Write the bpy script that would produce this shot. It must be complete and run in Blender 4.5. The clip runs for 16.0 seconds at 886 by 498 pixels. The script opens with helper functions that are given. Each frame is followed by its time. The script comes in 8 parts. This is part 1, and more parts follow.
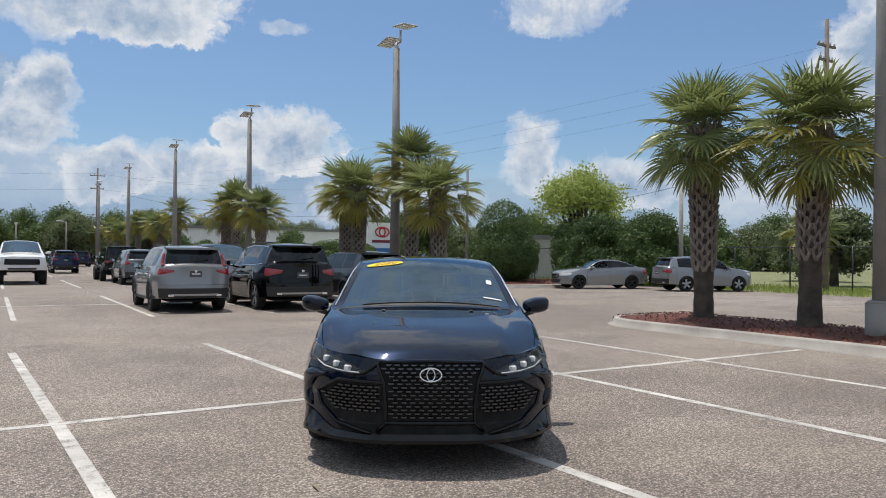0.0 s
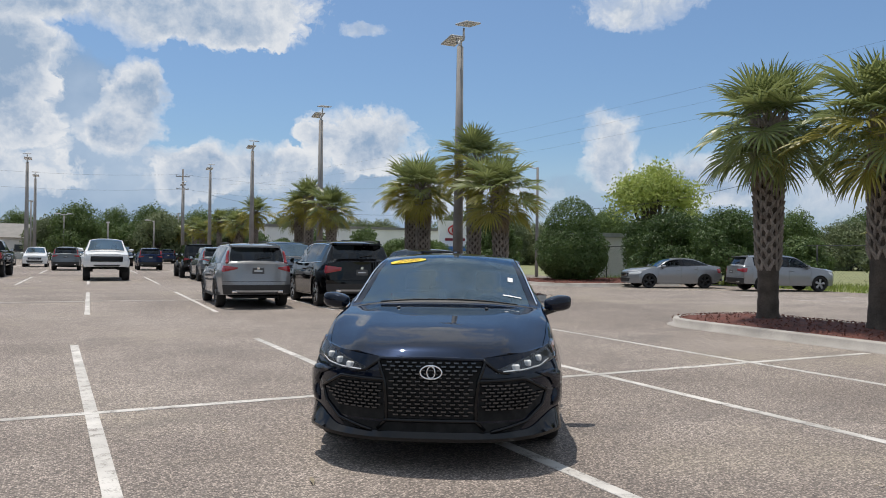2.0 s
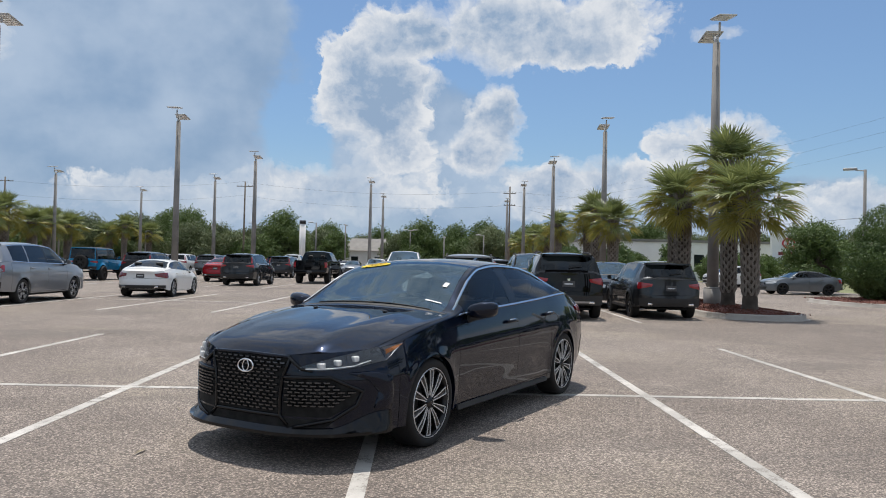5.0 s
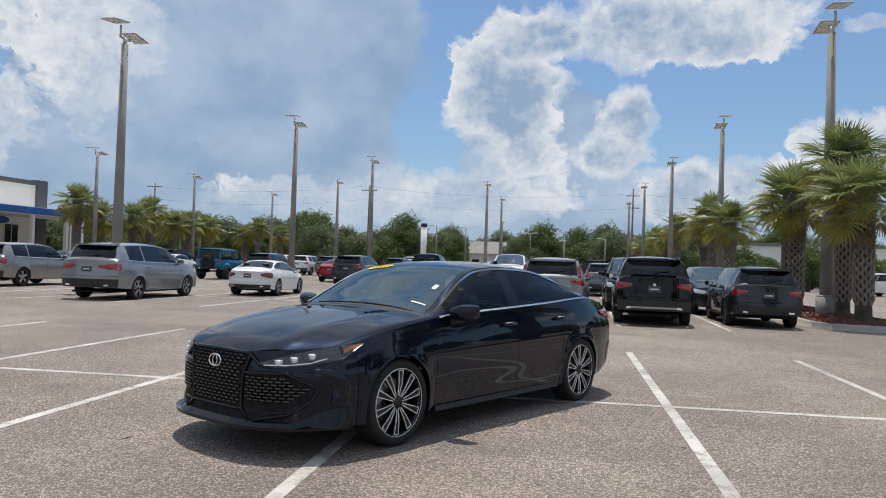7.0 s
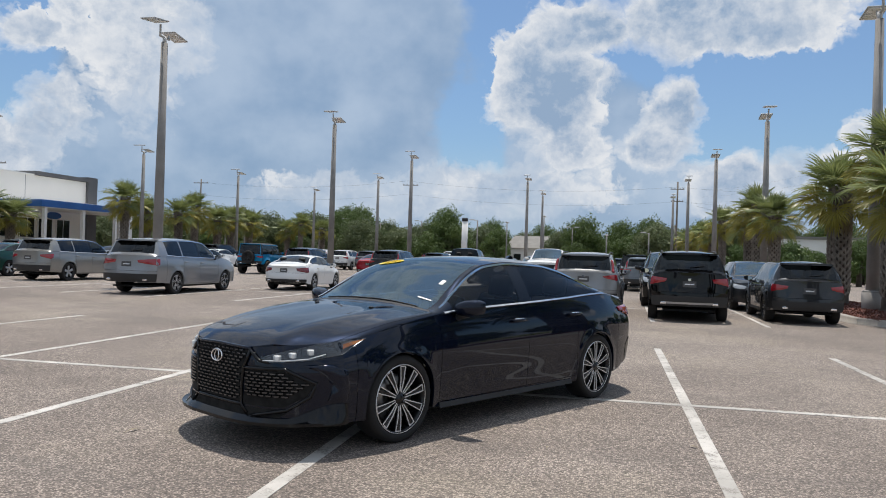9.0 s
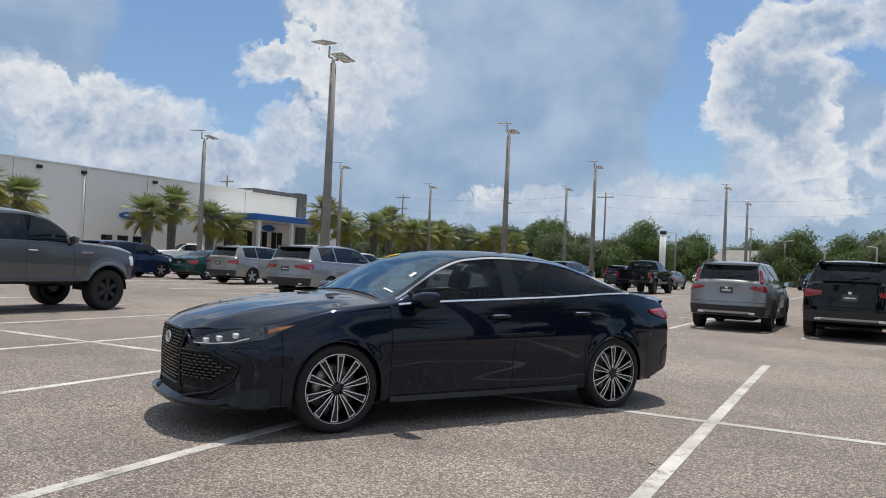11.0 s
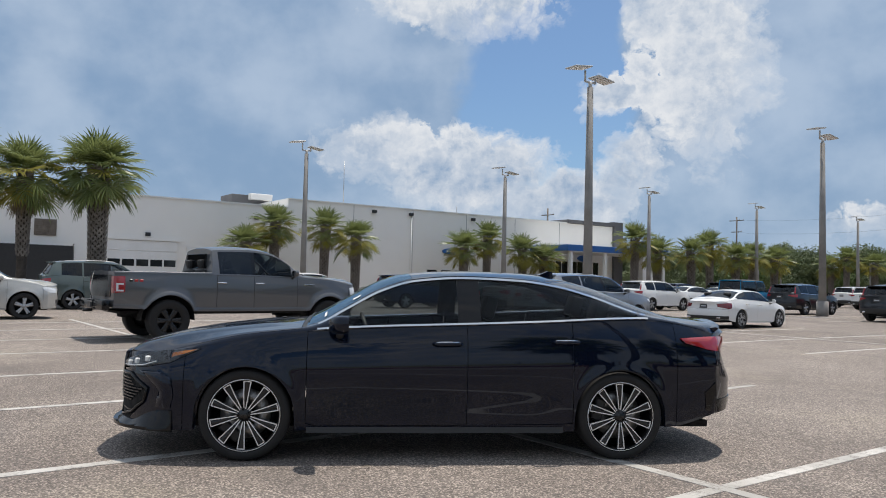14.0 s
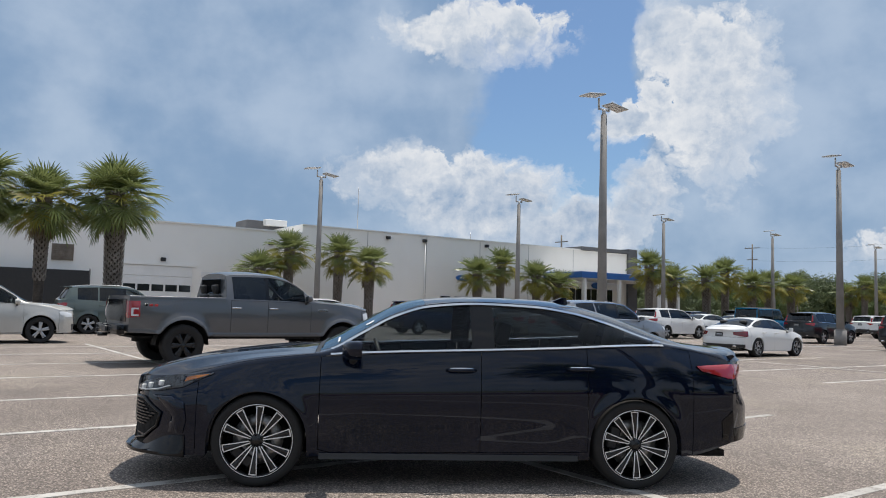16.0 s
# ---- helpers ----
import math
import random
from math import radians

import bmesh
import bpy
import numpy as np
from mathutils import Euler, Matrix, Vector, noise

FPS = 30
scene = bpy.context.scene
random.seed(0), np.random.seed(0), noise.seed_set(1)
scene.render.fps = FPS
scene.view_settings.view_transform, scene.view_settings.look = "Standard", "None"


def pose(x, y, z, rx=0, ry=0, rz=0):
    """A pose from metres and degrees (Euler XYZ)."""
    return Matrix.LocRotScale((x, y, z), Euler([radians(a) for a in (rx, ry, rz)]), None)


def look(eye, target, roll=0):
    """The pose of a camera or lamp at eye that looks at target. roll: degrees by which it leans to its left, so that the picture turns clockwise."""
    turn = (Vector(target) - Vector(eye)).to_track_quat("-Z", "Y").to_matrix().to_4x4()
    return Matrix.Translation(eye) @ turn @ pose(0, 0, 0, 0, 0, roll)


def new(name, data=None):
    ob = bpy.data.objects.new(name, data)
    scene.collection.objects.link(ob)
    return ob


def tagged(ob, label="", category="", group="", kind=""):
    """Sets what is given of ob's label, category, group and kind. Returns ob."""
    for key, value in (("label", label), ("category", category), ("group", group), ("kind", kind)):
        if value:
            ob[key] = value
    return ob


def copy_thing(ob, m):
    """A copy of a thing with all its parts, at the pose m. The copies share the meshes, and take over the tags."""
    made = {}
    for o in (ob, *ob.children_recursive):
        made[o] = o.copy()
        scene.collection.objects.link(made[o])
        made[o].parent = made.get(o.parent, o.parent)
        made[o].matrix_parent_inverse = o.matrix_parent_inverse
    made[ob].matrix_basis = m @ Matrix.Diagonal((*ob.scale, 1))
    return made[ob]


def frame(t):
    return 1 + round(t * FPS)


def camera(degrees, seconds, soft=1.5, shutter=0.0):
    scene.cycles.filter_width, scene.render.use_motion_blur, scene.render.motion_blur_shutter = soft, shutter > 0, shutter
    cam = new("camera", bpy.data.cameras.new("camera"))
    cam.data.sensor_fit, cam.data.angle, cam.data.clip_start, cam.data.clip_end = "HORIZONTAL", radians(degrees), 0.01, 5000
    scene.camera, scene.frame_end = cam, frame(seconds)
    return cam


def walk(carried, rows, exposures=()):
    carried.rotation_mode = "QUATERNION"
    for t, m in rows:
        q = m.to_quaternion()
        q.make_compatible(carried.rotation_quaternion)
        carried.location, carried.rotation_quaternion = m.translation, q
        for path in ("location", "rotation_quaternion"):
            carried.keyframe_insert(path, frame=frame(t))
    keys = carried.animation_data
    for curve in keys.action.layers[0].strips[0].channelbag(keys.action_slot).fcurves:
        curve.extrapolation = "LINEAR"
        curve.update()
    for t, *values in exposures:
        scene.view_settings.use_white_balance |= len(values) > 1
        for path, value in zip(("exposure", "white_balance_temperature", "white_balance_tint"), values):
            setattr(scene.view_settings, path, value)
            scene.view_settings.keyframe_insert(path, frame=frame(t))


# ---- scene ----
cam = camera(60.76, 16.0, 1.0)
PATH = [
    (0, (0.0, -0.087, 1.439), (1.027, 1.629, 1.461), 0.6),
    (0.5, (-0.002, -0.062, 1.421), (0.997, 1.67, 1.445), 0.8),
    (1, (0.012, 0.002, 1.42), (0.988, 1.748, 1.441), 0.9),
    (1.5, (0.075, -0.022, 1.412), (1.006, 1.747, 1.43), 0.9),
    (2, (0.465, -0.291, 1.435), (1.313, 1.521, 1.45), 0.7),
    (2.5, (0.978, -0.509, 1.407), (1.71, 1.353, 1.42), 0.6),
    (3, (1.557, -0.745, 1.41), (2.15, 1.165, 1.426), 0.5),
    (3.5, (2.152, -0.878, 1.395), (2.594, 1.072, 1.414), 0.7),
    (4, (2.776, -0.981, 1.407), (3.059, 0.998, 1.432), 0.9),
    (4.5, (3.377, -1.031, 1.395), (3.503, 0.965, 1.426), 1.1),
    (5, (3.96, -1.058, 1.407), (3.931, 0.941, 1.444), 1.3),
    (5.2, (4.181, -1.055, 1.432), (4.095, 0.943, 1.472), 1.3),
    (7.3, (5.201, -0.978, 1.433), (4.824, 0.985, 1.466), 1.8),
    (7.5, (5.202, -0.979, 1.432), (4.821, 0.984, 1.461), 1.7),
    (8, (5.227, -0.958, 1.442), (4.836, 1.003, 1.461), 1.6),
    (8.2, (5.249, -0.979, 1.453), (4.849, 0.981, 1.469), 1.6),
    (10.3, (6.501, -0.323, 1.365), (5.741, 1.527, 1.401), 2.6),
    (10.5, (6.742, -0.236, 1.342), (5.92, 1.587, 1.378), 2.7),
    (11, (7.274, 0.118, 1.329), (6.293, 1.86, 1.364), 2.5),
    (11.5, (7.754, 0.535, 1.344), (6.622, 2.183, 1.377), 2.4),
    (12, (8.143, 1.025, 1.339), (6.869, 2.567, 1.375), 2.3),
    (12.5, (8.494, 1.513, 1.343), (7.094, 2.941, 1.387), 2.1),
    (13, (8.815, 1.965, 1.35), (7.311, 3.282, 1.404), 1.9),
    (13.5, (9.051, 2.418, 1.347), (7.462, 3.631, 1.415), 1.5),
    (14, (9.251, 2.72, 1.357), (7.61, 3.86, 1.443), 1.3),
    (14.5, (9.292, 2.866, 1.356), (7.625, 3.966, 1.464), 1.3),
    (15, (9.309, 2.815, 1.344), (7.639, 3.907, 1.472), 1.3),
    (15.5, (9.242, 2.714, 1.338), (7.578, 3.814, 1.482), 1.4),
    (16, (9.249, 2.718, 1.35), (7.59, 3.825, 1.505), 1.6),
]
walk(cam, [(t, look(eye, target, roll)) for t, eye, target, roll in PATH])

# ---- light: high summer sun, blue sky with cumulus and a thin grey veil ----
SUN_DIR = Vector((-0.06, 0.27, 1.0)).normalized()
sun = new("sun", bpy.data.lights.new("sun", "SUN"))
sun.data.energy, sun.data.angle, sun.data.color = 3.9, radians(0.53), (1.0, 0.935, 0.85)
sun.matrix_world = look((0, 0, 60), tuple(Vector((0, 0, 60)) - SUN_DIR))
scene.view_settings.exposure = 0.0


class Net:
    """Short hand for building node trees."""

    def __init__(self, tree):
        self.tree, self.nodes, self.links = tree, tree.nodes, tree.links
        self.nodes.clear()

    def put(self, sock, value):
        if isinstance(value, bpy.types.NodeSocket):
            self.links.new(value, sock)
        elif isinstance(value, (tuple, list)) and len(value) == 3 and sock.type == "RGBA":
            sock.default_value = (*value, 1)
        else:
            sock.default_value = value

    def node(self, kind, props=None, out=0, **ins):
        n = self.nodes.new(kind)
        for k, v in (props or {}).items():
            setattr(n, k, v)
        for k, v in ins.items():
            self.put(n.inputs[int(k[1:])] if k[0] == "i" and k[1:].isdigit() else n.inputs[k.replace("_", " ")], v)
        return n.outputs[out]

    def math(self, op, a, b=0.0, c=0.0, clamp=False):
        n = self.nodes.new("ShaderNodeMath")
        n.operation, n.use_clamp = op, clamp
        for i, v in enumerate((a, b, c)):
            self.put(n.inputs[i], v)
        return n.outputs[0]

    def ramp(self, value, lo, hi, a=0.0, b=1.0, smooth=True):
        return self.node("ShaderNodeMapRange", {"interpolation_type": "SMOOTHSTEP" if smooth else "LINEAR"},
                         i0=value, i1=lo, i2=hi, i3=a, i4=b)

    def mix(self, fac, a, b, blend="MIX"):
        n = self.nodes.new("ShaderNodeMix")
        n.data_type, n.blend_type = "RGBA", blend
        self.put(n.inputs[0], fac), self.put(n.inputs[6], a), self.put(n.inputs[7], b)
        return n.outputs[2]

    def noise(self, vec, scale, detail=4.0, rough=0.55, out=0, dist=0.0):
        return self.node("ShaderNodeTexNoise", out=out, Vector=vec, Scale=scale, Detail=detail, Roughness=rough, Distortion=dist)


# clouds: azimuth from +y clockwise, elevation, half widths, weight (heavier ones are grey inside)
CLOUDS = [
    (-6.4, 12.6, 4.4, 4.6, 1.25), (-5.0, 8.0, 4.0, 2.6, 0.9), (4.5, 17.4, 11.5, 3.0, 1.0), (-3.5, 16.6, 4.5, 2.6, 1.1),
    (2.8, 11.0, 1.9, 2.6, 1.1), (1.6, 8.2, 3.0, 2.2, 1.0), (-9.5, 5.0, 9.5, 2.2, 0.85), (7.0, 5.6, 4.0, 2.2, 0.95), (12.0, 6.4, 5.0, 2.0, 0.9),
    (19.0, 8.2, 4.2, 2.8, 1.0), (19.0, 16.2, 2.2, 0.7, 0.75), (39.5, 18.2, 5.5, 1.8, 0.85), (37.4, 7.8, 2.2, 3.0, 1.05), (43.5, 5.6, 5.5, 2.4, 1.0),
    (61.0, 13.6, 4.2, 4.6, 1.15), (54.0, 4.4, 6.0, 2.2, 0.8), (-22.0, 4.6, 6.0, 2.0, 0.7),
    (-40.0, 19.6, 2.2, 3.2, 0.8), (-40.6, 14.6, 2.0, 2.8, 0.72), (-43.4, 13.8, 2.0, 1.7, 0.9), (-41.0, 8.4, 2.6, 3.0, 0.75), (-53.0, 8.0, 7.6, 3.3, 1.0), (-46.0, 6.0, 5.5, 2.6, 0.95), (-60.0, 9.6, 4.5, 2.6, 0.75),
    (-54.0, 20.4, 8.0, 2.6, 0.7), (-36.4, 15.5, 5.0, 7.5, 0.75), (28.0, 4.0, 8.0, 2.0, 0.7),
]
# broad grey sheets of a distant shower: azimuth, elevation, half widths, weight
VEIL = [(-27.5, 15.0, 14.5, 12.0, 1.0), (-82.0, 13.0, 29.0, 22.0, 1.0), (-48.0, 2.0, 34.0, 5.5, 0.8), (-24.0, 6.0, 9.0, 5.0, 0.7), (2.0, 3.0, 30.0, 4.0, 0.6), (-3.0, 8.0, 7.0, 6.0, 0.6), (45.0, 3.0, 25.0, 3.5, 0.55)]


def make_sky():
    world = bpy.data.worlds.new("sky")
    scene.world = world
    world.use_nodes = True
    n = Net(world.node_tree)
    sky = n.node("ShaderNodeTexSky", {"sky_type": "NISHITA", "sun_disc": False, "sun_elevation": math.asin(SUN_DIR.z),
                                      "sun_rotation": math.atan2(SUN_DIR.x, SUN_DIR.y), "air_density": 1.0, "dust_density": 1.2, "ozone_density": 2.2})
    way = n.node("ShaderNodeTexCoord", out=0)
    sep = n.nodes.new("ShaderNodeSeparateXYZ")
    n.links.new(way, sep.inputs[0])
    x, y, z = sep.outputs
    deg = 180 / math.pi
    az = n.math("MULTIPLY", n.math("ARCTAN2", x, y), deg)
    el = n.math("MULTIPLY", n.math("ARCSINE", z), deg)
    flat = n.node("ShaderNodeCombineXYZ", X=az, Y=el, Z=0.0)
    # the outlines are bent by slow noise before the lobes are laid out
    bend = n.nodes.new("ShaderNodeSeparateColor")
    n.links.new(n.noise(flat, 0.16, 5.0, 0.58, 1), bend.inputs[0])
    az_b = n.math("ADD", az, n.math("MULTIPLY", n.math("SUBTRACT", bend.outputs[0], 0.5), 7.0))
    el_b = n.math("ADD", el, n.math("MULTIPLY", n.math("SUBTRACT", bend.outputs[1], 0.5), 5.0))

    def billow(dx, dy):
        """Heaped rounded puffs at several sizes."""
        p = n.node("ShaderNodeCombineXYZ", X=n.math("ADD", az_b, dx), Y=n.math("MULTIPLY", n.math("ADD", el_b, dy), 1.15), Z=0.0)
        d = n.node("ShaderNodeTexVoronoi", {"feature": "F1", "normalize": True}, Vector=p, Scale=0.42, Detail=4.5, Roughness=0.55, Lacunarity=2.3)
        return n.math("SUBTRACT", 0.5, d)

    puff, above = billow(0.0, 0.0), billow(-0.25, 0.55)
    fine = n.noise(flat, 1.1, 8.0, 0.62)
    wisps = n.noise(n.node("ShaderNodeCombineXYZ", X=n.math("MULTIPLY", az, 0.8), Y=el, Z=3.0), 0.16, 7.0, 0.52)
    soft = n.noise(flat, 0.10, 6.0, 0.55)

    def cover(rows, power=2.0, lo=1.5, hi=0.3):
        total = None
        for a, e, ra, re, w in rows:
            dx = n.math("ABSOLUTE", n.math("DIVIDE", n.math("SUBTRACT", az_b, a), ra))
            dy = n.math("ABSOLUTE", n.math("DIVIDE", n.math("SUBTRACT", el_b, e), re))
            d = n.math("POWER", n.math("ADD", n.math("POWER", dx, power), n.math("POWER", dy, power)), 1 / power)
            hump = n.ramp(d, lo, hi, 0.0, w)
            total = hump if total is None else n.math("MAXIMUM", total, hump)
        return total

    body = cover(CLOUDS)
    # beyond the shown part: unseen cumulus, its cover thickened to brighten shaded sides
    rest = n.math("MULTIPLY", n.ramp(n.math("ABSOLUTE", n.math("ADD", az, 13.0)), 76.0, 96.0), n.ramp(n.noise(way, 2.6, 5.0, 0.55), 0.34, 0.54))
    over = n.math("MULTIPLY", n.ramp(el, 22.0, 34.0), n.ramp(n.noise(way, 2.2, 5.0, 0.55), 0.38, 0.64))
    body = n.math("MAXIMUM", body, n.math("MAXIMUM", rest, over))
    heap = n.math("ADD", n.math("MULTIPLY", puff, 1.5), n.math("MULTIPLY", n.math("SUBTRACT", fine, 0.5), 0.8))
    dens = n.math("ADD", body, n.math("SUBTRACT", heap, 0.22))
    # crisp sunlit tops, frayed and soft elsewhere
    width = n.ramp(n.math("ADD", soft, n.math("MULTIPLY", fine, 0.35)), 0.52, 0.82, 0.10, 0.75)
    alpha = n.math("DIVIDE", n.math("SUBTRACT", dens, 0.36), width, clamp=True)
    alpha = n.math("MULTIPLY", n.math("MULTIPLY", alpha, n.ramp(body, 0.08, 0.4)), n.ramp(el, 0.0, 7.0, 0.30, 1.0))
    lit = n.ramp(n.math("SUBTRACT", puff, above), -0.16, 0.14)
    inner = n.math("MULTIPLY", n.ramp(dens, 0.55, 1.55), n.ramp(body, 0.5, 1.05, 0.40, 1.0))
    patch = n.math("MULTIPLY", n.ramp(n.noise(flat, 0.30, 6.0, 0.6), 0.40, 0.62), n.ramp(dens, 0.45, 0.85))
    shade = n.math("ADD", n.math("ADD", n.math("MULTIPLY", inner, 0.72), n.math("MULTIPLY", patch, 0.34)), n.math("MULTIPLY", n.math("SUBTRACT", 1.0, lit), n.ramp(dens, 0.40, 0.9, 0.10, 0.36)), clamp=True)
    white = n.mix(shade, (0.78, 0.80, 0.83), (0.29, 0.40, 0.56))
    sheet = n.math("ADD", cover(VEIL, 3.0, 1.15, 0.8), n.math("MULTIPLY", n.math("SUBTRACT", wisps, 0.5), 1.3))
    veil = n.ramp(sheet, 0.22, 0.62)
    grey = n.mix(n.ramp(n.math("ADD", n.math("MULTIPLY", wisps, 0.55), n.math("MULTIPLY", soft, 0.45)), 0.36, 0.64), (0.235, 0.35, 0.52), (0.43, 0.53, 0.67))
    bluish = n.mix(1.0, sky, (0.080, 0.098, 0.112), "MULTIPLY")
    # upper sky, out of view, is mixed paler to add fill light
    thin = n.mix(n.ramp(el, 22.0, 45.0, 0.06, 0.65), bluish, (0.56, 0.71, 0.95))
    haze = n.mix(n.ramp(el, 0.0, 9.0, 0.5, 0.0), thin, (0.60, 0.69, 0.82))
    with_veil = n.mix(n.math("MULTIPLY", veil, 0.9), haze, grey)
    colour = n.mix(alpha, with_veil, white)
    back = n.node("ShaderNodeBackground", Color=colour, Strength=1.0)
    n.links.new(back, n.nodes.new("ShaderNodeOutputWorld").inputs[0])


make_sky()


# ---- materials ----
def material(name):
    m = bpy.data.materials.new(name)
    m.use_nodes = True
    return m, Net(m.node_tree)


def finish(n, **ins):
    shader = n.node("ShaderNodeBsdfPrincipled", **ins)
    n.links.new(shader, n.nodes.new("ShaderNodeOutputMaterial").inputs[0])


def place(n, world=False):
    if world:
        return n.node("ShaderNodeNewGeometry", out=0)
    return n.node("ShaderNodeTexCoord", out=3)


def bumped(n, height, strength, distance):
    return n.node("ShaderNodeBump", Height=height, Strength=strength, Distance=distance)


def worn(name, dark, light, scale=6.0, fine=80.0, rough=(0.5, 0.8), bump=0.2, depth=0.004, metal=0.0, each=0.0, world=False, **more):
    """A rough surface: large soft stains and fine grain."""
    m, n = material(name)
    p = place(n, world)
    a, b = n.noise(p, scale, 5.0), n.noise(p, fine, 3.0)
    t = n.math("ADD", n.math("MULTIPLY", a, 0.65), n.math("MULTIPLY", b, 0.35))
    if each:
        r = n.node("ShaderNodeObjectInfo", out=5)
        t = n.math("ADD", t, n.math("MULTIPLY", n.math("SUBTRACT", r, 0.5), each))
    col = n.mix(n.ramp(t, 0.3, 0.7), dark, light)
    finish(n, Base_Color=col, Roughness=n.ramp(a, 0.3, 0.7, *rough), Metallic=metal, Normal=bumped(n, t, bump, depth), **more)
    return m


def plain(name, colour, rough=0.4, metal=0.0, **more):
    """A small clean part; slight roughness change only."""
    m, n = material(name)
    p = place(n)
    a = n.noise(p, 14.0, 3.0)
    finish(n, Base_Color=n.mix(n.ramp(a, 0.3, 0.7, 0.0, 0.12), colour, tuple(c * 0.75 for c in colour)), Roughness=n.ramp(a, 0.3, 0.7, rough * 0.85, min(1, rough * 1.15)), Metallic=metal, **more)
    return m


def car_paint(name, colour, metal=0.0, flake=0.15, ior=1.46):
    """Clear-coated paint with fine flakes and a thin film of dust."""
    m, n = material(name)
    p = place(n)
    fl = n.node("ShaderNodeTexVoronoi", Vector=p, Scale=900.0)
    dust = n.ramp(n.noise(p, 2.5, 6.0, 0.65), 0.45, 0.85, 0.0, 0.0025)
    c = n.mix(n.math("MULTIPLY", n.ramp(fl, 0.0, 0.5, 1.0, 0.0), flake), colour, tuple(min(1.0, k * 2.2 + 0.002) for k in colour))
    c = n.mix(dust, c, (0.33, 0.29, 0.24))
    finish(n, Base_Color=c, Roughness=n.math("ADD", 0.28 if metal else 0.38, dust), Metallic=metal, Coat_Weight=1.0, Coat_Roughness=n.math("ADD", 0.025, n.math("MULTIPLY", dust, 2.0)), Coat_IOR=ior, Specular_IOR_Level=0.0)
    return m


def tinted(name, colour, gloss=0.02, ior=1.5, coat=(0.92, 0.96, 1.0)):
    """Window glass: see-through by its tint, glossy by Fresnel."""
    m, n = material(name)
    thru = n.node("ShaderNodeBsdfTransparent", Color=colour)
    # the blue of the reflected sky is put into the gloss colour
    shine = n.node("ShaderNodeBsdfGlossy", Color=coat, Roughness=gloss)
    f = n.node("ShaderNodeFresnel", IOR=ior)
    mixed = n.node("ShaderNodeMixShader", i0=f, i1=thru, i2=shine)
    n.links.new(mixed, n.nodes.new("ShaderNodeOutputMaterial").inputs[0])
    return m


def asphalt_material():
    m, n = material("old_asphalt")
    p = place(n, True)
    broad = n.noise(p, 0.09, 6.0, 0.6)
    mid = n.noise(p, 0.7, 6.0, 0.65)
    stones = n.node("ShaderNodeTexVoronoi", Vector=p, Scale=72.0)
    tint = n.node("ShaderNodeTexVoronoi", out=1, Vector=p, Scale=72.0)
    bright = n.node("ShaderNodeSeparateColor", i0=tint)
    grit = n.noise(p, 240.0, 2.0, 0.7)
    base = n.mix(n.ramp(n.math("ADD", n.math("MULTIPLY", broad, 0.6), n.math("MULTIPLY", mid, 0.4)), 0.36, 0.64), (0.186, 0.153, 0.130), (0.305, 0.260, 0.226))
    pebble = n.ramp(bright, 0.1, 1.0, 0.28, 2.3, False)
    grey = n.node("ShaderNodeCombineXYZ", X=pebble, Y=pebble, Z=pebble)
    base = n.mix(n.ramp(stones, 0.25, 0.65, 0.95, 0.35), base, grey, "MULTIPLY")
    base = n.mix(n.ramp(stones, 0.35, 0.75, 0.0, 0.55), base, (0.055, 0.05, 0.048))
    rubbed = n.math("MULTIPLY", n.ramp(n.noise(p, 0.21, 8.0, 0.68), 0.50, 0.64), n.ramp(bright, 0.35, 0.9, 0.25, 1.0))
    base = n.mix(n.math("MULTIPLY", rubbed, 0.34), base, (0.46, 0.40, 0.30))
    sealed = n.ramp(n.noise(n.node("ShaderNodeMapping", Vector=p, Location=(31.0, 7.0, 0.0), Scale=(0.6, 1.5, 1.0)), 0.40, 7.0, 0.66), 0.52, 0.66)
    base = n.mix(n.math("MULTIPLY", sealed, 0.32), base, (0.105, 0.094, 0.088))
    stain = n.math("MULTIPLY", n.ramp(n.noise(p, 0.33, 3.0, 0.5), 0.6, 0.74), n.ramp(mid, 0.4, 0.7))
    base = n.mix(n.math("MULTIPLY", stain, 0.45), base, (0.07, 0.064, 0.06))
    h = n.math("ADD", n.math("MULTIPLY", n.math("SUBTRACT", 1.0, stones), 0.7), n.math("MULTIPLY", grit, 0.3))
    finish(n, Base_Color=base, Roughness=n.ramp(mid, 0.3, 0.7, 0.78, 0.92), Specular_IOR_Level=0.35, Normal=bumped(n, h, 0.75, 0.006))
    return m


def line_paint_material():
    m, n = material("worn_line_paint")
    p = place(n, True)
    stones = n.node("ShaderNodeTexVoronoi", Vector=p, Scale=85.0)
    wear = n.math("ADD", n.noise(p, 5.0, 5.0, 0.7), n.math("MULTIPLY", n.noise(p, 60.0, 2.0, 0.6), 0.4))
    bare = n.math("MULTIPLY", n.ramp(wear, 0.68, 0.9), n.ramp(stones, 0.2, 0.5, 0.4, 1.0))
    col = n.mix(n.ramp(n.noise(p, 1.2, 4.0), 0.3, 0.7), (0.38, 0.36, 0.33), (0.60, 0.57, 0.53))
    col = n.mix(bare, col, (0.2, 0.18, 0.16))
    finish(n, Base_Color=col, Roughness=0.75, Normal=bumped(n, n.math("SUBTRACT", 1.0, stones), 0.5, 0.004))
    return m


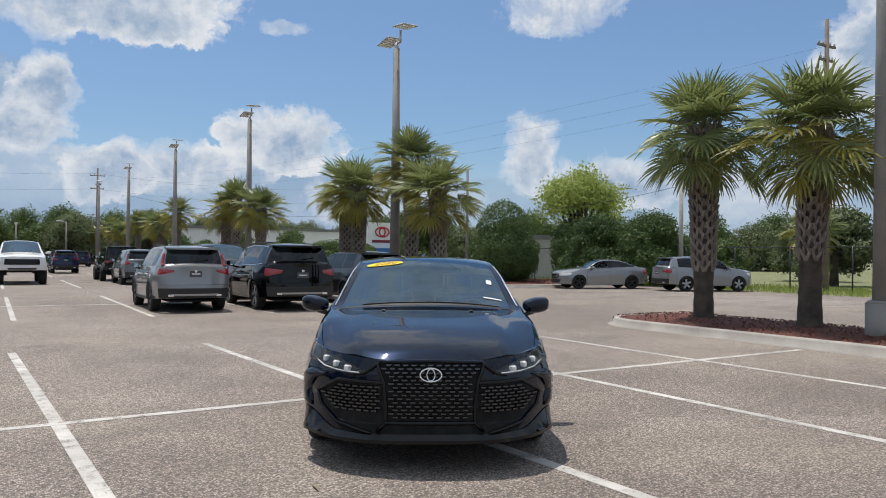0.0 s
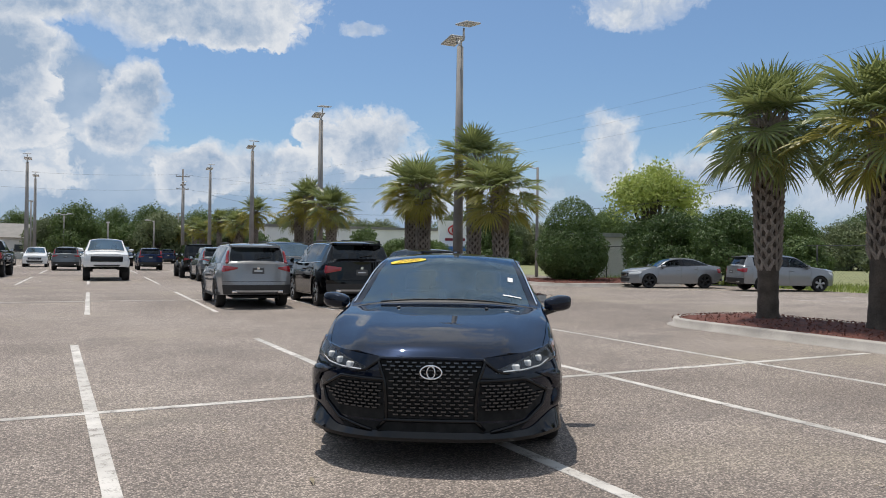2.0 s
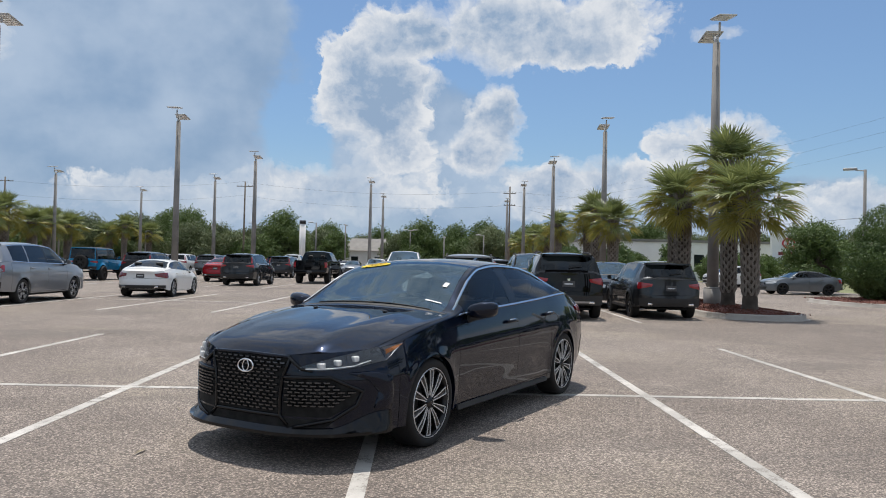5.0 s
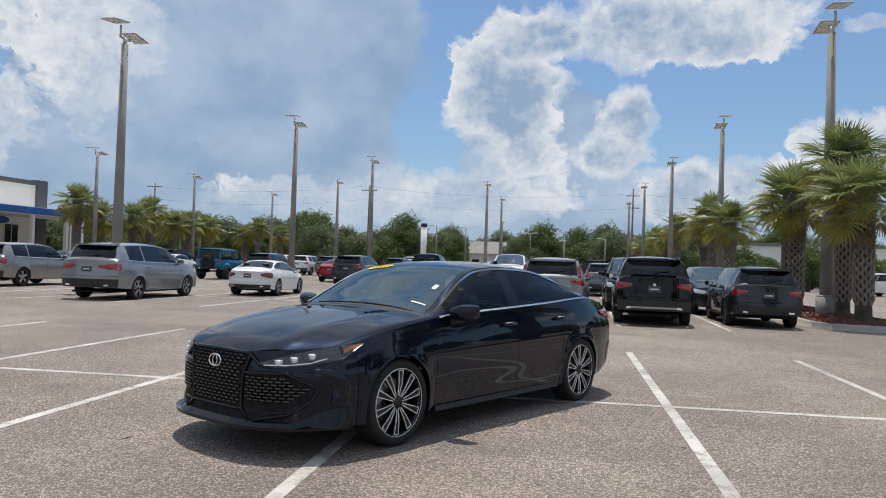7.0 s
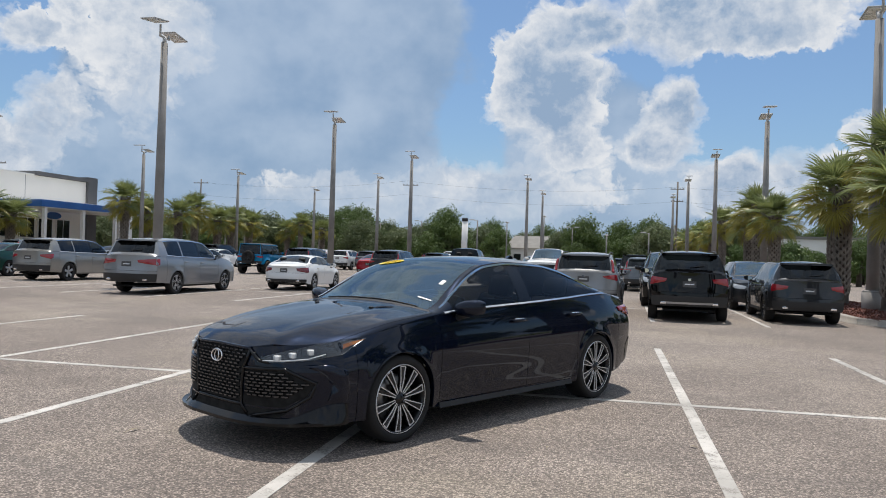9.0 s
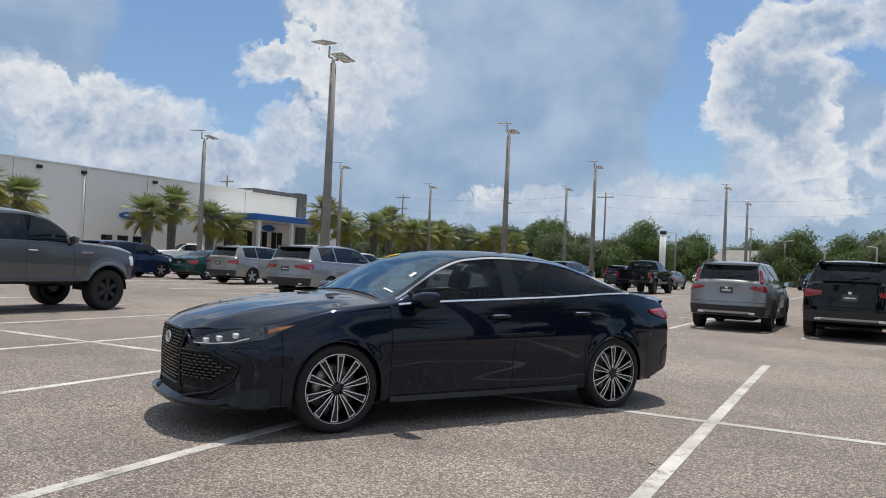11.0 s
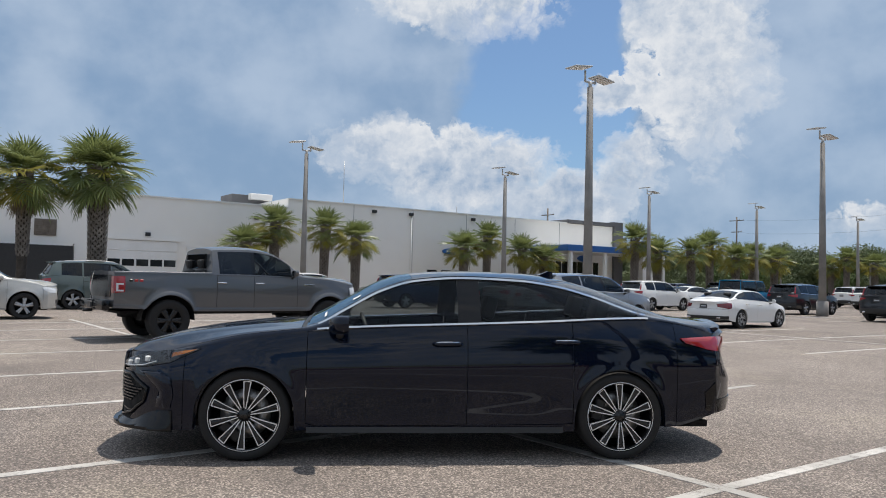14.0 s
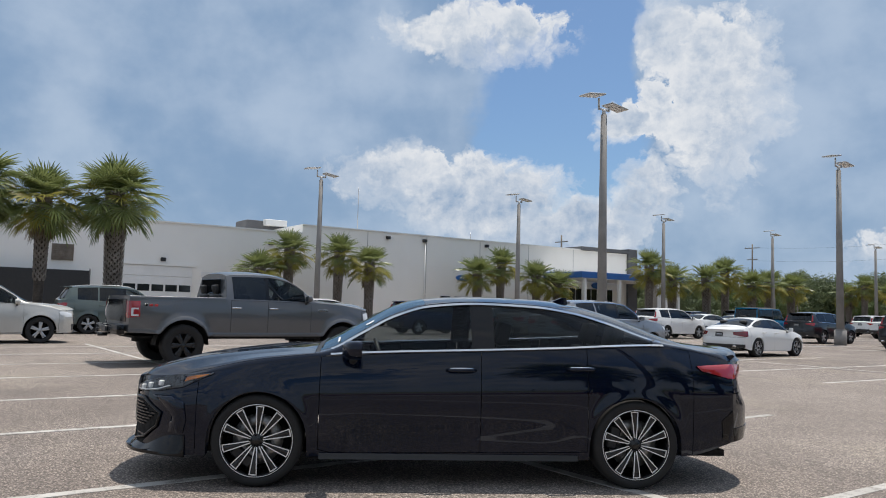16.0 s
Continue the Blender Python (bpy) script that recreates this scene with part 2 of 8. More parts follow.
ASPHALT, LINE_PAINT = asphalt_material(), line_paint_material()
GRASS = worn("dry_grass", (0.11, 0.13, 0.05), (0.25, 0.25, 0.12), 0.4, 30.0, (0.85, 0.95), 0.6, 0.03, world=True)
CONCRETE = worn("kerb_concrete", (0.27, 0.25, 0.225), (0.44, 0.41, 0.375), 1.6, 90.0, (0.75, 0.95), 0.35, 0.003, world=True)
POLE_CONCRETE = worn("pole_concrete", (0.19, 0.18, 0.17), (0.31, 0.295, 0.28), 1.2, 70.0, (0.75, 0.92), 0.3, 0.003, world=True)
MULCH = worn("red_mulch", (0.045, 0.014, 0.010), (0.17, 0.055, 0.035), 9.0, 60.0, (0.85, 0.98), 0.9, 0.02, world=True)
STUCCO = worn("cream_stucco", (0.82, 0.79, 0.74), (0.88, 0.85, 0.80), 0.25, 40.0, (0.8, 0.9), 0.15, 0.002, world=True)
STUCCO_GREY = worn("grey_stucco", (0.10, 0.10, 0.105), (0.15, 0.15, 0.155), 0.3, 40.0, (0.8, 0.9), 0.15, 0.002, world=True)
PANEL_WHITE = worn("painted_panel", (0.74, 0.73, 0.70), (0.82, 0.81, 0.79), 0.8, 30.0, (0.45, 0.6), 0.05, 0.001, world=True)
BLUE_METAL = worn("blue_metal", (0.02, 0.10, 0.33), (0.03, 0.14, 0.42), 0.6, 30.0, (0.35, 0.5), 0.03, 0.001, world=True)
GALV = worn("galvanised_steel", (0.36, 0.37, 0.38), (0.52, 0.53, 0.54), 4.0, 60.0, (0.35, 0.55), 0.05, 0.001, metal=0.7)
LAMP_GREY = worn("lamp_grey_paint", (0.42, 0.42, 0.42), (0.55, 0.55, 0.54), 3.0, 50.0, (0.4, 0.6), 0.04, 0.001)
DARK_GLASS = plain("dark_window", (0.015, 0.018, 0.022), 0.06, Specular_IOR_Level=0.6)
WOOD_POLE = worn("weathered_wood", (0.13, 0.105, 0.085), (0.26, 0.22, 0.18), 2.0, 40.0, (0.85, 0.95), 0.5, 0.006, world=True)
BLACK_METAL = plain("black_metal", (0.02, 0.02, 0.022), 0.45)


def leaf_material(name, dark, light, thru=0.35, gloss=0.45, each=0.6):
    """Foliage: light passes partly through; each leaf differs a little."""
    m, n = material(name)
    geo = n.nodes.new("ShaderNodeNewGeometry")
    obj = n.node("ShaderNodeObjectInfo", out=5)
    r = n.math("ADD", n.math("MULTIPLY", geo.outputs["Random Per Island"], each), n.math("MULTIPLY", obj, 1 - each))
    col = n.mix(r, dark, light)
    top = n.node("ShaderNodeBsdfPrincipled", Base_Color=col, Roughness=gloss, Specular_IOR_Level=0.35)
    back = n.node("ShaderNodeBsdfTranslucent", Color=n.mix(0.5, col, light))
    n.links.new(n.node("ShaderNodeMixShader", i0=thru, i1=top, i2=back), n.nodes.new("ShaderNodeOutputMaterial").inputs[0])
    return m


FROND_GREEN = leaf_material("palm_frond_green", (0.085, 0.125, 0.040), (0.31, 0.345, 0.13), 0.38, 0.34)
FROND_YELLOW = leaf_material("palm_frond_yellowing", (0.20, 0.19, 0.035), (0.36, 0.32, 0.07))
FROND_DEAD = leaf_material("palm_frond_dead", (0.13, 0.095, 0.055), (0.30, 0.235, 0.15), 0.2, 0.8)
TRUNK = worn("palm_trunk", (0.035, 0.027, 0.021), (0.11, 0.09, 0.072), 4.0, 45.0, (0.85, 0.95), 0.6, 0.01)
BOOT = worn("palm_boots", (0.12, 0.10, 0.083), (0.33, 0.29, 0.25), 4.0, 45.0, (0.85, 0.95), 0.5, 0.006)
BARK = worn("tree_bark", (0.055, 0.045, 0.036), (0.14, 0.115, 0.09), 3.0, 40.0, (0.85, 0.95), 0.6, 0.01)
LEAF_DARK = leaf_material("glossy_dark_leaves", (0.036, 0.070, 0.020), (0.115, 0.175, 0.052), 0.3, 0.5)
LEAF_MID = leaf_material("mid_green_leaves", (0.055, 0.095, 0.026), (0.15, 0.21, 0.065), 0.3, 0.55)
LEAF_LIGHT = leaf_material("light_green_leaves", (0.19, 0.26, 0.05), (0.40, 0.46, 0.13), 0.45, 0.6)
LEAF_OAK = leaf_material("oak_leaves", (0.075, 0.105, 0.048), (0.19, 0.225, 0.105), 0.3, 0.55)


# ---- building blocks ----
def thing(name, label, category, m=None, group="", kind=""):
    ob = tagged(new(name), label, category, group, kind)
    ob.matrix_world = m or Matrix()
    return ob


def mesh_of(name, verts, faces, smooth=False):
    me = bpy.data.meshes.new(name)
    me.from_pydata([tuple(v) for v in verts], [], [tuple(f) for f in faces])
    me.update()
    if smooth:
        me.polygons.foreach_set("use_smooth", [True] * len(me.polygons))
    return me


def part(name, bm, mat, parent=None, label="", smooth=None, angle=35):
    """Links a bmesh (or mesh) as one object, under parent if given."""
    if isinstance(bm, bmesh.types.BMesh):
        me = bpy.data.meshes.new(name)
        if smooth is not False:
            for f in bm.faces:
                f.smooth = True
            for e in bm.edges:
                if len(e.link_faces) == 2 and e.calc_face_angle(0) > radians(angle):
                    e.smooth = False
        bm.to_mesh(me)
        bm.free()
    else:
        me = bm
    if mat:
        me.materials.append(mat)
    ob = new(name, me)
    ob.parent = parent
    if label:
        tagged(ob, label)
    return ob


def box(bm, x0, x1, y0, y1, z0, z1, bevel=0.0, m=None, seg=1):
    r = bmesh.ops.create_cube(bm, size=1.0, matrix=Matrix.Translation(((x0 + x1) / 2, (y0 + y1) / 2, (z0 + z1) / 2)) @ Matrix.Diagonal((abs(x1 - x0), abs(y1 - y0), abs(z1 - z0), 1)))
    vs = r["verts"]
    if bevel:
        es = list({e for v in vs for e in v.link_edges})
        out = bmesh.ops.bevel(bm, geom=es, offset=bevel, segments=seg, affect="EDGES", profile=0.6)
        vs = list({v for f in out["faces"] for v in f.verts} | {v for v in vs if v.is_valid})
    if m is not None:
        bmesh.ops.transform(bm, matrix=m, verts=vs)
    return vs


def tube(bm, points, radii, sides=10, caps=True):
    """A round bar through points, its radius given at each."""
    pts = [Vector(p) for p in points]
    if not isinstance(radii, (list, tuple)):
        radii = [radii] * len(pts)
    rings, up = [], None
    for i, p in enumerate(pts):
        d = (pts[min(i + 1, len(pts) - 1)] - pts[max(i - 1, 0)]).normalized()
        a = Vector((1, 0, 0)) if up is None and abs(d.z) > 0.9 else (Vector((0, 0, 1)) if up is None else up)
        u = (a - d * a.dot(d)).normalized()
        up = u
        w = d.cross(u)
        rings.append([bm.verts.new(p + (u * math.cos(k * 2 * math.pi / sides) + w * math.sin(k * 2 * math.pi / sides)) * radii[i]) for k in range(sides)])
    for a, b in zip(rings, rings[1:]):
        for k in range(sides):
            bm.faces.new((a[k], a[(k + 1) % sides], b[(k + 1) % sides], b[k]))
    if caps:
        bm.faces.new(rings[0][::-1]), bm.faces.new(rings[-1])


def lathe(bm, profile, sides=32, m=None, close=False):
    """Turns (radius, height) pairs round z."""
    rings = []
    for r, z in profile:
        rings.append([bm.verts.new((r * math.cos(2 * math.pi * k / sides), r * math.sin(2 * math.pi * k / sides), z)) for k in range(sides)])
    pairs = list(zip(rings, rings[1:])) + ([(rings[-1], rings[0])] if close else [])
    for a, b in pairs:
        for k in range(sides):
            bm.faces.new((a[k], a[(k + 1) % sides], b[(k + 1) % sides], b[k]))
    if m is not None:
        bmesh.ops.transform(bm, matrix=m, verts=[v for r in rings for v in r])


def prism(bm, outline, z0, z1, m=None):
    """An upright block over a plan outline given anticlockwise."""
    lo = [bm.verts.new((x, y, z0)) for x, y in outline]
    hi = [bm.verts.new((x, y, z1)) for x, y in outline]
    k = len(outline)
    for i in range(k):
        bm.faces.new((lo[i], lo[(i + 1) % k], hi[(i + 1) % k], hi[i]))
    bm.faces.new(hi), bm.faces.new(lo[::-1])
    if m is not None:
        bmesh.ops.transform(bm, matrix=m, verts=lo + hi)


def rounded(x0, x1, y0, y1, r, n=8):
    """Plan outline of a block with rounded corners."""
    out = []
    for cx, cy, a0 in ((x1 - r, y1 - r, 0), (x0 + r, y1 - r, 90), (x0 + r, y0 + r, 180), (x1 - r, y0 + r, 270)):
        out += [(cx + r * math.cos(radians(a0 + 90 * i / n)), cy + r * math.sin(radians(a0 + 90 * i / n))) for i in range(n + 1)]
    return out


# ---- ground, lot, lines ----
bm = bmesh.new()
bmesh.ops.create_grid(bm, x_segments=8, y_segments=8, size=1800)
bmesh.ops.translate(bm, verts=bm.verts, vec=(0, 0, -0.05))
tagged(part("ground", bm, GRASS), "dry green grass ground reaching the horizon", "ground", kind="structure")
bm = bmesh.new()
box(bm, -75, 30.5, -60, 130, -0.3, 0.0)
tagged(part("parking_lot", bm, ASPHALT, smooth=False), "old tan-grey asphalt with coarse pale aggregate", "pavement", kind="structure")

ROW_X = [-13.75, -10.93, -8.0, -5.19, -2.23, 0.44, 3.24, 6.1, 8.74]
ROWS = [(23.2, 18.3, 28.1, [-27.8, -25, -22.2, -19.4, -16.6] + ROW_X), (39.9, 34.8, 45.0, [-30.6, -27.8, -25, -22.2, -19.4, -16.6] + ROW_X),
        (56.5, 51.4, 61.6, [-30.6, -27.8, -25, -22.2, -19.4, -16.6] + ROW_X), (73, 68, 78, ROW_X), (-9.1, -14.2, -4.0, ROW_X)]


def painted(x0, x1, y0, y1, label="worn white painted parking stall line on asphalt"):
    bm = bmesh.new()
    box(bm, x0, x1, y0, y1, -0.02, 0.004)
    tagged(part("parking_line", bm, LINE_PAINT, smooth=False), label, "road marking", group="parking lines", kind="structure")


def painted_slant(a, b, label):
    """A painted line between two plan points, a little out of square with the rest."""
    d = (Vector(b) - Vector(a)).normalized() * 0.055
    bm = bmesh.new()
    prism(bm, [(a[0] + d.y, a[1] - d.x), (b[0] + d.y, b[1] - d.x), (b[0] - d.y, b[1] + d.x), (a[0] - d.y, a[1] + d.x)], -0.02, 0.004)
    tagged(part("parking_line", bm, LINE_PAINT, smooth=False), label, "road marking", group="parking lines", kind="structure")


# the row round the saloon was set out by hand: its lines lean slightly
LEANS = {0.44: -0.042, 3.24: -0.045, -2.23: -0.026, 6.1: -0.02, 8.74: -0.01}
for x in ROW_X:
    lean, mid = LEANS.get(x, -0.02), 7.03 + 0.037 * x
    x0 = x + (0.06 if x in (0.44, -2.23) else 0.0)
    for lo, hi in ((2.0, mid - 0.06), (mid + 0.06, 12.4)):
        painted_slant((x0 + lean * (lo - 7.1), lo), (x0 + lean * (hi - 7.1), hi), "worn white painted parking stall line on asphalt")
painted_slant((-15.2, 7.03 - 0.037 * 15.2), (11.3, 7.03 + 0.037 * 11.3), "worn white painted line between facing parking stalls")
for mid, lo, hi, xs in ROWS:
    for x in xs:
        painted(x - 0.055, x + 0.055, lo, mid - 0.055)
        painted(x - 0.055, x + 0.055, mid + 0.055, hi)
    painted(min(xs) - 1.5, 9.6, mid - 0.055, mid + 0.055, "worn white painted line between facing parking stalls")
# slanted stalls along the far side of the east aisle
for k in range(6):
    m = pose(22.6 + 0.1 * k, 14.5 + 3.6 * k, 0, 0, 0, -36)
    bm = bmesh.new()
    box(bm, 0, 5.2, -0.05, 0.05, -0.02, 0.004, 0, m)
    tagged(part("parking_line", bm, LINE_PAINT, smooth=False), "worn white painted slanted stall line on asphalt", "road marking", group="parking lines", kind="structure")


def kerb_island(x0, x1, y0, y1, r, label):
    """A planted island: a concrete kerb ring round a bed of mulch."""
    kerb = thing("kerb_island", label, "kerb", kind="structure")
    outer, inner = rounded(x0, x1, y0, y1, r), rounded(x0 + 0.16, x1 - 0.16, y0 + 0.16, y1 - 0.16, r - 0.16)
    shoulder = rounded(x0 + 0.03, x1 - 0.03, y0 + 0.03, y1 - 0.03, r - 0.03)
    gutter = rounded(x0 - 0.12, x1 + 0.12, y0 - 0.12, y1 + 0.12, r + 0.12)
    bm = bmesh.new()
    rings = [[bm.verts.new((x, y, z)) for x, y in o] for o, z in ((gutter, -0.01), (gutter, 0.006), (outer, 0.02), (outer, 0.13), (shoulder, 0.155), (inner, 0.16), (inner, -0.01))]
    for a, b in zip(rings, rings[1:]):
        for i in range(len(a)):
            bm.faces.new((a[i], a[(i + 1) % len(a)], b[(i + 1) % len(a)], b[i]))
    part("kerb", bm, CONCRETE, kerb, "pale weathered concrete kerb", angle=60)
    # mulch bed, heaped a little in the middle
    bm = bmesh.new()
    nx, ny = 14, max(14, int((y1 - y0) / 0.35))
    grid = {}
    for i in range(nx + 1):
        for j in range(ny + 1):
            x, y = x0 + 0.15 + (x1 - x0 - 0.3) * i / nx, y0 + 0.15 + (y1 - y0 - 0.3) * j / ny
            edge = min(x - x0, x1 - x, y - y0, y1 - y)
            z = 0.11 + 0.12 * min(1, edge / 1.0) + 0.035 * noise.noise(Vector((x * 2.2, y * 2.2, 0))) + 0.02 * noise.noise(Vector((x * 7, y * 7, 3)))
            cx, cy = max(x0 + r, min(x1 - r, x)), max(y0 + r, min(y1 - r, y))
            d = math.hypot(x - cx, y - cy)
            if d > r - 0.15:
                x, y = cx + (x - cx) / d * (r - 0.15), cy + (y - cy) / d * (r - 0.15)
            grid[i, j] = bm.verts.new((x, y, z))
    for i in range(nx):
        for j in range(ny):
            bm.faces.new((grid[i, j], grid[i + 1, j], grid[i + 1, j + 1], grid[i, j + 1]))
    part("mulch_bed", bm, MULCH, kerb, "red-brown bark mulch bed")
    # loose bark chips
    rnd = random.Random(int(y0 * 10))
    vs, fs = [], []
    for _ in range(2600):
        x, y = rnd.uniform(x0 + 0.2, x1 - 0.2), rnd.uniform(y0 + 0.2, y1 - 0.2)
        e = min(x - x0, x1 - x, y - y0, y1 - y)
        z = 0.135 + 0.12 * min(1, e / 1.0)
        a, l, w = rnd.uniform(0, 6.28), rnd.uniform(0.015, 0.045), rnd.uniform(0.006, 0.014)
        cxy, sxy, t = math.cos(a), math.sin(a), rnd.uniform(-0.02, 0.04)
        i = len(vs)
        vs += [(x - cxy * l - sxy * w, y - sxy * l + cxy * w, z - t), (x - cxy * l + sxy * w, y - sxy * l - cxy * w, z - t), (x + cxy * l, y + sxy * l, z + t), (x, y, z + 0.025)]
        fs += [(i, i + 1, i + 3), (i + 1, i + 2, i + 3), (i + 2, i, i + 3)]
    ob = part("bark_chips", mesh_of("bark_chips", vs, fs), MULCH, kerb)
    tagged(ob, kind="stuff")
    return kerb


kerb_island(11.55, 14.6, -14.0, 12.9, 1.45, "long kerbed planting island with red mulch beside the stalls")
kerb_island(11.3, 14.3, 20.1, 31.0, 1.4, "kerbed planting island with red mulch under the palms")
kerb_island(11.3, 14.3, 38.5, 66.0, 1.4, "far kerbed planting island with red mulch under palms")
kerb_island(20.2, 28.5, 29.2, 35.2, 1.9, "kerbed planting island with mulch round a clipped bush")


# ---- lamp posts ----
def lamp_post(m):
    post = thing("lamp_post", "tall grey concrete lamp post with two flat LED floodlights", "lamp post", m, group="lamp posts of the lot")
    bm = bmesh.new()
    tube(bm, [(0, 0, -0.1), (0, 0, 0.75)], [0.30, 0.30], 20)
    tube(bm, [(0, 0, 0.75), (0, 0, 0.80)], [0.30, 0.24], 20)
    part("footing", bm, POLE_CONCRETE, post, "round concrete footing")
    bm = bmesh.new()
    tube(bm, [(0, 0, 0.7), (0, 0, 9.1)], [0.195, 0.12], 20)
    part("pole", bm, POLE_CONCRETE, post)
    bm = bmesh.new()
    tube(bm, [(0, 0, 9.05), (0, 0, 9.32)], [0.075, 0.075], 12)
    tube(bm, [(0, 0.28, 9.3), (0, -0.28, 9.3)], 0.045, 10)
    tube(bm, [(0, -0.28, 9.28), (0, -0.28, 9.72)], 0.04, 10)
    tube(bm, [(0, 0.28, 9.28), (0, 0.28, 9.44)], 0.04, 10)
    part("bracket", bm, LAMP_GREY, post, "grey steel bracket")
    for side, z, lean in ((-1, 9.76, 8), (1, 9.47, -8)):
        mm = pose(0, side * 0.62, z, 0, 0, 0) @ Matrix.Rotation(radians(lean), 4, "X")
        bm = bmesh.new()
        box(bm, -0.30, 0.30, -0.46, 0.46, 0.0, 0.05, 0.015, mm)
        head = part("lamp_head", bm, LAMP_GREY, post, "flat grey LED floodlight head")
        for k in range(6):
            bm = bmesh.new()
            box(bm, -0.26, 0.26, -0.43 + k * 0.147, -0.32 + k * 0.147, -0.022, 0.0, 0.006, mm)
            part("led_strip", bm, LED_WHITE, head)
    return post


LED_WHITE = plain("led_lens", (0.80, 0.80, 0.79), 0.2)
first = lamp_post(pose(12.74, 24.66, 0))
POSTS = [(12.45, 42.1), (11.55, 57.6), (10.9, 75.0), (-11.65, 24.1), (-11.85, 41.55), (-11.8, 58.08), (-20.2, 74.5), (-4.55, 75.0), (-4.9, 92.0), (-34.0, 22.28), (-33.7, 38.0), (-33.9, 54.2), (-34.5, 71.0), (-34.1, 90), (10.6, 95), (12.74, 6.90)]
for x, y in POSTS:
    copy_thing(first, pose(x, y, 0))



# ---- vehicles: materials ----
PAINT_NAVY = car_paint("midnight_blue_paint", (0.0018, 0.0051, 0.0155), 0.25, 0.3, 1.43)
PAINT_SILVER = car_paint("silver_paint", (0.25, 0.258, 0.27), 0.55, 0.3)
PAINT_BLACK = car_paint("black_paint", (0.0025, 0.0025, 0.003), 0.0, 0.08, 1.42)
PAINT_GREY = car_paint("dark_grey_paint", (0.030, 0.032, 0.036), 0.4, 0.25)
PAINT_LEAD = car_paint("lead_grey_paint", (0.112, 0.115, 0.122), 0.4, 0.25)
PAINT_VAN = car_paint("lunar_silver_paint", (0.27, 0.28, 0.295), 0.5, 0.25)
PAINT_MID = car_paint("grey_paint", (0.15, 0.165, 0.18), 0.4, 0.25)
PAINT_WHITE = car_paint("white_paint", (0.74, 0.74, 0.73), 0.0, 0.02)
PAINT_RED = car_paint("red_paint", (0.30, 0.012, 0.02), 0.1, 0.15)
PAINT_BLUE = car_paint("navy_paint", (0.012, 0.022, 0.06), 0.1, 0.15)
PAINT_TEAL = car_paint("bright_blue_paint", (0.01, 0.19, 0.38), 0.1, 0.15)
PAINT_GREEN = car_paint("dark_green_paint", (0.012, 0.05, 0.04), 0.1, 0.15)
PAINT_OLIVE = car_paint("grey_green_paint", (0.10, 0.125, 0.12), 0.2, 0.2)
# strong blue gloss colour in place of a bluer sky reflected overhead
GLASS_CLEAR = tinted("windscreen_glass", (0.22, 0.36, 0.44), 0.0, ior=2.6, coat=(0.66, 0.86, 1.0))
GLASS_SIDE = tinted("side_glass", (0.42, 0.46, 0.47), ior=1.32)
GLASS_HERO = tinted("tinted_side_glass", (0.30, 0.33, 0.34), ior=1.32)
GLASS_DARK = tinted("privacy_glass", (0.06, 0.065, 0.07))
TYRE = worn("tyre_rubber", (0.006, 0.006, 0.006), (0.017, 0.016, 0.016), 8.0, 120.0, (0.7, 0.9), 0.3, 0.002)
RIM_BLACK = plain("gloss_black_rim", (0.006, 0.006, 0.0065), 0.3)
RIM_BRIGHT = plain("machined_alloy", (0.82, 0.82, 0.83), 0.38, 0.6)
RIM_SILVER = plain("silver_alloy", (0.42, 0.43, 0.44), 0.35, 0.7)
DISC = plain("brake_disc_steel", (0.30, 0.29, 0.28), 0.4, 0.9)
CHROME = plain("chrome", (0.82, 0.82, 0.83), 0.08, 1.0)
TRIM = worn("black_plastic", (0.014, 0.014, 0.015), (0.026, 0.026, 0.027), 5.0, 160.0, (0.45, 0.6), 0.08, 0.001)
GLOSS_BLACK = plain("gloss_black", (0.005, 0.005, 0.006), 0.1, Specular_IOR_Level=0.35)
UNDER = plain("underbody", (0.005, 0.005, 0.005), 0.9)
CLOTH = worn("dark_seat_leather", (0.012, 0.012, 0.013), (0.024, 0.023, 0.023), 6.0, 90.0, (0.5, 0.65), 0.1, 0.002)
RED_LENS = plain("red_lamp_lens", (0.30, 0.012, 0.018), 0.12, Coat_Weight=1.0)
DARK_RED_LENS = plain("smoked_red_lens", (0.16, 0.006, 0.01), 0.1, Coat_Weight=1.0)
AMBER_LENS = plain("amber_lens", (0.38, 0.13, 0.02), 0.15, Coat_Weight=1.0)
CLEAR_LENS = plain("lamp_lens", (0.66, 0.68, 0.70), 0.12, Coat_Weight=1.0)
SMOKE_LENS = tinted("smoked_lens", (0.78, 0.80, 0.82), 0.03)
LAMP_INNER = plain("lamp_reflector", (0.55, 0.55, 0.57), 0.22, 0.9)
MESH_DARK = plain("dark_chrome_mesh", (0.10, 0.10, 0.105), 0.22, 0.9)
LAMP_DARK = plain("smoked_lamp_housing", (0.09, 0.093, 0.10), 0.3, 0.5)
PLATE = plain("plate", (0.06, 0.06, 0.062), 0.4)
PAPER = plain("white_paper", (0.8, 0.8, 0.8), 0.7)
YELLOW = plain("yellow_sticker", (0.85, 0.62, 0.01), 0.5)
YELLOW_DARK = plain("sticker_ink", (0.30, 0.17, 0.01), 0.5)


